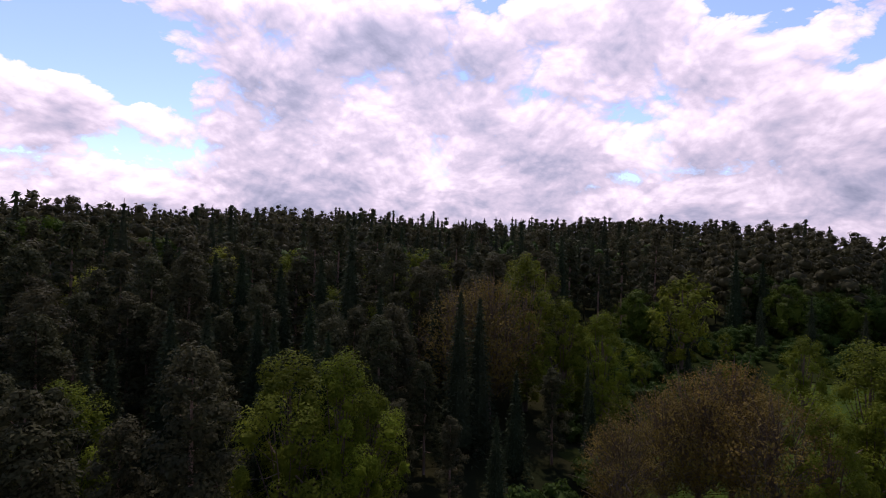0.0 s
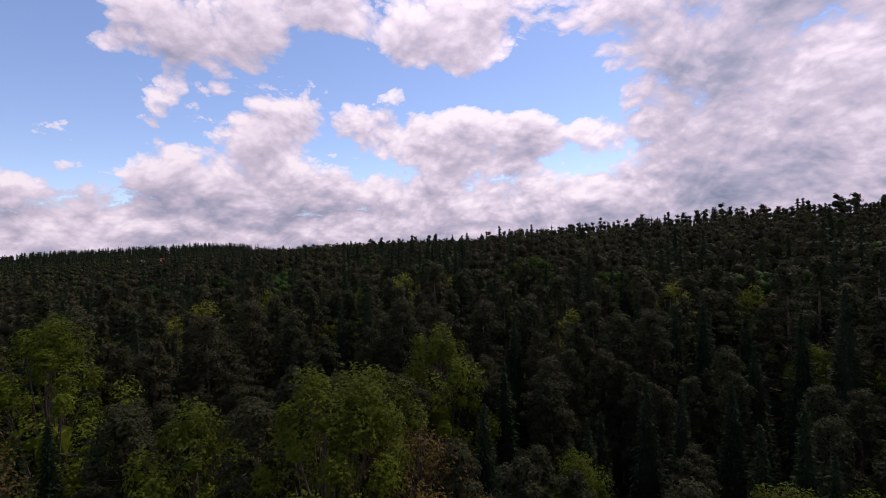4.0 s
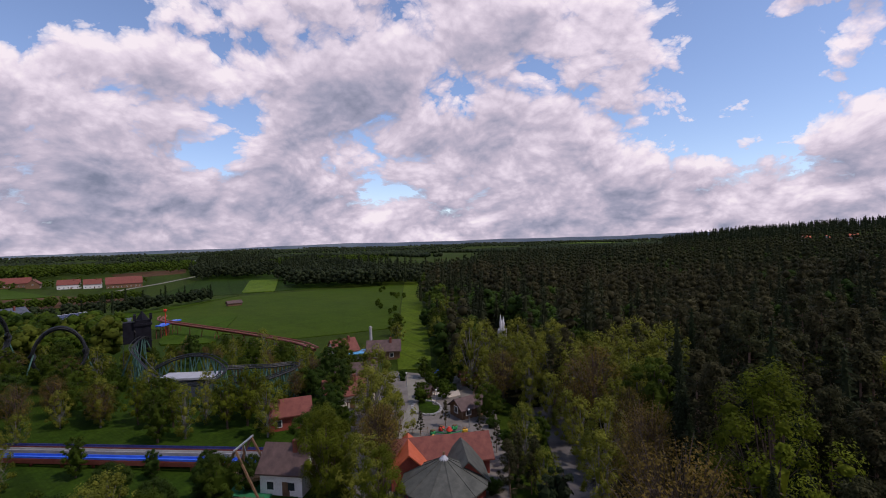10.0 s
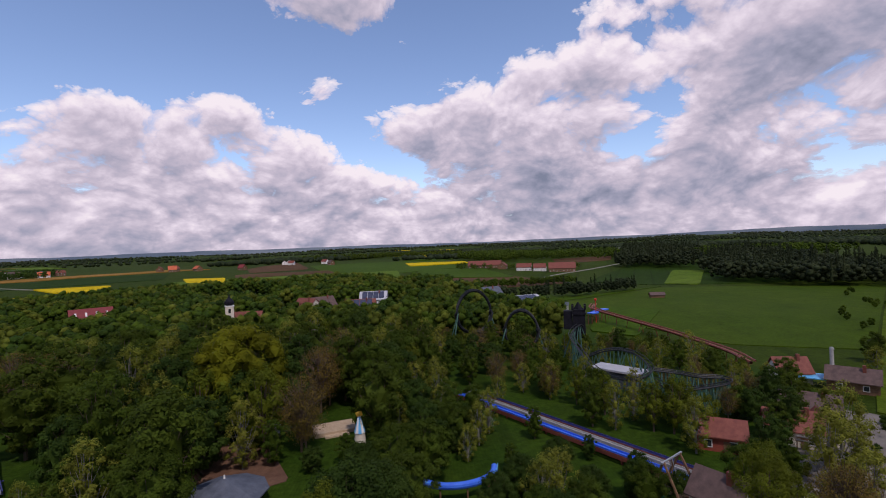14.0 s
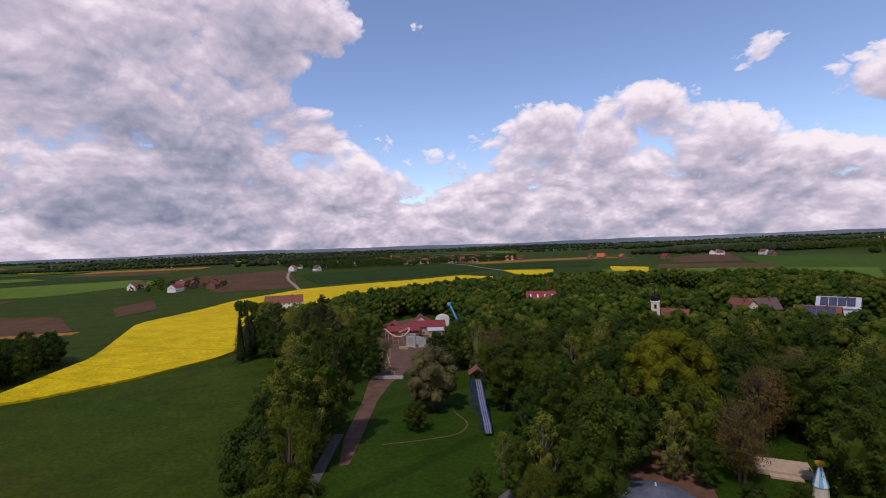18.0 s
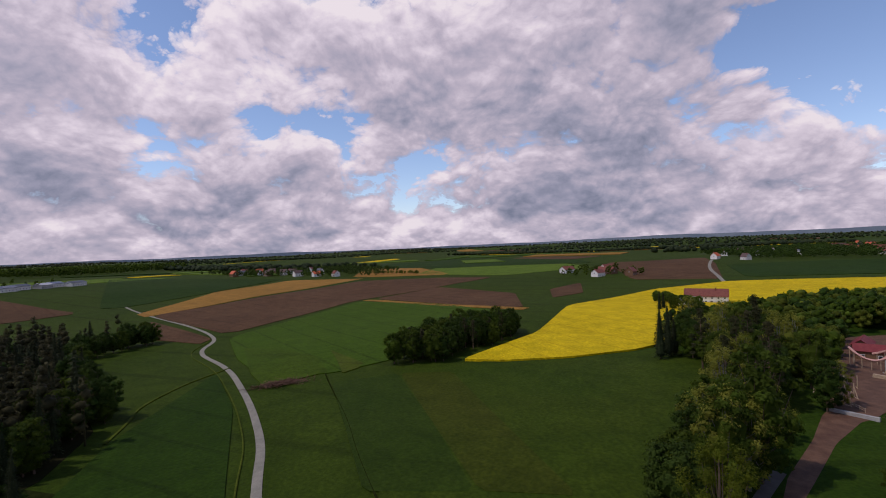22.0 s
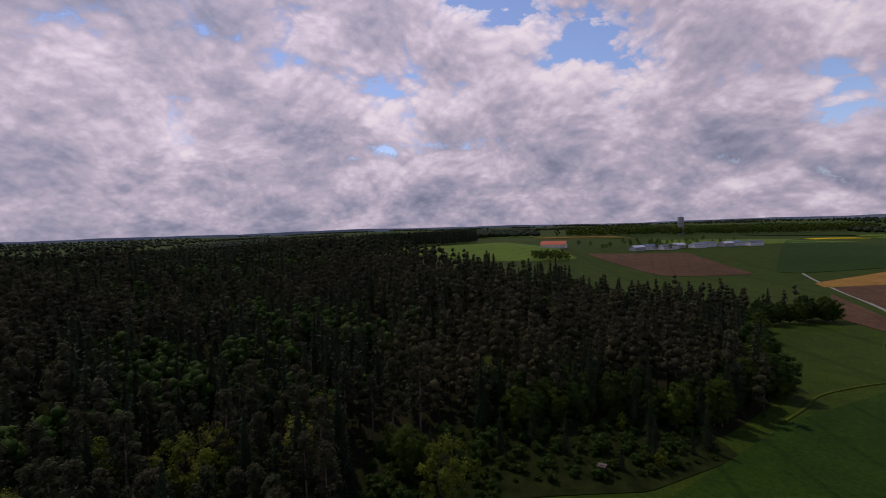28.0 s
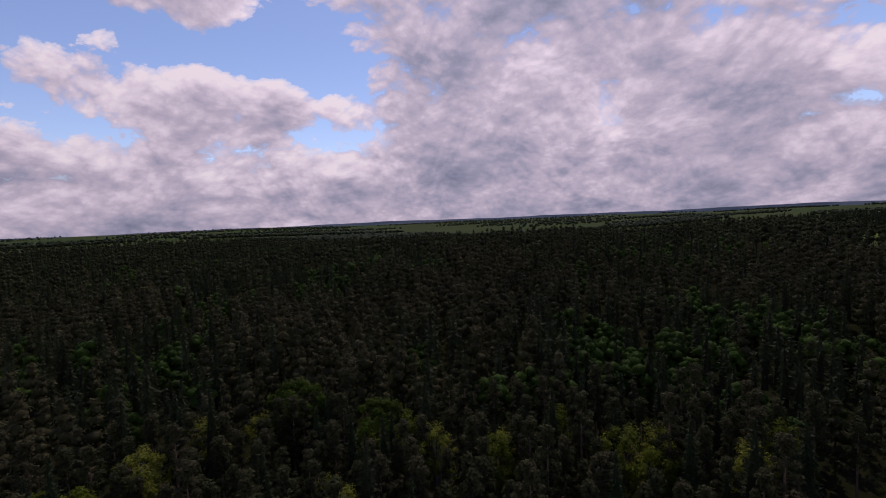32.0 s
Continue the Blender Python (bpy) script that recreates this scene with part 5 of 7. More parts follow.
WOODS = [("forest_edge", [(-183, -113), (-329, -209), (-481, -305), (-490, -292), (-338, -195), (-190, -101)], 6, 0.85, ROUND, LEAVES, "broadleaf trees along the forest edge"),
         ("hilltop_wood", sector(71, 95, 1050, 1500), 15, 1.2, CONES, SPRUCE, "dark wooded hilltop behind the forest"),
         ("spruce_belt", [(-104, -316), (-158, -312), (-236, -338), (-240, -352), (-160, -330), (-104, -332)], 6, 0.7, ROUND + ROUND + CONES[:2], SPRUCE, "dark spruce belt along the field"),
         ("field_wood", [(-345, -385), (-362, -275), (-470, -330), (-676, -675), (-560, -640)], 8, 1.25, ROUND + ROUND + CONES[:2], SPRUCE, "dark wood on the rise behind the meadow"),
         ("field_wood", [(-359, -570), (-431, -522), (-748, -886), (-719, -1090)], 9, 1.3, ROUND + ROUND + CONES[:2], SPRUCE, "dark wood behind the farm"),
         ("farm_trees", [(-263, -1044), (-279, -806), (-440, -1000), (-480, -1400)], 11, 1.2, ROUND, LEAVES, "trees round the red-roofed farm"),
         ("field_wood", [(249, 640), (398, 665), (502, 829), (295, 740)], 9, 1.0, CONES, SPRUCE, "dark wood beside the sunlit field"),
         ("tower_wood", [(640, 720), (1100, 690), (1500, 560), (1725, 656), (1700, 1000), (962, 1024)], 19, 1.4, ROUND, LEAVES, "long wood below the water tower"),
         ("field_wood", [(145, 690), (227, 650), (439, 740), (614, 1027), (182, 800)], 11, 1.1, CONES, SPRUCE, "dark wood behind the green field"),
         ("field_wood", sector(112, 134, 470, 640), 9, 1.15, ROUND + ROUND + CONES[:2], SPRUCE, "dark conifer wood above the meadow"),
         ("field_wood", sector(98, 118, 620, 900), 12, 1.2, ROUND + ROUND + CONES[:2], SPRUCE, "dark conifer wood on the next rise"),
         ("field_wood", sector(128, 158, 900, 1150), 14, 1.1, ROUND, LEAVES, "mixed wood on the far rise"),
         ("field_wood", sector(160, 186, 1350, 1560), 16, 1.1, ROUND, LEAVES, "mixed wood behind the village fields"),
         ("farm_trees", [(548, -250), (600, -240), (670, -260), (680, -345), (600, -330), (545, -330)], 17, 0.75, ROUND, LEAVES, "trees between the farm buildings"),
         ("farm_trees", [(-291, -570), (-167, -670), (-158, -743), (-338, -636)], 15, 0.7, ROUND, LEAVES, "trees between the barns of the red-roofed farm"),
         ("farm_trees", [(298, -226), (318, -212), (350, -222), (346, -208), (300, -204)], 5, 0.6, ROUND, LEAVES, "trees beside the white farmhouse"),
         ("hedge", [(760, -60), (820, 20), (830, 10), (772, -72)], 6, 0.45, ROUND, LEAVES, "hedge between the far fields"),
         ("hedge", [(-110, -395), (-235, -436), (-230, -450), (-106, -410)], 6, 0.6, ROUND, LEAVES, "hedge of trees before the farm"),
         ("field_copse", [(330, 420), (365, 405), (390, 440), (350, 455)], 7, 0.7, ROUND, LEAVES, "small round copse in the green field"),
         ("village_trees", [(781, 42), (769, -23), (928, -28), (1100, 59), (1100, 368), (869, 228)], 15, 0.75, ROUND, CHESTNUT, "trees between the village houses"),
         ("village_trees", [(640, -560), (430, -830), (592, -1155), (1000, -1000), (960, -700)], 12, 0.8, ROUND, CHESTNUT, "trees between the village houses"),
         ("lane_bushes", [(-359, -255), (-161, -118), (-154, -120), (-354, -261)], 9, 0.34, ROUND, LEAVES, "bushes along the grass lane"),
         ("village_trees", [(450, 480), (518, 446), (671, 420), (797, 498), (607, 540)], 22, 0.6, ROUND, LEAVES, "trees beside the farm sheds")]
for name, outline, gap, size, shapes, mat, label in WOODS:
    p = scatter(outline, gap, ragged=0.9 * gap if gap > 7.5 else 0.0)
    if min(math.hypot(*q) for q in outline) > 420:
        shapes = [ROUND_FAR[i % 3] if any(q is r for r in ROUND) else CONES_FAR[i % 3] for i, q in enumerate(shapes)]
    woods(name, p, rng.uniform(0.8, 1.15, len(p)) * size, shapes, mat, label)


def far_places(r0, r1, gap, share, seed):
    """Places for the woods out to the horizon, in uneven blocks."""
    g = np.arange(-r1, r1, gap)
    x, y = np.meshgrid(g, g)
    x, y = (x + rng.uniform(-0.5, 0.5, x.shape) * gap).ravel(), (y + rng.uniform(-0.5, 0.5, y.shape) * gap).ravel()
    r = np.hypot(x, y)
    keep = (r > r0) & (r < r1)
    x, y, r = x[keep], y[keep], r[keep]
    n = np.sin(x / 210 + seed) * np.cos(y / 260 - seed) + 0.7 * np.sin(x / 90 - y / 130 + 2 * seed) + 0.5 * np.sin(x / 430 + y / 370)
    cut = np.quantile(n, 1 - share)
    az = np.degrees(np.arctan2(-x, y)) % 360
    open_side = (az > 183) & (az < 285) & (r < 2500)
    wooded = (az > 82) & (az < 165) & (r > 1500)
    keep = (n > cut + 0.45 * open_side - 0.8 * wooded) & ~inside(FOREST, x, y)
    return np.column_stack([x[keep], y[keep]])


for name, r0, r1, gap, share, size, seed in (("distant_woods", 1150, 2100, 21, 0.30, 0.85, 1.0), ("horizon_woods", 2100, 3300, 38, 0.42, 0.75, 2.0), ("horizon_woods", 3300, 4600, 56, 0.42, 0.8, 3.0)):
    p = far_places(r0, r1, gap, share, seed)
    woods(name, p, rng.uniform(0.7, 1.2, len(p)) * size, FAR, SPRUCE, "distant dark woods on the hills")


# ---- builders for made things ----
WHITE = surface("white_render", (0.62, 0.60, 0.57), (0.72, 0.70, 0.67), 0.4, 0.8)
CREAM = surface("cream_render", (0.55, 0.48, 0.38), (0.64, 0.57, 0.46), 0.4, 0.8)
CONCRETE = surface("grey_concrete", (0.30, 0.29, 0.28), (0.40, 0.39, 0.37), 0.5)
SAND = surface("pale_sand", (0.42, 0.36, 0.29), (0.52, 0.45, 0.36), 0.4)
TIMBER = surface("brown_timber", (0.12, 0.065, 0.035), (0.19, 0.11, 0.06), 1.5)
PALE_WOOD = surface("pale_timber", (0.36, 0.26, 0.17), (0.46, 0.35, 0.24), 1.5)
RED_WOOD = surface("red_painted_timber", (0.22, 0.045, 0.03), (0.30, 0.07, 0.045), 1.0)
RED_TILE = surface("red_roof_tiles", (0.14, 0.040, 0.029), (0.20, 0.062, 0.043), 0.9, 0.7)
ORANGE_TILE = surface("orange_roof_tiles", (0.42, 0.085, 0.035), (0.50, 0.12, 0.05), 0.9, 0.7)
BROWN_TILE = surface("dark_brown_roof", (0.075, 0.048, 0.042), (0.12, 0.075, 0.065), 0.9, 0.7)
CRIMSON = surface("crimson_sheet_roof", (0.15, 0.021, 0.024), (0.20, 0.034, 0.034), 0.6, 0.6)
SLATE = surface("grey_green_shingles", (0.060, 0.062, 0.052), (0.095, 0.097, 0.080), 0.8, 0.8)
BLUE_SLATE = surface("blue_grey_shingles", (0.062, 0.070, 0.090), (0.095, 0.105, 0.130), 0.8, 0.7)
GREY_SHEET = surface("grey_sheet_roof", (0.33, 0.33, 0.35), (0.42, 0.42, 0.44), 0.4, 0.5)
SOLAR = surface("solar_panels", (0.03, 0.035, 0.06), (0.05, 0.055, 0.085), 0.8, 0.25, gloss=0.5)
BLACK = surface("black_painted_wall", (0.007, 0.007, 0.010), (0.014, 0.014, 0.019), 0.5, 0.7, gloss=0.1)
TRACK = surface("black_steel_track", (0.016, 0.018, 0.020), (0.03, 0.032, 0.035), 1.0, 0.5, 0.3)
TEAL = surface("teal_steel_posts", (0.050, 0.125, 0.095), (0.075, 0.16, 0.125), 1.0, 0.5)
LANE = surface("worn_grey_lane", (0.14, 0.15, 0.19), (0.21, 0.22, 0.26), 0.6, 0.5)
RED_STEEL = surface("red_steel", (0.16, 0.042, 0.032), (0.22, 0.065, 0.045), 0.8, 0.5)
BLUE = surface("bright_blue_paint", (0.035, 0.12, 0.60), (0.055, 0.17, 0.70), 0.7, 0.4)
VIOLET = surface("violet_blue_paint", (0.030, 0.034, 0.13), (0.045, 0.050, 0.18), 0.7, 0.5)
SKYBLUE = surface("sky_blue_paint", (0.09, 0.34, 0.60), (0.13, 0.42, 0.68), 0.7, 0.5)
GREEN = surface("bright_green_paint", (0.02, 0.20, 0.06), (0.03, 0.28, 0.09), 0.7, 0.5)
YELLOW = surface("yellow_paint", (0.75, 0.38, 0.03), (0.82, 0.46, 0.05), 0.7, 0.5)
RED = surface("red_paint", (0.55, 0.035, 0.02), (0.62, 0.06, 0.03), 0.7, 0.5)
PINK = surface("faded_pink_paint", (0.50, 0.26, 0.22), (0.60, 0.34, 0.28), 0.7, 0.6)
CARPET = surface("green_carpet", (0.015, 0.13, 0.05), (0.02, 0.17, 0.07), 0.5, 0.9)
RUBBER = surface("black_rubber", (0.012, 0.012, 0.012), (0.022, 0.022, 0.022), 2.0, 0.9)
STEEL = surface("dull_steel", (0.36, 0.37, 0.38), (0.46, 0.47, 0.48), 0.8, 0.4, 0.7)
# unlit insides of openings painted as near-black plates; also the black sign board
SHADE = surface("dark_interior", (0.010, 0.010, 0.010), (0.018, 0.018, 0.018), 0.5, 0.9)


def make_glass():
    m, t, b = material("window_glass", 0.08)
    b.inputs["Base Color"].default_value = (0.03, 0.035, 0.04, 1)
    b.inputs["Specular IOR Level"].default_value = 0.6
    return m


GLASS = make_glass()


def tray(x, y, w, l, z0, z1):
    """A box, centred on x and y."""
    v = [(x + sx * w / 2, y + sy * l / 2, z) for z in (z0, z1) for sx, sy in ((-1, -1), (1, -1), (1, 1), (-1, 1))]
    return v, [(3, 2, 1, 0), (4, 5, 6, 7), (0, 1, 5, 4), (1, 2, 6, 5), (2, 3, 7, 6), (3, 0, 4, 7)]


def bar(a, b, r, sides=5):
    a, b = Vector(a), Vector(b)
    d = (b - a).normalized()
    u = d.orthogonal().normalized()
    w = d.cross(u)
    v = [p + (u * math.cos(k) + w * math.sin(k)) * r for p in (a, b) for k in [2 * math.pi * i / sides for i in range(sides)]]
    f = [(i, (i + 1) % sides, sides + (i + 1) % sides, sides + i) for i in range(sides)]
    return [tuple(p) for p in v], f + [tuple(range(sides))[::-1], tuple(range(sides, 2 * sides))]


def sweep(path, r, sides=6):
    """A bent pipe along a path."""
    path = [Vector(p) for p in path]
    verts, faces = [], []
    for i, p in enumerate(path):
        d = (path[min(i + 1, len(path) - 1)] - path[max(i - 1, 0)]).normalized()
        u = d.cross(Vector((0, 0, 1)))
        u = u.normalized() if u.length > 1e-3 else Vector((1, 0, 0))
        w = u.cross(d)
        verts += [tuple(p + (u * math.cos(k) + w * math.sin(k)) * r) for k in [2 * math.pi * j / sides for j in range(sides)]]
        if i:
            for j in range(sides):
                k = (j + 1) % sides
                faces.append(((i - 1) * sides + j, (i - 1) * sides + k, i * sides + k, i * sides + j))
    return verts, faces


def disc(x, y, r, z0, z1, sides=24, r1=None):
    """An upright drum or, with another upper radius, a cone."""
    r1 = r if r1 is None else r1
    v = [(x + q * math.cos(2 * math.pi * i / sides), y + q * math.sin(2 * math.pi * i / sides), z) for q, z in ((r, z0), (r1, z1)) for i in range(sides)]
    f = [(i, (i + 1) % sides, sides + (i + 1) % sides, sides + i) for i in range(sides)]
    return v, f + [tuple(range(sides))[::-1], tuple(range(sides, 2 * sides))]


def smooth_line(points, n=8):
    """A flowing line through points (Catmull-Rom)."""
    p = [np.array(q, float) for q in points]
    p = [2 * p[0] - p[1]] + p + [2 * p[-1] - p[-2]]
    out = []
    for a, b, c, d in zip(p, p[1:], p[2:], p[3:]):
        for i in range(n):
            t = i / n
            out.append(0.5 * (2 * b + (c - a) * t + (2 * a - 5 * b + 4 * c - d) * t * t + (3 * b - a - 3 * c + d) * t ** 3))
    return out + [p[-2]]


def part(name, shape, mat, parent, label=""):
    return mesh_object(name, shape[0], shape[1], mat, parent, label)


def thing(name, x, y, turn, label, category, group="", lift=0.0):
    root = new(name)
    root.matrix_basis = pose(x, y, float(ground_height(x, y)) + lift, 0, 0, turn)
    return tagged(root, label, category, group)


def roof_slabs(w, l, eave, ridge, over=0.5, thick=0.22):
    """The two sloping slabs of a gable roof, the ridge along y."""
    out = []
    for s in (-1, 1):
        k = (ridge - eave) / (w / 2)
        xe, ze = s * (w / 2 + over), eave - over * k
        v = [(xe, y, ze + z) for y in (-l / 2 - over, l / 2 + over) for z in (0, thick)] + [(0, y, ridge + z) for y in (-l / 2 - over, l / 2 + over) for z in (0, thick)]
        f = [(0, 1, 3, 2), (4, 6, 7, 5), (0, 4, 5, 1), (2, 3, 7, 6), (1, 5, 7, 3), (0, 2, 6, 4)]
        out.append((v, f if s > 0 else [q[::-1] for q in f]))
    return out


def gable_body(w, l, eave, ridge):
    a, b = w / 2, l / 2
    v = [(-a, -b, -0.4), (a, -b, -0.4), (a, b, -0.4), (-a, b, -0.4), (-a, -b, eave), (a, -b, eave), (a, b, eave), (-a, b, eave), (0, -b, ridge - 0.05), (0, b, ridge - 0.05)]
    return v, [(0, 1, 5, 8, 4), (2, 3, 7, 9, 6), (1, 2, 6, 5), (3, 0, 4, 7), (3, 2, 1, 0), (4, 8, 9, 7), (5, 6, 9, 8)]


def house(x, y, turn, w, l, eave, ridge, wall, roof, label, name="house", group="", chimney=True, glazing=True, solar=False, door=True):
    """A gabled house: walls, two roof slopes, windows with frames and panes, a door and a chimney."""
    h = thing(name, x, y, turn, label, "house", group)
    part("wall", gable_body(w, l, eave, ridge), wall, h)
    for s in roof_slabs(w, l, eave, ridge):
        part("roof_slope", s, roof, h)
    if glazing:
        n = max(2, int(l / 4))
        for side in (-1, 1):
            for i in range(n):
                for storey in range(max(1, int(eave / 2.7))):
                    cy, cz = -l / 2 + (i + 0.5) * l / n, 1.5 + 2.7 * storey
                    win = part("window", tray(side * (w / 2 + 0.02), cy, 0.12, 1.3, cz - 0.7, cz + 0.7), WHITE, h)
                    part("pane", tray(side * (w / 2 + 0.065), cy, 0.06, 1.0, cz - 0.55, cz + 0.55), GLASS, win)
        for side in (-1, 1):
            win = part("window", tray(0, side * (l / 2 + 0.02), 1.4, 0.12, eave - 1.2, eave + 0.2), WHITE, h)
            part("pane", tray(0, side * (l / 2 + 0.065), 1.1, 0.06, eave - 1.05, eave + 0.05), GLASS, win)
    if door:
        part("door", tray(w / 2 + 0.03, l * 0.12, 0.12, 1.1, 0.0, 2.1), TIMBER, h)
    if chimney:
        part("chimney", tray(w * 0.12, l * 0.22, 0.7, 0.7, ridge - 1.2, ridge + 1.0), RED_TILE, h)
    if solar:
        k = (ridge - eave) / (w / 2)
        for i in range(4):
            y0, y1 = -l * 0.42 + i * l * 0.21, -l * 0.42 + (i + 0.93) * l * 0.21
            v = [(xx, yy, eave + (w / 2 - xx) * k + dz) for dz in (0.3, 0.42) for xx, yy in ((w * 0.05, y0), (w * 0.46, y0), (w * 0.46, y1), (w * 0.05, y1))]
            part("solar_panel", (v, [(3, 2, 1, 0), (4, 5, 6, 7), (0, 1, 5, 4), (1, 2, 6, 5), (2, 3, 7, 6), (3, 0, 4, 7)]), SOLAR, h)
    return h


# ---- the park: ground ----
patch("park_ground", [(-20, -46), (60, -56), (95, -62), (120, -121), (137, -126), (212, -126), (229, -165), (259, -230), (266, -374), (150, -486), (0, -526), (-94, -424),
      (-94, -300), (-99, -200), (-124, -135), (-114, -96), (-90, -72), (-60, -58)], 0.09, LAWN, "grassy ground under the park trees", "ground", cell=10)
patch("lawn", [(-12, -104), (-30, -103), (-54, -80), (-46, -56), (-18, -64), (-4, -80)], 0.18, LAWN, "mown green lawn inside the park", "lawn")
patch("lawn", [(116, -122), (92, -140), (58, -104), (44, -70), (58, -50), (80, -60)], 0.18, LAWN, "green lawn around the tall slide", "lawn")
patch("lawn", [(-92.5, -62.5), (-94.3, -60), (-90, -57), (-90, -55), (-84.5, -53.2), (-83.8, -56.5)], 0.30, LAWN, "small oval lawn edged with stone", "lawn", rounding=3)
patch("plaza", [(-110, -82), (-112, -64), (-94, -44), (-72, -32), (-58, -26), (-50, -36), (-54, -50), (-52, -58), (-84, -82), (-100, -90)], 0.14, PAVING, "worn tan paved park plaza and street", "pavement", cell=5)
patch("street", [(-107.5, -76), (-112, -71.5), (-97, -64), (-86, -57.5), (-74, -50), (-70, -53), (-88, -62)], 0.2, GRAVEL, "pale gravelled park street", "street", cell=4)
patch("sandpit", [(-91.5, -58.4), (-96.5, -61.6), (-102, -57), (-98.5, -54.6)], 0.28, SAND, "pale sandy play area", "sandpit", cell=3, rounding=0)
patch("play_area", [(-107, -72), (-112, -70), (-112, -60), (-106, -60)], 0.25, GRAVEL, "grey gravel play area", "play area", cell=3, rounding=0)
strip("park_road", [(-98, -36), (-88, -28), (-78, -23), (-66, -18), (-50, -14), (-34, -14)], 6.5, 0.2, ASPHALT, "grey asphalt road beside the forest", "road")
patch("earth_yard", [(194, -200), (190, -246), (148, -210), (126, -166), (108, -124), (107, -119), (98, -102), (84, -82), (75, -69), (76.5, -67.5), (87, -79), (101, -99), (113, -114), (116, -119)], 0.22, EARTH, "bare red earth of the building site", "yard", cell=6)
patch("earth_yard", [(30, -94), (25, -109), (15, -103), (10, -88), (20, -84)], 0.22, EARTH, "red earth yard beside the round roof", "yard", cell=4)
patch("gravel_yard", [(-98, -250), (-118, -262), (-122, -232), (-104, -222)], 0.2, GRAVEL, "pale yard beside the white hall", "yard", cell=5)
strip("park_path", [(52, -36), (62, -46), (71, -54), (82, -69), (89, -79)], 2.4, 0.3, ASPHALT, "narrow grey path along the tree belt", "path")
strip("foot_path", [(74, -106), (66, -101), (64, -94), (70, -86), (76, -80)], 0.4, 0.22, EARTH, "worn earth footpath across the lawn", "path")
strip("foot_path", [(28, -92), (40, -84), (42, -70), (36, -58)], 3.0, 0.22, ASPHALT, "grey park path between trees", "path")


# ---- the park: buildings ----
def round_pavilion():
    h = thing("round_pavilion", -57.6, -35.5, 10, "round pavilion with a ribbed grey-green shingle roof", "pavilion")
    part("wall", disc(0, 0, 5.4, -0.3, 3.0, 12), RED_WOOD, h)
    n, r, eave, top = 12, 6.2, 2.6, 5.8
    for i in range(n):
        a, b = 2 * math.pi * i / n, 2 * math.pi * (i + 1) / n
        v = [(r * math.cos(k) * q, r * math.sin(k) * q, z) for q, z in ((1, eave), (1, eave + 0.2), (0.06, top), (0.06, top - 0.25)) for k in (a, b)]
        part("roof_panel", (v, [(0, 1, 3, 2), (2, 3, 5, 4), (4, 5, 7, 6), (6, 7, 1, 0), (0, 2, 4, 6), (1, 7, 5, 3)]), SLATE, h)
        part("rib", bar((r * math.cos(a), r * math.sin(a), eave + 0.22), (0.4 * math.cos(a), 0.4 * math.sin(a), top + 0.03), 0.07, 4), SLATE, h)
    part("cap", disc(0, 0, 0.7, top - 0.15, top + 0.45, 12, 0.15), GREY_SHEET, h)
    part("finial", disc(0, 0, 0.16, top + 0.4, top + 0.9, 8), TIMBER, h)


def wing(x, y, turn, w, l, eave, ridge, roof, label):
    h = thing("park_building", x, y, turn, label, "building", "wings round the round pavilion")
    part("wall", gable_body(w, l, eave, ridge), RED_WOOD, h)
    for s in roof_slabs(w, l, eave, ridge, 0.7):
        part("roof_slope", s, roof, h)
    for i in range(3):
        part("door", tray(w / 2 + 0.04, (i - 1) * l / 3.4, 0.1, 1.6, 0, 2.3), TIMBER, h)


def carousel_ride():
    h = thing("ring_ride", -75.6, -44.8, 0, "small carousel with green, red and yellow cars", "carousel")
    h.scale = (0.7, 0.7, 0.8)
    part("pad", disc(0, 0, 7.0, 0, 0.35, 32), ASPHALT, h)
    part("hub", disc(0, 0, 1.1, 0.35, 2.2, 12, 0.5), GREEN, h)
    part("head", disc(0, 0, 0.9, 2.2, 3.0, 10, 0.3), RED, h)
    for i in range(8):
        a = i * math.pi / 4 + 0.2
        c, s = math.cos(a), math.sin(a)
        arm = part("arm", bar((c * 0.6, s * 0.6, 1.4), (c * 4.2, s * 4.2, 1.5), 0.13), GREEN, h)
        car = part("car", lump((c * 4.6, s * 4.6, 1.3), 0.95, 0.75), (GREEN, RED, GREEN, YELLOW)[i % 4], h)
        part("seat", tray(c * 4.6, s * 4.6, 0.9, 0.9, 1.5, 1.95), TIMBER, car)
    for i in range(20):
        a = i * math.pi / 10
        part("fence_post", bar((6.6 * math.cos(a), 6.6 * math.sin(a), 0.35), (6.6 * math.cos(a), 6.6 * math.sin(a), 1.35), 0.05, 4), STEEL, h)


round_pavilion()
wing(-64.6, -40.6, 39, 5.6, 15, 3.0, 5.4, RED_TILE, "park building with a dull red tiled roof")
wing(-60.2, -43.2, 125, 5.2, 7.0, 3.0, 5.3, ORANGE_TILE, "park building with a bright orange tiled roof")
wing(-62.0, -34.6, 125, 4.8, 7, 3.0, 5.4, SLATE, "park building with a hipped grey-green roof")
carousel_ride()
house(-88.5, -47.5, 62, 4.4, 6.0, 2.2, 3.7, TIMBER, BROWN_TILE, "brown timber snack hut with a red-brown roof", "snack_hut", chimney=False)
house(-107.5, -57.0, 40, 3.0, 3.8, 1.9, 3.4, TIMBER, RED_TILE, "small timber hut with a red roof at the wood's edge", "timber_hut", chimney=False)
house(-116, -106, 70, 6, 8, 3.2, 6.4, WHITE, RED_TILE, "small white house with a red roof near the tall pole", "white_house")
house(-123, -95, 35, 6, 10, 3.0, 5.6, TIMBER, BROWN_TILE, "brown house with a dark red roof beside the pool", "park_house")
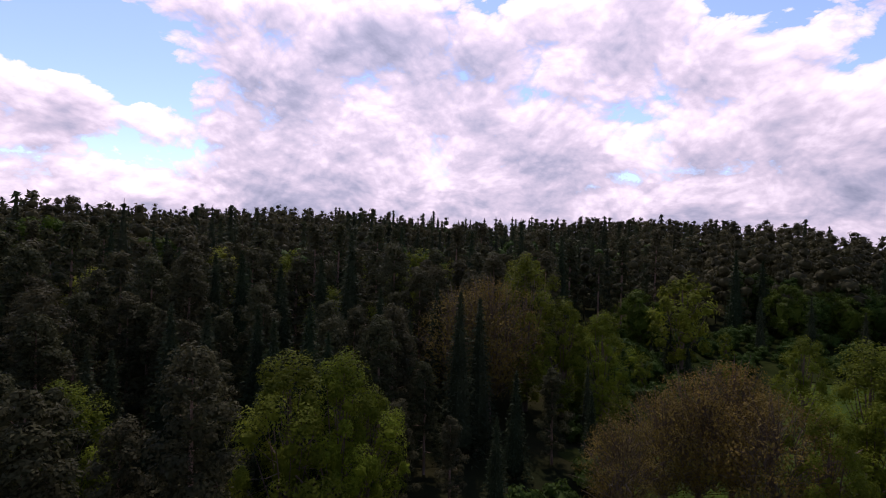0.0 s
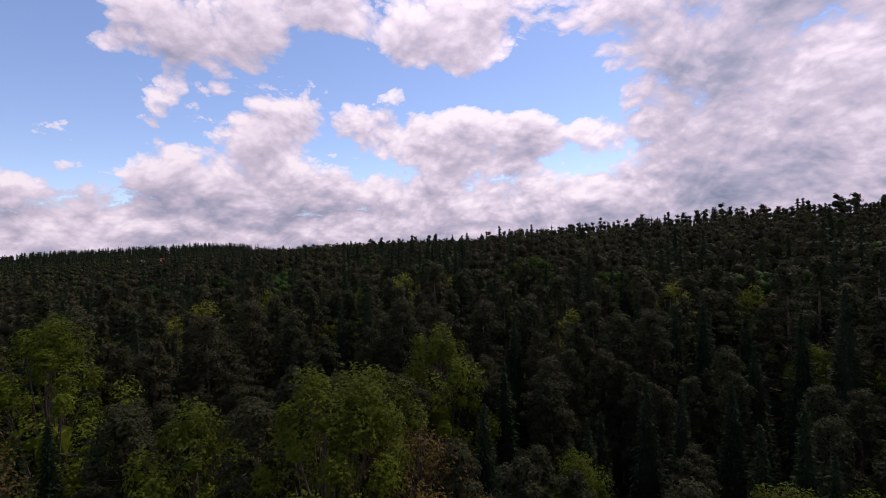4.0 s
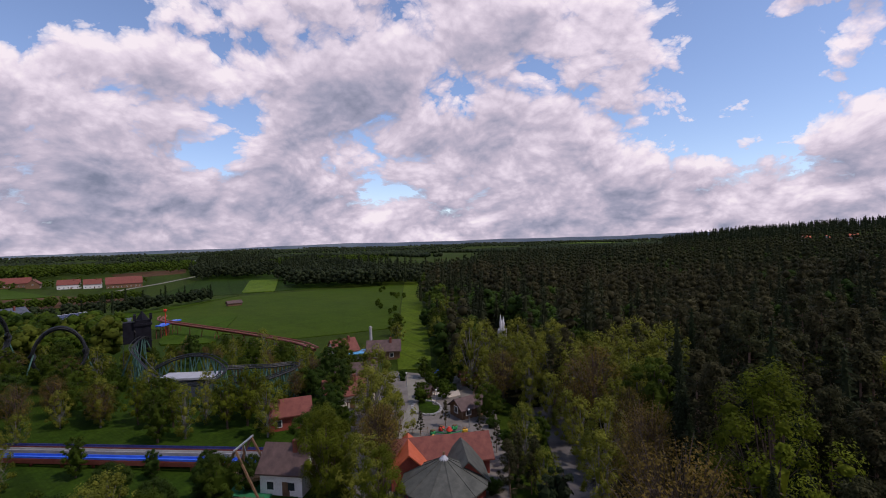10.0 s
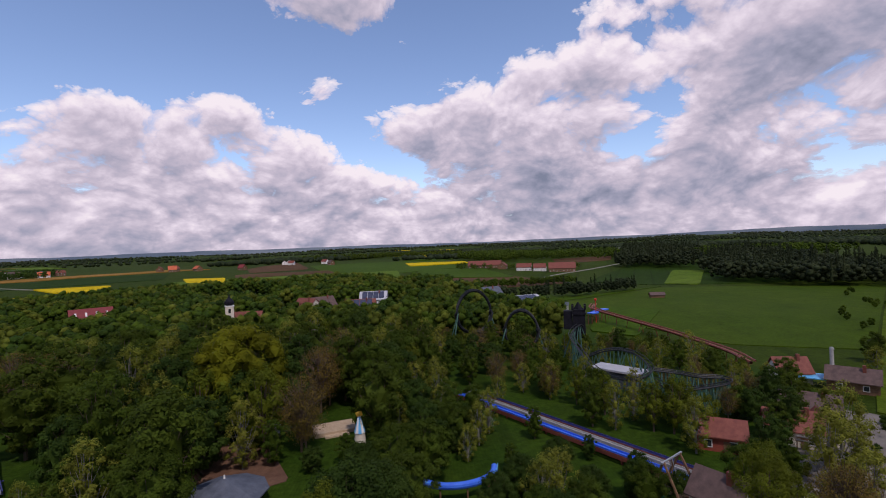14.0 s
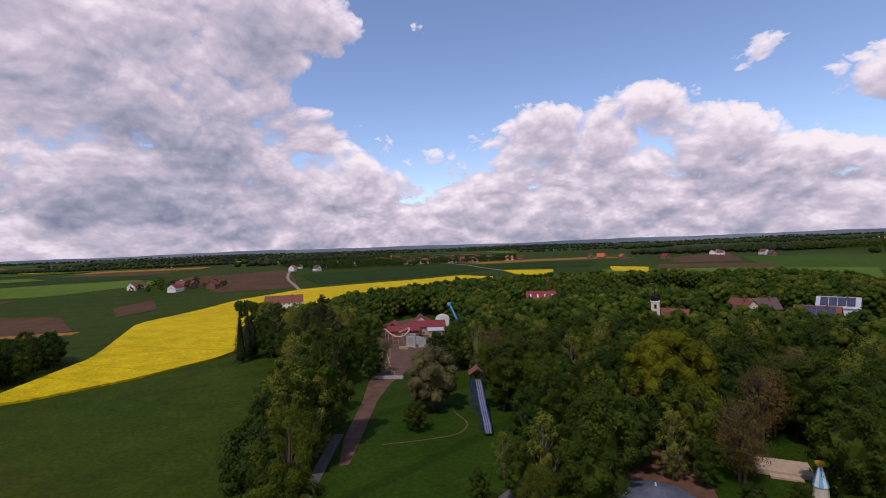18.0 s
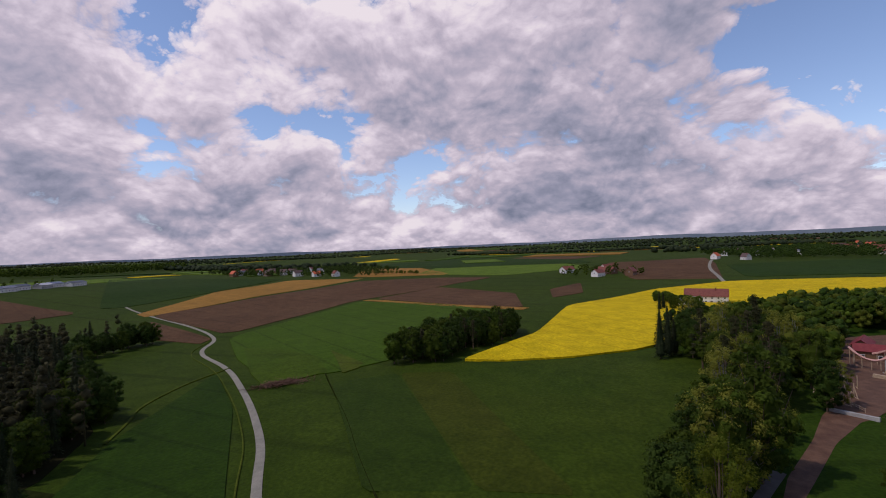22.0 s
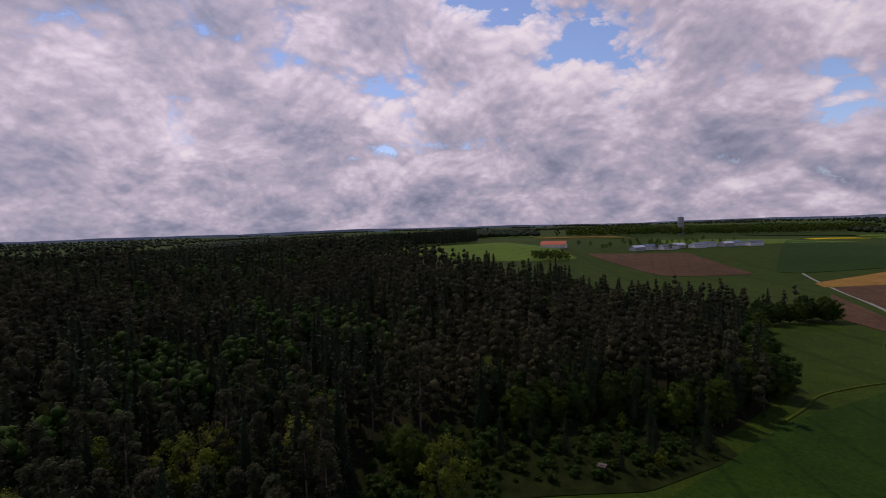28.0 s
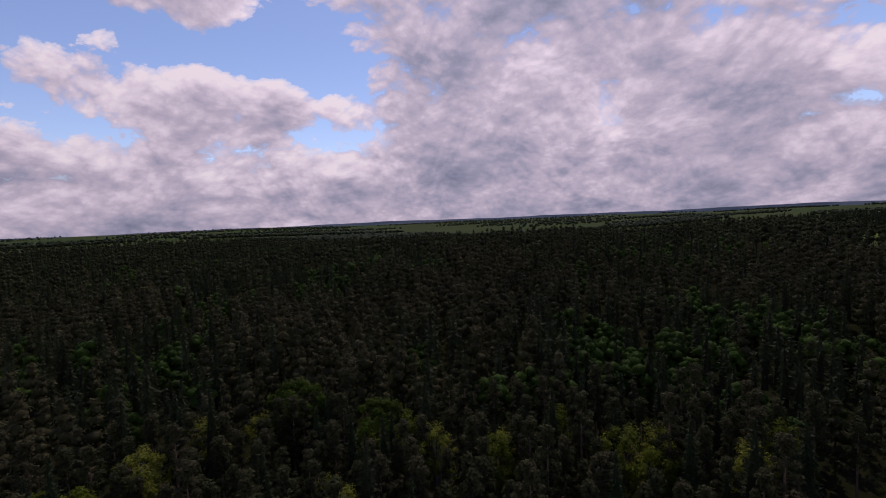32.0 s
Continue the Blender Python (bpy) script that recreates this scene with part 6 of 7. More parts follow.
house(-96, -83.5, 40, 8, 10, 3.0, 5.4, TIMBER, BROWN_TILE, "low house with a broad dark brown roof", "park_house")
house(-82.5, -75.5, 50, 7, 9, 3.2, 5.8, CREAM, RED_TILE, "restaurant with a red tiled roof", "restaurant")
house(-87.5, -74.0, 145, 4.5, 6, 3.0, 5.4, CREAM, RED_TILE, "side wing with a red tiled roof", "restaurant_wing", chimney=False)
house(-68, -77.5, 50, 6, 8, 3.0, 5.2, RED_WOOD, RED_TILE, "red timber building with a red tiled roof", "timber_building", chimney=False)
house(-94, -61.5, 10, 2.6, 2.6, 1.6, 2.7, TIMBER, BROWN_TILE, "little wooden kiosk beside the lawn", "kiosk", chimney=False, glazing=False)


def tall_pole():
    h = thing("tall_pole", -121, -98.5, 0, "tall pale concrete chimney pole", "chimney pole")
    part("shaft", disc(0, 0, 0.55, -0.3, 10.2, 12, 0.42), CONCRETE, h)
    part("collar", disc(0, 0, 0.55, 9.6, 9.9, 12), CONCRETE, h)


tall_pole()
pool = thing("pool_cover", -119, -101, 40, "pale turquoise pool roof between the houses", "pool roof")
part("cover", join([tray(0, 0, 6, 9, 2.2, 2.45)]), SKYBLUE, pool)
for sx in (-2.7, 2.7):
    for sy in (-4, 4):
        part("post", bar((sx, sy, 0), (sx, sy, 2.3), 0.08), STEEL, pool)
# striped market awnings
for i in range(6):
    m = thing("market_awning", -86.5 + i * 1.5, -75.0 + i * 1.2, 130, "white and brown striped market awning on posts", "awning", "row of market awnings")
    part("canopy", ([(-2.2, -0.55, 3.1), (2.2, -0.55, 3.1), (2.2, 0.35, 2.6), (-2.2, 0.35, 2.6), (-2.2, -0.55, 3.02), (2.2, -0.55, 3.02), (2.2, 0.35, 2.52), (-2.2, 0.35, 2.52)],
                    [(0, 3, 2, 1), (4, 5, 6, 7), (0, 1, 5, 4), (1, 2, 6, 5), (2, 3, 7, 6), (3, 0, 4, 7)]), WHITE if i != 3 else CREAM, m)
    part("beam", tray(0, 0.6, 4.6, 0.3, 2.3, 2.55), TIMBER, m)
    for sx in (-2.1, 2.1):
        part("post", bar((sx, 0.3, 0), (sx, 0.3, 2.6), 0.07, 4), TIMBER, m)


def crooked_house():
    h = house(-50.5, -58.0, 20, 5.5, 6.5, 3.6, 6.4, WHITE, BROWN_TILE, "white cottage with a dark crooked roof by the swing ship", "crooked_cottage")
    part("dormer", gable_body(2.2, 2.4, 4.9, 6.2), WHITE, h)
    for s in roof_slabs(2.2, 2.6, 4.9, 6.3, 0.25, 0.15):
        part("dormer_roof", s, BROWN_TILE, h)


def swing_ship():
    h = thing("swing_ship", -46.3, -62.8, 25, "swinging pirate ship ride in faded pink on a wooden frame", "swing ride")
    part("carpet", tray(0, 0, 7, 9, 0.0, 0.28), CARPET, h)
    for sx in (-2.6, 2.6):
        for sy in (-3.4, 3.4):
            part("leg", bar((sx, sy, 0.2), (sx * 0.9, 0, 7.2), 0.2), TIMBER, h)
    part("axle", bar((-2.9, 0, 7.2), (2.9, 0, 7.2), 0.16), STEEL, h)
    hull_v, hull_f = [], []
    n = 12
    for i in range(n + 1):
        u = 2 * i / n - 1
        half, keel, top = 1.15 * (1 - u * u) ** 0.5 + 0.05, 1.3 + 1.4 * u * u, 2.7 + 1.1 * u * u
        y = u * 3.6
        hull_v += [(-half, y, top), (-half * 0.7, y, (keel + top) / 2), (0, y, keel), (half * 0.7, y, (keel + top) / 2), (half, y, top)]
        if i:
            for j in range(4):
                k = 5 * i + j
                hull_f.append((k, k - 5, k - 4, k + 1))
    ship = part("hull", (hull_v, hull_f), PINK, h)
    part("deck", tray(0, 0, 1.6, 5.4, 2.3, 2.5), TIMBER, ship)
    part("mast", bar((0, 0, 2.4), (0, 0, 7.0), 0.09), TIMBER, h)
    for sy in (-1.2, 1.2):
        part("hanger", bar((0, sy, 2.5), (0, 0, 7.2), 0.07), STEEL, h)
    for i in range(11):
        part("fence_post", bar((3.6, -4.5 + 0.9 * i, 0), (3.6, -4.5 + 0.9 * i, 1.3), 0.07, 4), TIMBER, h)
    for z in (0.6, 1.15):
        part("fence_rail", bar((3.6, -4.5, z), (3.6, 4.5, z), 0.05, 4), TIMBER, h)


crooked_house()
swing_ship()


def log_flume():
    h = thing("log_flume", 0, 0, 0, "blue log flume channel beside a red and white track", "log flume")
    h.matrix_basis = Matrix.Identity(4)
    line = smooth_line([(-29, -120, 1.2), (-35.5, -105, 1.3), (-41.5, -90.5, 1.4), (-47.5, -76, 1.5), (-53.5, -61.5, 1.6)], 8)
    for name, off, wide, z, mat, rim in (("blue_channel", 0.0, 1.25, 0.0, BLUE, BLUE), ("red_border", -1.1, 0.45, -0.2, RED_STEEL, RED_STEEL), ("pale_track", 1.7, 1.0, 0.3, CONCRETE, RED_STEEL),
                                         ("violet_channel", 3.0, 0.9, 0.5, VIOLET, BLUE), ("red_rail", 2.35, 0.25, 0.45, RED_STEEL, RED_STEEL)):
        v, f = [], []
        for i, p in enumerate(line):
            d = line[min(i + 1, len(line) - 1)] - line[max(i - 1, 0)]
            n = np.array([d[1], -d[0], 0]) / math.hypot(d[0], d[1])
            c = p - n * off
            for s, dz in ((-0.5, 0.45), (-0.42, 0.45), (-0.40, 0.1), (0.40, 0.1), (0.42, 0.45), (0.5, 0.45), (0.5, -0.2), (-0.5, -0.2)):
                q = c + n * s * wide
                v.append((q[0], q[1], q[2] + z + dz))
            if i:
                for j in range(8):
                    k = (j + 1) % 8
                    f.append(((i - 1) * 8 + j, i * 8 + j, i * 8 + k, (i - 1) * 8 + k))
        part(name, (v, f), mat, h)
    for i in range(0, len(line), 3):
        p = line[i]
        part("support", tray(p[0] + 1.0, p[1], 0.35, 0.35, -0.4, p[2] - 0.1), RED_STEEL, h)


def flume_bend():
    h = thing("flume_bend", -17.2, -75.0, 0, "curved blue water slide channel on short posts", "water slide")
    line = [(6.5 * math.cos(a) , 5.2 * math.sin(a) - 3.0, 2.6) for a in np.linspace(0.15, 3.0, 18)]
    part("channel", sweep(line, 0.55, 10), BLUE, h)
    part("rim", sweep([(x * 1.1, y * 1.1, z + 0.35) for x, y, z in line], 0.08, 5), SKYBLUE, h)
    for i in range(1, 18, 4):
        part("post", bar((line[i][0], line[i][1], -0.2), (line[i][0], line[i][1], 2.2), 0.16), TIMBER, h)


log_flume()
flume_bend()


# ---- the park: roller coaster ----
def coaster_track(name, points, label, base, mat=TRACK, post=TEAL, gauge=0.65, posts=True, every=3, n=6, thick=1.0):
    h = thing(name, base[0], base[1], 0, label, "coaster track")
    z0 = h.matrix_basis.translation.z
    line = [np.array([p[0] - base[0], p[1] - base[1], p[2] - z0]) for p in smooth_line(points, n)]
    rails = [[], []]
    for i, p in enumerate(line):
        d = line[min(i + 1, len(line) - 1)] - line[max(i - 1, 0)]
        side = np.array([d[1], -d[0], 0])
        k = np.linalg.norm(side)
        side = side / k if k > 1e-3 else np.array([1.0, 0, 0])
        rails[0].append(p + side * gauge)
        rails[1].append(p - side * gauge)
        if i % 2 == 0:
            part("tie", bar(p + side * gauge, p - side * gauge, 0.08, 4), mat, h)
    for r in rails:
        part("rail", sweep(r, 0.13 * thick, 5), mat, h)
    part("spine", sweep([p + np.array([0, 0, -0.55]) for p in line], 0.22 * thick, 6), mat, h)
    if posts:
        for i in range(1, len(line) - 1, every):
            p = line[i]
            if p[2] > 1.5:
                lean = rng.uniform(-0.25, 0.25, 2) * p[2]
                part("post", bar((p[0] + lean[0], p[1] + lean[1], -0.3), (p[0], p[1], p[2] - 0.6), 0.15, 5), post, h)
                if i % 4 != 1:
                    part("brace", bar((p[0] - lean[0] * 1.6, p[1] - lean[1] * 1.6, -0.3), (p[0], p[1], p[2] - 0.8), 0.12, 4), post, h)
    return h


def loop(cx, cy, heading, radius, top, label):
    """An upright loop whose plane runs along a heading."""
    a = radians(heading)
    ux, uy = -math.sin(a), math.cos(a)
    pts = []
    for i in range(25):
        k = 2 * math.pi * i / 24 - math.pi / 2
        off = 0.9 * (i / 24 - 0.5) * 2
        r = radius * (1.0 - 0.12 * math.sin(k))
        pts.append((cx + ux * math.cos(k) * r * 0.9 - uy * off, cy + uy * math.cos(k) * r * 0.9 + ux * off, top - radius * 1.05 + math.sin(k) * radius * 1.05))
    h = coaster_track("coaster_loop", pts, label, (cx, cy), posts=False, n=3, gauge=0.8, thick=1.9)
    for s in (-1, 1):
        for q in (-1, 1):
            part("post", bar((ux * s * radius * 1.35 + uy * q * 2.5, uy * s * radius * 1.35 - ux * q * 2.5, -0.3), (ux * s * radius * 0.85, uy * s * radius * 0.85, top - radius * 1.1), 0.2, 5), TEAL, h)
    return h


loop(-48, -171, 98, 7.4, 22.8, "tall black steel coaster loop on teal posts")
loop(-60, -155, 70, 6.2, 16.6, "black steel coaster loop above the trees")
coaster_track("coaster_track", [(-82, -152, 9.0), (-77, -147, 11.5), (-69.5, -138, 10.6), (-66.4, -127, 8.6), (-64.5, -117.7, 6.6), (-65, -110.5, 5.6), (-67.4, -104.8, 5.6), (-70.2, -103.2, 6.4), (-73.6, -104.9, 7.6),
                                (-75, -109.2, 8.6), (-75.6, -114.7, 9.3), (-74.6, -120.4, 9.2), (-72.4, -124.8, 8.0), (-69.4, -127, 6.4)], "black steel coaster drop on a maze of teal posts", (-70, -115), every=1, n=4)
coaster_track("coaster_track", [(-71.6, -101, 8.6), (-75.6, -98.4, 8.2), (-78.4, -94.9, 8.0), (-82.8, -92.6, 7.8), (-82, -90.2, 7.4), (-77.1, -91.8, 6.4), (-73.6, -93.6, 5.9), (-70.6, -96.2, 6.0), (-70.8, -99, 7.0)],
              "black coaster helix on slanting teal posts", (-76, -96), every=1, n=6)


def dark_tower():
    h = thing("coaster_tower", -80, -152, 152, "black square coaster tower with an open lift frame", "tower")
    h.scale = (0.82, 0.82, 0.92)
    part("shaft", tray(0, 0, 5.0, 5.0, -0.4, 17.0), BLACK, h)
    part("parapet", tray(0, 0, 5.8, 5.8, 15.2, 15.9), BLACK, h)
    for sx in (-2.5, 2.5):
        for sy in (-2.5, 2.5):
            part("pinnacle", tray(sx, sy, 0.9, 0.9, 17.0, 18.6), BLACK, h)
    part("annex", tray(-4.4, 0, 3.6, 4.0, 9.6, 16.4), BLACK, h)
    part("roof_cone", disc(-0.2, 0, 2.0, 17.0, 19.6, 4, 0.2), BLACK, h)
    part("sign_board", tray(0, 2.56, 3.6, 0.12, 12.6, 15.0), SHADE, h)
    moon = [(0.95 * math.cos(k), 2.68, 14.0 + 0.95 * math.sin(k)) for k in np.linspace(0.2, math.pi - 0.2, 14)]
    part("moon", sweep(moon, 0.18, 5), WHITE, h, "white crescent sign")
    for i in range(3):
        part("window", tray(-0.4 + 0.4 * i, 2.54, 0.5, 0.1, 4.0 + 3 * i, 5.2 + 3 * i), GREY_SHEET, h)
    for i in range(6):
        part("frame_bar", bar((-6.3, -2.0, 1.5 * i), (-6.3, 2.0, 1.5 * i + 1.5), 0.12, 4), TRACK, h)


def station():
    h = thing("coaster_station", -71.6, -115.5, -58, "coaster station with a flat white roof", "station")
    part("roof", tray(0, 0, 13.5, 6.0, 4.3, 4.8), GREY_SHEET, h)
    part("wall", tray(0, 0.6, 11.5, 4.0, -0.3, 3.4), BLUE_SLATE, h)
    for i in range(4):
        part("opening", tray(-4.5 + 3 * i, -1.45, 1.8, 0.12, 0.4, 2.8), SHADE, h)
    for sx in (-6, -2, 2, 6):
        part("post", bar((sx, -2.7, -0.2), (sx, -2.7, 4.4), 0.12), TEAL, h)


dark_tower()
station()
coaster_track("bob_track", [(-126, -222, 6.8), (-120, -212, 6.2), (-121, -190, 5.0), (-122, -165, 4.0), (-121, -145, 3.4), (-119, -128, 3.0), (-116, -118, 2.4)],
              "long red steel toboggan track on red posts", (-121, -170), RED_STEEL, RED_STEEL, gauge=1.3, every=2, thick=2.4)
red_mast = thing("red_drop_mast", -116, -203, 0, "thin red mast with a red ball top", "mast")
part("mast", bar((0, 0, -0.2), (0, 0, 11.0), 0.16), RED, red_mast)
part("ball", lump((0, 0, 11.3), 0.8, 1.0), RED, red_mast)
for i, (dx, dy) in enumerate(((0, 0), (3.5, 3), (-6, -4))):
    b = thing("boat_stop", -118 + dx, -206 + dy, 20, "bright blue covered boat stop", "shelter", "blue shelters by the red track")
    part("roof", tray(0, 0, 4.5, 3.0, 5.0, 5.5), BLUE, b)
    for sx in (-2, 2):
        for sy in (-1.2, 1.2):
            part("post", bar((sx, sy, -0.2), (sx, sy, 5.0), 0.1, 4), RED_STEEL, b)


# ---- the park: slides, figures and the building site ----
def tall_slide():
    h = thing("tall_slide", 0, 0, 0, "tall violet-blue slide tower with grey lanes and a small brown roof", "slide")
    h.matrix_basis = Matrix.Identity(4)
    top, low = np.array([69.0, -110.5, 7.9]), np.array([57.6, -95.8, 0.7])
    d = low - top
    n = np.array([d[1], -d[0], 0]) / math.hypot(d[0], d[1])

    def lane(o0, o1, z0, z1, mat, name):
        v = []
        for u in np.linspace(0, 1, 9):
            p = top + d * u + np.array([0, 0, 0.5 * math.sin(u * 3 * math.pi) * 0.6])
            for o, z in ((o0, z0), (o1, z0), (o1, z1), (o0, z1)):
                v.append(tuple(p + n * o + np.array([0, 0, z])))
        f = [(4 * i + j, 4 * i + (j + 1) % 4, 4 * i + 4 + (j + 1) % 4, 4 * i + 4 + j) for i in range(8) for j in range(4)]
        part(name, (v, f), mat, h)

    for i in range(3):
        lane(-0.72 + i * 0.5, -0.28 + i * 0.5, 0.0, 0.15, LANE, "lane")
    for o in (-0.86, -0.25, 0.24, 0.75):
        lane(o - 0.06, o + 0.06, -0.1, 0.5, VIOLET, "side_board")
    for u in (0.02, 0.25, 0.5, 0.75):
        p = top + d * u
        for o in (-0.85, 0.85):
            q = p + n * o
            part("post", bar((q[0], q[1], -0.5), (q[0], q[1], p[2]), 0.12), VIOLET, h)
        part("cross_beam", bar(tuple(p - n * 1.7 + np.array([0, 0, -p[2] / 2])), tuple(p + n * 1.7 + np.array([0, 0, -p[2] / 2])), 0.12), VIOLET, h)
    back = top - d / np.linalg.norm(d[:2]) * np.array([1, 1, 0]) * 1.4
    for o in (-1.6, 1.6):
        for q0 in (back - d / np.linalg.norm(d[:2]) * np.array([1, 1, 0]) * 1.4, top):
            q = q0 + n * o
            part("tower_post", bar((q[0], q[1], -0.5), (q[0], q[1], 9.9), 0.16), VIOLET, h)
    hut = new("roof")
    hut.parent = h
    hut.location = (back[0], back[1], 7.1)
    hut.rotation_euler = (0, 0, math.atan2(d[1], d[0]) + math.pi / 2)
    for s in roof_slabs(3.6, 3.0, 2.6, 3.8, 0.5, 0.2):
        part("roof_slope", s, RED_TILE, hut)


tall_slide()


def rocket_cone():
    h = thing("cone_tower", -2.6, -98, 0, "white and pale blue pointed figure tower with an orange top", "figure tower")
    h.scale = (0.75, 0.75, 0.75)
    part("skirt", disc(0, 0, 1.7, -0.3, 4.3, 10, 1.3), CREAM, h)
    for i in range(10):
        a, b = 2 * math.pi * i / 10, 2 * math.pi * (i + 1) / 10
        v = [(1.5 * math.cos(k), 1.5 * math.sin(k), 4.2) for k in (a, b)] + [(0.4 * math.cos(k), 0.4 * math.sin(k), 8.4) for k in (b, a)]
        part("stripe", (v, [(0, 1, 2, 3)]), WHITE if i % 2 else SKYBLUE, h)
    part("top", lump((0, 0, 9.0), 0.95, 0.9), YELLOW, h)


def white_castle():
    h = thing("white_castle", -158, -69, 20, "white spiky fairy castle figure among the trees", "castle figure")
    part("base", tray(0, 0, 4.2, 3.0, -0.3, 4.6), CONCRETE, h)
    for i, (x, y, r, z) in enumerate(((-1.9, 0, 0.4, 7.0), (-0.9, 0.5, 0.3, 8.2), (-0.1, 0.5, 0.35, 8.9), (1.0, -0.4, 0.42, 9.4), (2.0, 0.6, 0.35, 7.4))):
        t = part("turret", disc(x, y, r, 4, z - 2.2, 8), WHITE, h)
        part("spire", disc(x, y, r * 1.25, z - 2.4, z + 0.6, 8, 0.05), WHITE, t)


def round_hut():
    h = thing("round_hut", 19, -82, 0, "low round hut with a blue-grey shingle roof", "hut")
    part("wall", disc(0, 0, 5.2, -0.3, 2.4, 10), TIMBER, h)
    for i in range(10):
        a, b = 2 * math.pi * i / 10, 2 * math.pi * (i + 1) / 10
        v = [(6.6 * math.cos(k) * q, 6.6 * math.sin(k) * q, z) for q, z in ((1, 2.1), (1, 2.3), (0.03, 4.6), (0.03, 4.4)) for k in (a, b)]
        part("roof_panel", (v, [(0, 1, 3, 2), (2, 3, 5, 4), (4, 5, 7, 6), (6, 7, 1, 0), (0, 2, 4, 6), (1, 7, 5, 3)]), BLUE_SLATE, h)
    part("finial", disc(0, 0, 0.2, 4.4, 5.1, 8, 0.1), WHITE, h)


rocket_cone()
white_castle()
round_hut()
plat = thing("stage", 2.5, -109, 10, "pale timber stage with steps between the trees", "stage")
part("deck", tray(0, 0, 9, 6, 0, 0.9), PALE_WOOD, plat)
part("steps", tray(0, 3.6, 5, 1.4, 0, 0.45), PALE_WOOD, plat)
figure = thing("white_figure", 14.6, -110, 0, "white upright sculpture on a block", "sculpture")
part("block", tray(0, 0, 1.4, 1.4, 0, 0.9), CONCRETE, figure)
part("body", lump((0, 0, 2.3), 1.0, 1.5), WHITE, figure)


def building_site():
    for x, y, turn, w, l, e, r, wall, roof in ((156, -184, 128, 6, 15, 3.6, 5.6, TIMBER, CRIMSON), (168, -190, 36, 6, 12, 3.8, 6.0, TIMBER, CRIMSON), (150, -196, 128, 8, 17, 4.4, 6.8, PALE_WOOD, CRIMSON),
                                               (160, -203, 40, 7, 9, 5.2, 8.4, CREAM, CRIMSON), (143, -193, 128, 5, 7, 3.2, 4.2, PALE_WOOD, GREY_SHEET)):
        house(x, y, turn, w, l, e, r, wall, roof, "new building with a crimson roof on the building site", "site_building", "buildings of the site", chimney=False)
    for x, y, l in ((137, -166, 7.5), (132, -167, 7.5), (141, -172, 6)):
        h = thing("concrete_screen", x, y, 72, "pale free-standing concrete wall panel", "wall panel", "wall panels of the site")
        part("panel", tray(0, 0, 0.4, l, -0.2, 4.6), CONCRETE, h)
        part("footing", tray(0, 0, 1.6, l + 0.6, -0.2, 0.4), CONCRETE, h)
    arch = thing("white_arch", 157, -219, 35, "white arched hall front behind the red roofs", "arch")
    arch.scale = (0.8, 0.8, 0.72)
    ring = [(-4.6 * math.cos(k), 5.6 + 3.8 * math.sin(k)) for k in np.linspace(0, math.pi, 16)]
    part("front", sweep([(x, -0.1, z) for x, z in ring], 0.4, 6), WHITE, arch)
    face = [(4.6, -0.3), (-4.6, -0.3)] + ring
    n = len(face)
    part("wall", ([(x, 0.0, z) for x, z in face] + [(x, 0.5, z) for x, z in face], [tuple(range(n)), tuple(range(2 * n - 1, n - 1, -1))] + [(i, n + i, n + (i + 1) % n, (i + 1) % n) for i in range(n)]), WHITE, arch)
    for i in range(14):
        x, y = 117 + 3.0 * (i % 4) + i * 1.5, -127 - 3.0 * (i // 2) - 2 * (i % 3)
        f = thing("timber_prop", x, y, 40 * i, "pale timber prop frame standing on red earth", "frame", "timber frames of the site")
        part("upright", bar((0, 0, 0), (0, 0, 4.2), 0.16, 4), PALE_WOOD, f)
        part("strut", bar((1.8, 0, 0), (0, 0, 3.4), 0.13, 4), PALE_WOOD, f)
        part("sole", tray(0.9, 0, 2.6, 0.3, 0, 0.25), PALE_WOOD, f)
    slide = thing("wooden_ride", 149, -171, 0, "half-built curved wooden ride frame on the site", "ride frame")
    ring = [(6 * math.cos(k), 5 * math.sin(k), 5 + 1.4 * math.sin(2 * k)) for k in np.linspace(0, 5.2, 24)]
    part("track", sweep(ring, 0.4, 5), PINK, slide)
    for p in ring[::2]:
        part("post", bar((p[0], p[1], -0.2), p, 0.14, 4), PALE_WOOD, slide)
    wall = thing("edge_wall", 111, -121, 27, "low pale retaining wall at the edge of the site", "wall")
    part("coping", tray(0, 0, 11, 0.9, -0.2, 1.1), CONCRETE, wall)
    crane = thing("crane", 127, -194, 0, "bright blue telescopic crane boom leaning over the trees", "crane")
    part("base", tray(-0.5, -0.4, 3.0, 6.0, -0.2, 2.6), SKYBLUE, crane)
    part("lower_boom", bar((0, 0, 2.4), (2.9, 1.6, 9.6), 0.6, 6), BLUE, crane)
    part("upper_boom", bar((2.8, 1.5, 9.3), (5.6, 3.0, 16.4), 0.45, 6), SKYBLUE, crane)
    part("tip", tray(5.7, 3.0, 1.3, 1.3, 16.0, 17.2), SKYBLUE, crane)


building_site()


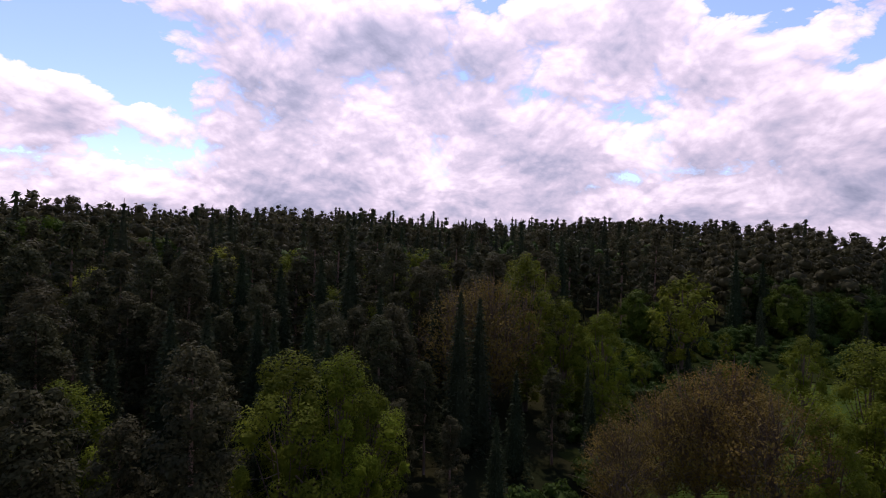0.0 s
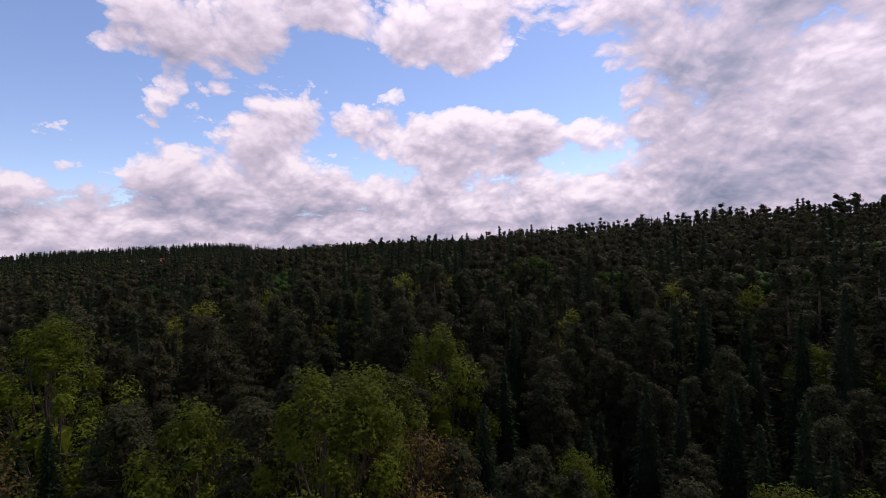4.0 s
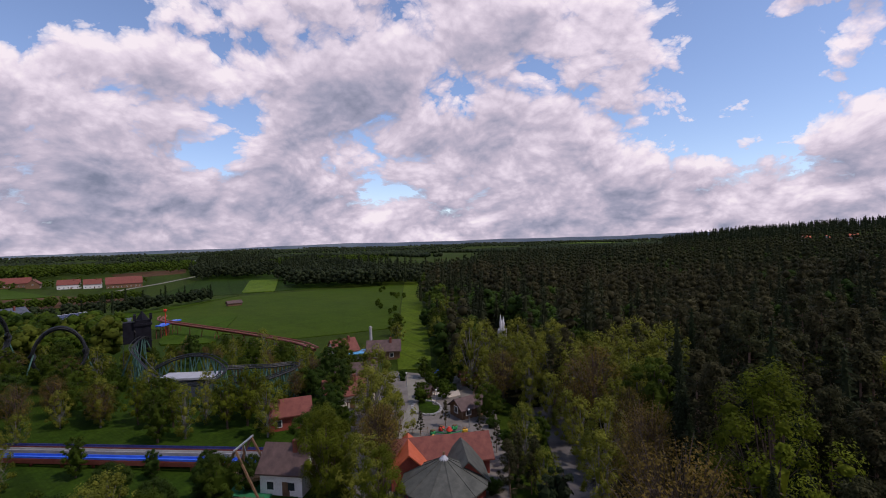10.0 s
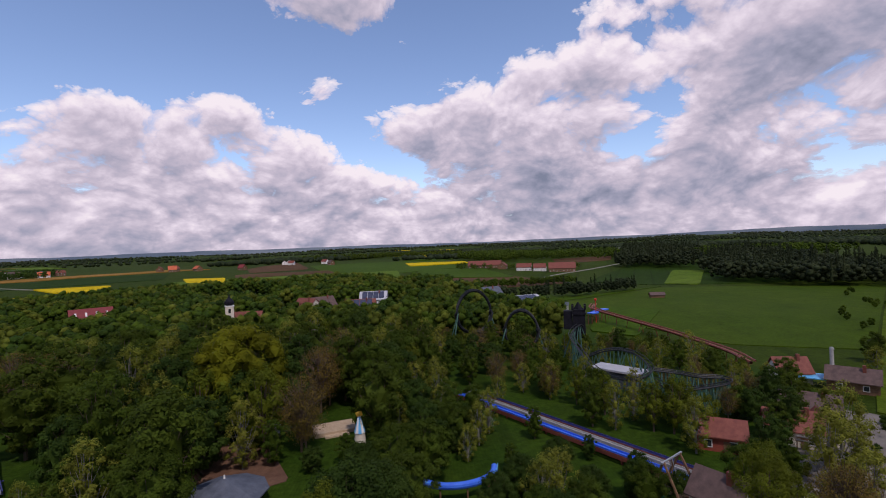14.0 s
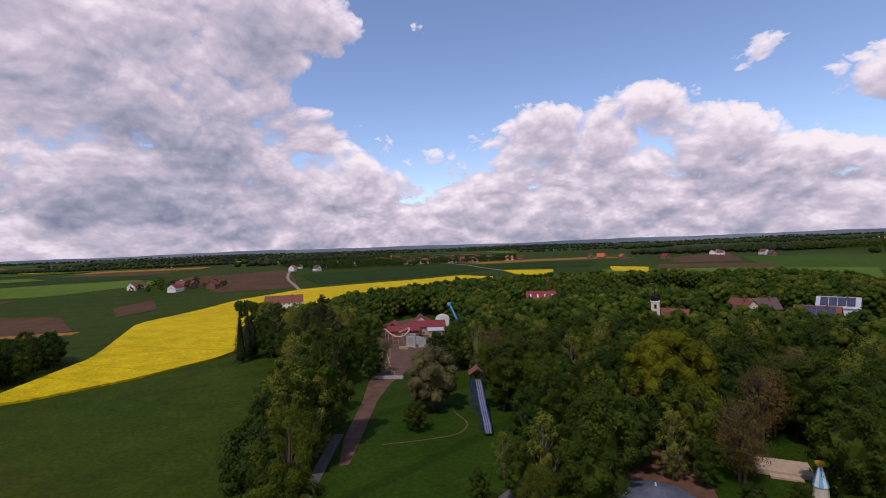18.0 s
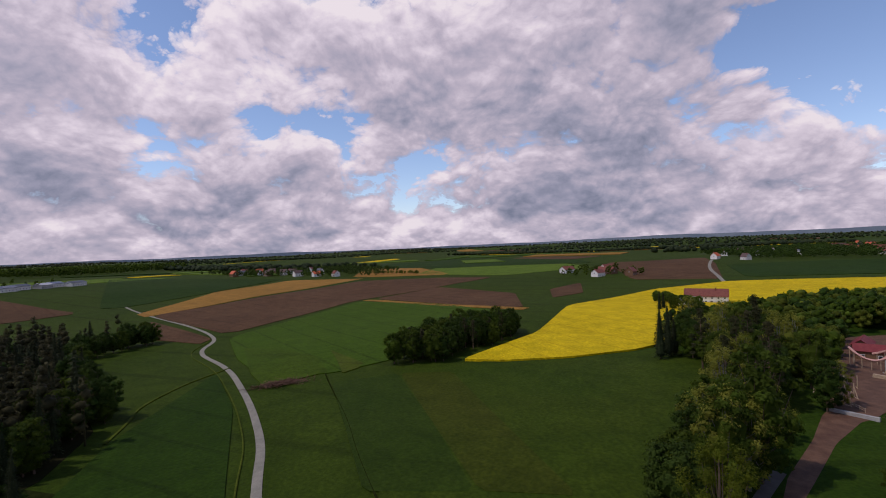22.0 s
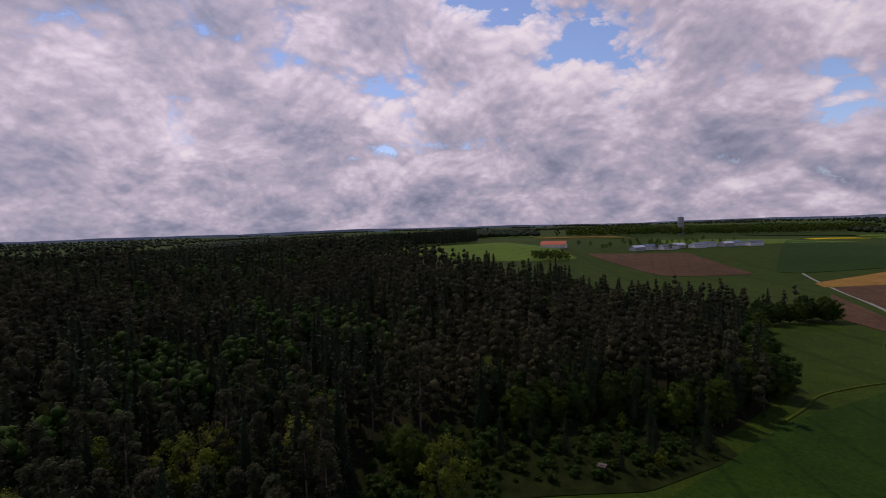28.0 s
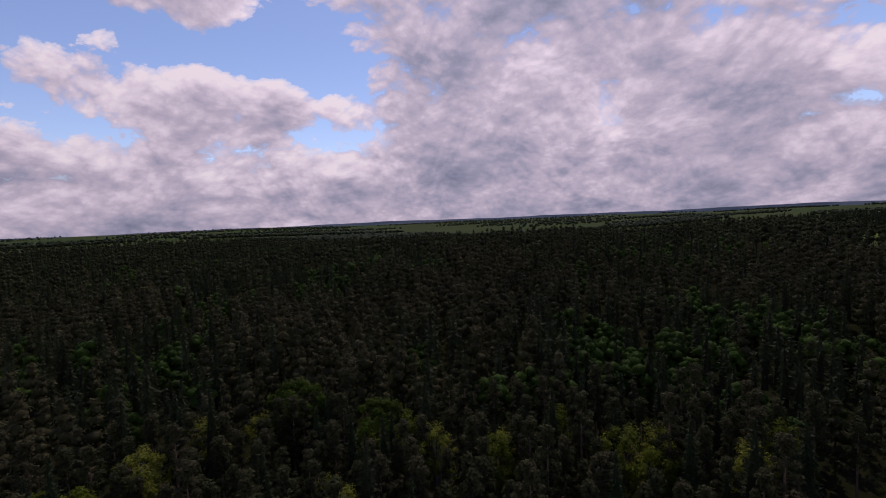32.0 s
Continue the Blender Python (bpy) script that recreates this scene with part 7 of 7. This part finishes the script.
# ---- houses, church and farms round about ----
def church():
    h = thing("church", 47, -226, 12, "small white church with a dark onion dome and red roof", "church")
    part("tower", tray(0, 0, 3.4, 3.4, -0.4, 16.2), CREAM, h)
    part("cornice", tray(0, 0, 3.8, 3.8, 15.9, 16.3), WHITE, h)
    for z in (11.0, 14.0):
        for s in (-1, 1):
            part("window", tray(0, s * 1.72, 1.0, 0.1, z - 0.9, z + 0.9), SHADE, h)
            part("window", tray(s * 1.72, 0, 0.1, 1.0, z - 0.9, z + 0.9), SHADE, h)
    prof = [(1.5, 16.3), (2.0, 17.2), (1.9, 18.0), (1.2, 18.9), (0.5, 19.6), (0.25, 20.4), (0.05, 21.6)]
    v = [(r * math.cos(k), r * math.sin(k), z) for r, z in prof for k in [2 * math.pi * i / 12 for i in range(12)]]
    f = [((i - 1) * 12 + j, (i - 1) * 12 + (j + 1) % 12, i * 12 + (j + 1) % 12, i * 12 + j) for i in range(1, len(prof)) for j in range(12)]
    part("onion_dome", (v, f), BLACK, h)
    nave = part("nave", gable_body(8, 14, 7.5, 12.5), CREAM, h)
    nave.location = (-6.5, -3.0, 0)
    nave.rotation_euler = (0, 0, radians(70))
    for s in roof_slabs(8, 14, 7.5, 12.5):
        part("roof_slope", s, RED_TILE, nave)


church()
house(-21, -299, 80, 10, 16, 8.0, 12.4, WHITE, GREY_SHEET, "white house with solar panels on its grey roof", "white_house", solar=True)
house(-12, -282, 80, 11, 17, 5.0, 10.0, CREAM, RED_TILE, "long red-roofed house with dark solar panels", "village_house", solar=True)
house(18, -290, 40, 11, 15, 6.0, 11.5, CREAM, RED_TILE, "broad red-roofed house between trees", "village_house")
house(22, -196, 30, 7, 9, 5.0, 9.0, CREAM, ORANGE_TILE, "small house with an orange-red roof", "village_house")
house(10, -300, 120, 10, 14, 6.0, 11.0, TIMBER, BROWN_TILE, "dark timber house with a steep roof", "village_house")
hall = house(126, -284, 118, 11, 18, 8.0, 13.6, CREAM, CRIMSON, "large hall with a crimson roof and pale skylights", "crimson_hall", chimney=False)
for i in range(8):
    k = part("skylight", tray(0, 0, 2.6, 0.8, 0, 0.12), WHITE, hall)
    k.matrix_basis = Matrix.Translation((-2.9 if i < 4 else 2.9, -6.6 + 4.4 * (i % 4), 11.0)) @ pose(0, 0, 0, 0, -45 if i < 4 else 45, 0)
house(325, -239, 140, 10, 28, 5.6, 10.4, WHITE, RED_TILE, "white farmhouse with a long red roof in the rapeseed", "farmhouse")
house(318, -218, 140, 8, 10, 4.5, 6.4, WHITE, GREY_SHEET, "low white annex of the farmhouse", "farm_annex", chimney=False)
house(-103, -262, 100, 14, 20, 6.0, 8.6, WHITE, GREY_SHEET, "white hall with a pale grey roof behind the coaster", "white_hall", chimney=False, solar=True)
house(-94, -300, 100, 12, 18, 6.5, 11.0, CREAM, BLUE_SLATE, "house with a blue-grey roof behind the loop", "village_house")
house(-116, -248, 60, 8, 16, 4.0, 5.0, CONCRETE, BLUE_SLATE, "low grey shed with a flat dark roof", "grey_shed", chimney=False, glazing=False)
house(-207, -282, 75, 4, 9, 2.2, 3.6, TIMBER, BROWN_TILE, "small open cattle shed in the meadow", "cattle_shed", chimney=False, glazing=False)
FARMS = [(-222, -706, 65, 16, 50, 5, 11), (-240, -676, 155, 12, 26, 5, 10), (-252, -622, 60, 11, 20, 5, 10), (-268, -606, 60, 11, 16, 5, 10), (-290, -585, 65, 16, 34, 5, 12)]
for i, (x, y, turn, w, l, e, r) in enumerate(FARMS):
    house(x, y, turn, w, l, e, r, WHITE if i in (2, 3) else TIMBER, RED_TILE, "white farmhouse with a red roof" if i in (2, 3) else "long brown barn with a red tiled roof", "farm_barn", "red-roofed farm", chimney=i in (2, 3))
for i, (x, y, turn, w, l, e, r) in enumerate([(640, -262, 20, 12, 18, 5, 9), (600, -300, 110, 12, 26, 4, 9), (575, -276, 30, 10, 16, 5, 9), (560, -312, 40, 10, 14, 5, 10), (655, -330, 20, 10, 22, 4, 8)]):
    house(x, y, turn, w, l, e, r, WHITE if i % 2 == 0 else TIMBER, RED_TILE, "farm building with a red roof among trees", "farm_building", "farm between the fields")
house(440, 518, 35, 14, 34, 5, 9.5, CREAM, ORANGE_TILE, "long farmhouse with an orange roof in the green field", "farmhouse")
for i in range(9):
    house(520 + 24 * i, 446 - 5 * i + 8 * (i % 2), 80, 12, 17 + 4 * (i % 3), 4.5, 6.8, WHITE if i % 3 else CONCRETE, (GREY_SHEET, SOLAR, BLUE_SLATE)[i % 3], "white farm shed with a flat grey roof", "farm_shed", "row of farm sheds", chimney=False)


def village(outline, gap, group, n):
    places = scatter(outline, gap)
    rng.shuffle(places)
    for i, (x, y) in enumerate(places[:n]):
        roof = (RED_TILE, BROWN_TILE, RED_TILE, ORANGE_TILE, BLUE_SLATE, CRIMSON)[int(rng.integers(6))]
        label = {RED_TILE: "white village house with a red roof", BROWN_TILE: "white village house with a dark brown roof", ORANGE_TILE: "white village house with an orange roof",
                 BLUE_SLATE: "white village house with a grey-blue roof", CRIMSON: "white village house with a crimson roof"}[roof]
        house(x, y, rng.uniform(0, 180), rng.uniform(9, 11), rng.uniform(11, 16), rng.uniform(4.5, 6), rng.uniform(9, 11), WHITE if rng.uniform() < 0.8 else TIMBER, roof, label, "village_house", group)


village([(640, -560), (676, -513), (993, -770), (929, -836), (700, -700)], 34, "houses of the road hamlet", 9)
village([(618, -728), (429, -846), (470, -1000), (941, -1094), (900, -960)], 36, "houses of the village", 44)
village([(310, -845), (170, -822), (150, -900), (320, -930)], 40, "houses beside the village", 5)
village([(869, 240), (790, 60), (950, 60), (1080, 368)], 38, "houses of the ridge village", 16)
for x, y, turn in ((-950, 178, 20), (-972, 150, 70), (-1005, 128, 40)):
    house(x, y, turn, 10, 15, 5, 9.5, WHITE, ORANGE_TILE, "orange-roofed house on top of the wooded hill", "hilltop_house", "houses at the forest top")
village([(40, -1010), (-40, -1050), (60, -1200), (180, -1050)], 60, "far hillside houses", 6)
house(-690, -1020, 60, 14, 60, 6, 10, WHITE, GREY_SHEET, "long white hall on the far rise", "white_hall", chimney=False)


def water_tower():
    h = thing("water_tower", 1033, 756, 0, "tall grey concrete water tower on the wooded rise", "water tower")
    part("shaft", disc(0, 0, 4.5, -1, 28, 16), CONCRETE, h)
    part("tank", disc(0, 0, 7.0, 28, 42, 16), CONCRETE, h)
    part("mast", bar((0, 0, 42), (0, 0, 47), 0.4), STEEL, h)
    for i in range(8):
        a = i * math.pi / 4
        part("fin", bar((4.6 * math.cos(a), 4.6 * math.sin(a), 0), (6.8 * math.cos(a), 6.8 * math.sin(a), 28.2), 0.5, 4), CONCRETE, h)


water_tower()


def deer_stand():
    h = thing("deer_stand", 75, 76, 30, "small weathered wooden deer stand at the wood's edge", "hunting stand")
    for sx in (-0.6, 0.6):
        for sy in (-0.6, 0.6):
            part("leg", bar((sx * 1.3, sy * 1.3, -0.2), (sx, sy, 1.6), 0.08, 4), TIMBER, h)
    part("cabin", tray(0, 0, 1.4, 1.4, 1.5, 2.7), TIMBER, h)
    part("opening", tray(0, -0.71, 0.9, 0.06, 2.0, 2.4), SHADE, h)
    part("roof", tray(0, 0, 1.8, 1.8, 2.7, 2.85), BROWN_TILE, h)


deer_stand()


def parked_car():
    car = new("parked_car")
    tagged(car, "parked car on the lot behind the church", "car", "cars on the parking lot")
    v, f = [], []
    prof = [(-2.1, 0.5), (-2.1, 0.85), (-1.9, 0.95), (-1.5, 1.42), (0.3, 1.45), (1.0, 0.98), (2.05, 0.85), (2.1, 0.5)]
    for s in (-0.85, 0.85):
        v += [(s * (0.86 if z > 1.2 else 1), y, z) for y, z in prof]
    n = len(prof)
    f = [tuple(range(n)), tuple(range(2 * n - 1, n - 1, -1))] + [(i, n + i, n + (i + 1) % n, (i + 1) % n) for i in range(n)]
    paint, t, b = material("car_paint", 0.3)
    link(t, ramp(t, node(t, "ShaderNodeObjectInfo").outputs["Random"], [(0.0, (0.02, 0.02, 0.025)), (0.3, (0.35, 0.36, 0.38)), (0.55, (0.04, 0.05, 0.09)), (0.75, (0.6, 0.6, 0.6)), (1.0, (0.3, 0.02, 0.02))], "CONSTANT"), b.inputs["Base Color"])
    part("body", (v, f), paint, car)
    part("windscreen", ([(-0.72, 0.34, 1.43), (0.72, 0.34, 1.43), (0.78, 0.96, 1.03), (-0.78, 0.96, 1.03)], [(0, 1, 2, 3)]), GLASS, car)
    for sx in (-0.8, 0.8):
        for sy in (-1.35, 1.35):
            part("wheel", bar((sx - 0.1, sy, 0.33), (sx + 0.1, sy, 0.33), 0.33, 10), RUBBER, car)
    return car


patch("parking_lot", [(78, -345), (52, -372), (46, -430), (92, -440), (104, -370)], 0.22, ASPHALT, "grey asphalt parking lot behind the church", "parking lot", cell=8)
first = parked_car()
for i in range(40):
    x, y = 60 + 3.2 * (i % 10) + 1.0 * (i // 10), -372 - 14 * (i // 10) - 1.3 * (i % 10)
    m = pose(x, y, float(ground_height(x, y)) + 0.23, 0, 0, 22 + 180 * (i % 2))
    if i == 0:
        first.matrix_basis = m
    else:
        copy_thing(first, m)


def brush_pile():
    ob = mesh_object("brush_pile", *join([bar((x, y, 0.1 + 0.9 * rng.uniform() * math.exp(-(x / 4) ** 2)), (x + rng.normal() * 1.1, y + rng.normal() * 0.9, 0.2 + rng.uniform(0, 1.1)), 0.05, 3)
                                          for x, y in zip(rng.normal(0, 2.6, 420), rng.normal(0, 1.2, 420))]), EARTH)
    ob.matrix_basis = pose(188, 38, float(ground_height(188, 38)), 0, 0, 110) @ Matrix.Diagonal((1.7, 1.6, 1.3, 1.0))
    tagged(ob, "heap of cut brown brushwood beside the gravel path", "brush pile", kind="stuff")


brush_pile()


def street_lamp(x, y):
    h = thing("street_lamp", x, y, 0, "slim grey park lamp with a round white globe", "lamp", "lamps of the park street")
    part("pole", disc(0, 0, 0.07, 0, 3.4, 8, 0.05), STEEL, h)
    part("globe", lump((0, 0, 3.6), 0.26, 1.0), WHITE, h)
    part("base", disc(0, 0, 0.16, 0, 0.25, 8), CONCRETE, h)


for x, y in ((-70, -40), (-82, -44), (-90, -56), (-99, -70), (-77, -62), (-60, -54)):
    street_lamp(x, y)


# ---- small things of the playground and the building site ----
def play_frame(x, y, turn):
    h = thing("climbing_frame", x, y, turn, "wooden climbing frame with a blue roof and a short slide", "playground", lift=0.28)
    for sx in (-0.9, 0.9):
        for sy in (-0.9, 0.9):
            part("post", bar((sx, sy, 0), (sx, sy, 2.6), 0.08, 6), PALE_WOOD, h)
    part("deck", tray(0, 0, 2.0, 2.0, 1.2, 1.32), PALE_WOOD, h)
    for s in roof_slabs(2.0, 2.0, 2.5, 3.3, 0.25, 0.08):
        part("roof_slope", s, BLUE, h)
    part("slide", ([(-0.4, 1.0, 1.3), (0.4, 1.0, 1.3), (0.4, 3.2, 0.15), (-0.4, 3.2, 0.15), (-0.4, 1.0, 1.2), (0.4, 1.0, 1.2), (0.4, 3.2, 0.05), (-0.4, 3.2, 0.05)],
                   [(0, 1, 2, 3), (7, 6, 5, 4), (0, 4, 5, 1), (1, 5, 6, 2), (2, 6, 7, 3), (3, 7, 4, 0)]), SKYBLUE, h)
    for i in range(4):
        part("rung", bar((-1.6 + 0.18 * i, -0.5, 0.3 * i + 0.1), (-1.6 + 0.18 * i, 0.5, 0.3 * i + 0.1), 0.05, 5), TIMBER, h)


play_frame(-104.5, -64, 20)


def fence(name, x, y, turn, n, step_len, mat, label):
    h = thing(name, x, y, turn, label, "fence", lift=0.15)
    for i in range(n + 1):
        part("post", bar((i * step_len, 0, 0), (i * step_len, 0, 1.2), 0.07, 5), mat, h)
    for z in (0.45, 1.0):
        part("rail", bar((0, 0, z), (n * step_len, 0, z), 0.05, 5), mat, h)


fence("fence", -73.5, -53.0, 130, 3, 1.4, PALE_WOOD, "short pale wooden rail fence across the park street")
fence("fence", -100, -68, 60, 6, 1.6, TIMBER, "brown wooden rail fence beside the sandpit")
fence("fence", -106, -54, 20, 5, 1.6, TIMBER, "brown wooden fence at the edge of the sand")
fence("site_fence", 112, -126, -20, 8, 2.4, PALE_WOOD, "pale board fence across the foot of the building site")


def edging():
    """Stones laid in a ring round the oval lawn."""
    h = thing("stone_edging", -87.7, -57.2, 45, "ring of pale stones edging the oval lawn", "edging", lift=0.3)
    stone = tray(0, 0, 0.8, 0.4, -0.1, 0.22)
    for i in range(22):
        a = 2 * math.pi * i / 22
        ob = part("stone", stone, CONCRETE, h)
        ob.matrix_basis = pose(4.6 * math.cos(a), 3.0 * math.sin(a), 0, 0, 0, math.degrees(a) + 90)


edging()
for i, (x, y, turn) in enumerate(((140, -168, 20), (146, -176, 70), (136, -160, 110), (152, -184, 40))):
    h = thing("plank_stack", x, y, turn, "stack of pale planks on the red earth", "planks", "plank stacks of the site", lift=0.2)
    for k in range(5):
        part("plank", tray(0.03 * (k % 2), 0, 1.4 - 0.1 * k, 4.2, 0.22 * k, 0.22 * k + 0.18), PALE_WOOD, h)
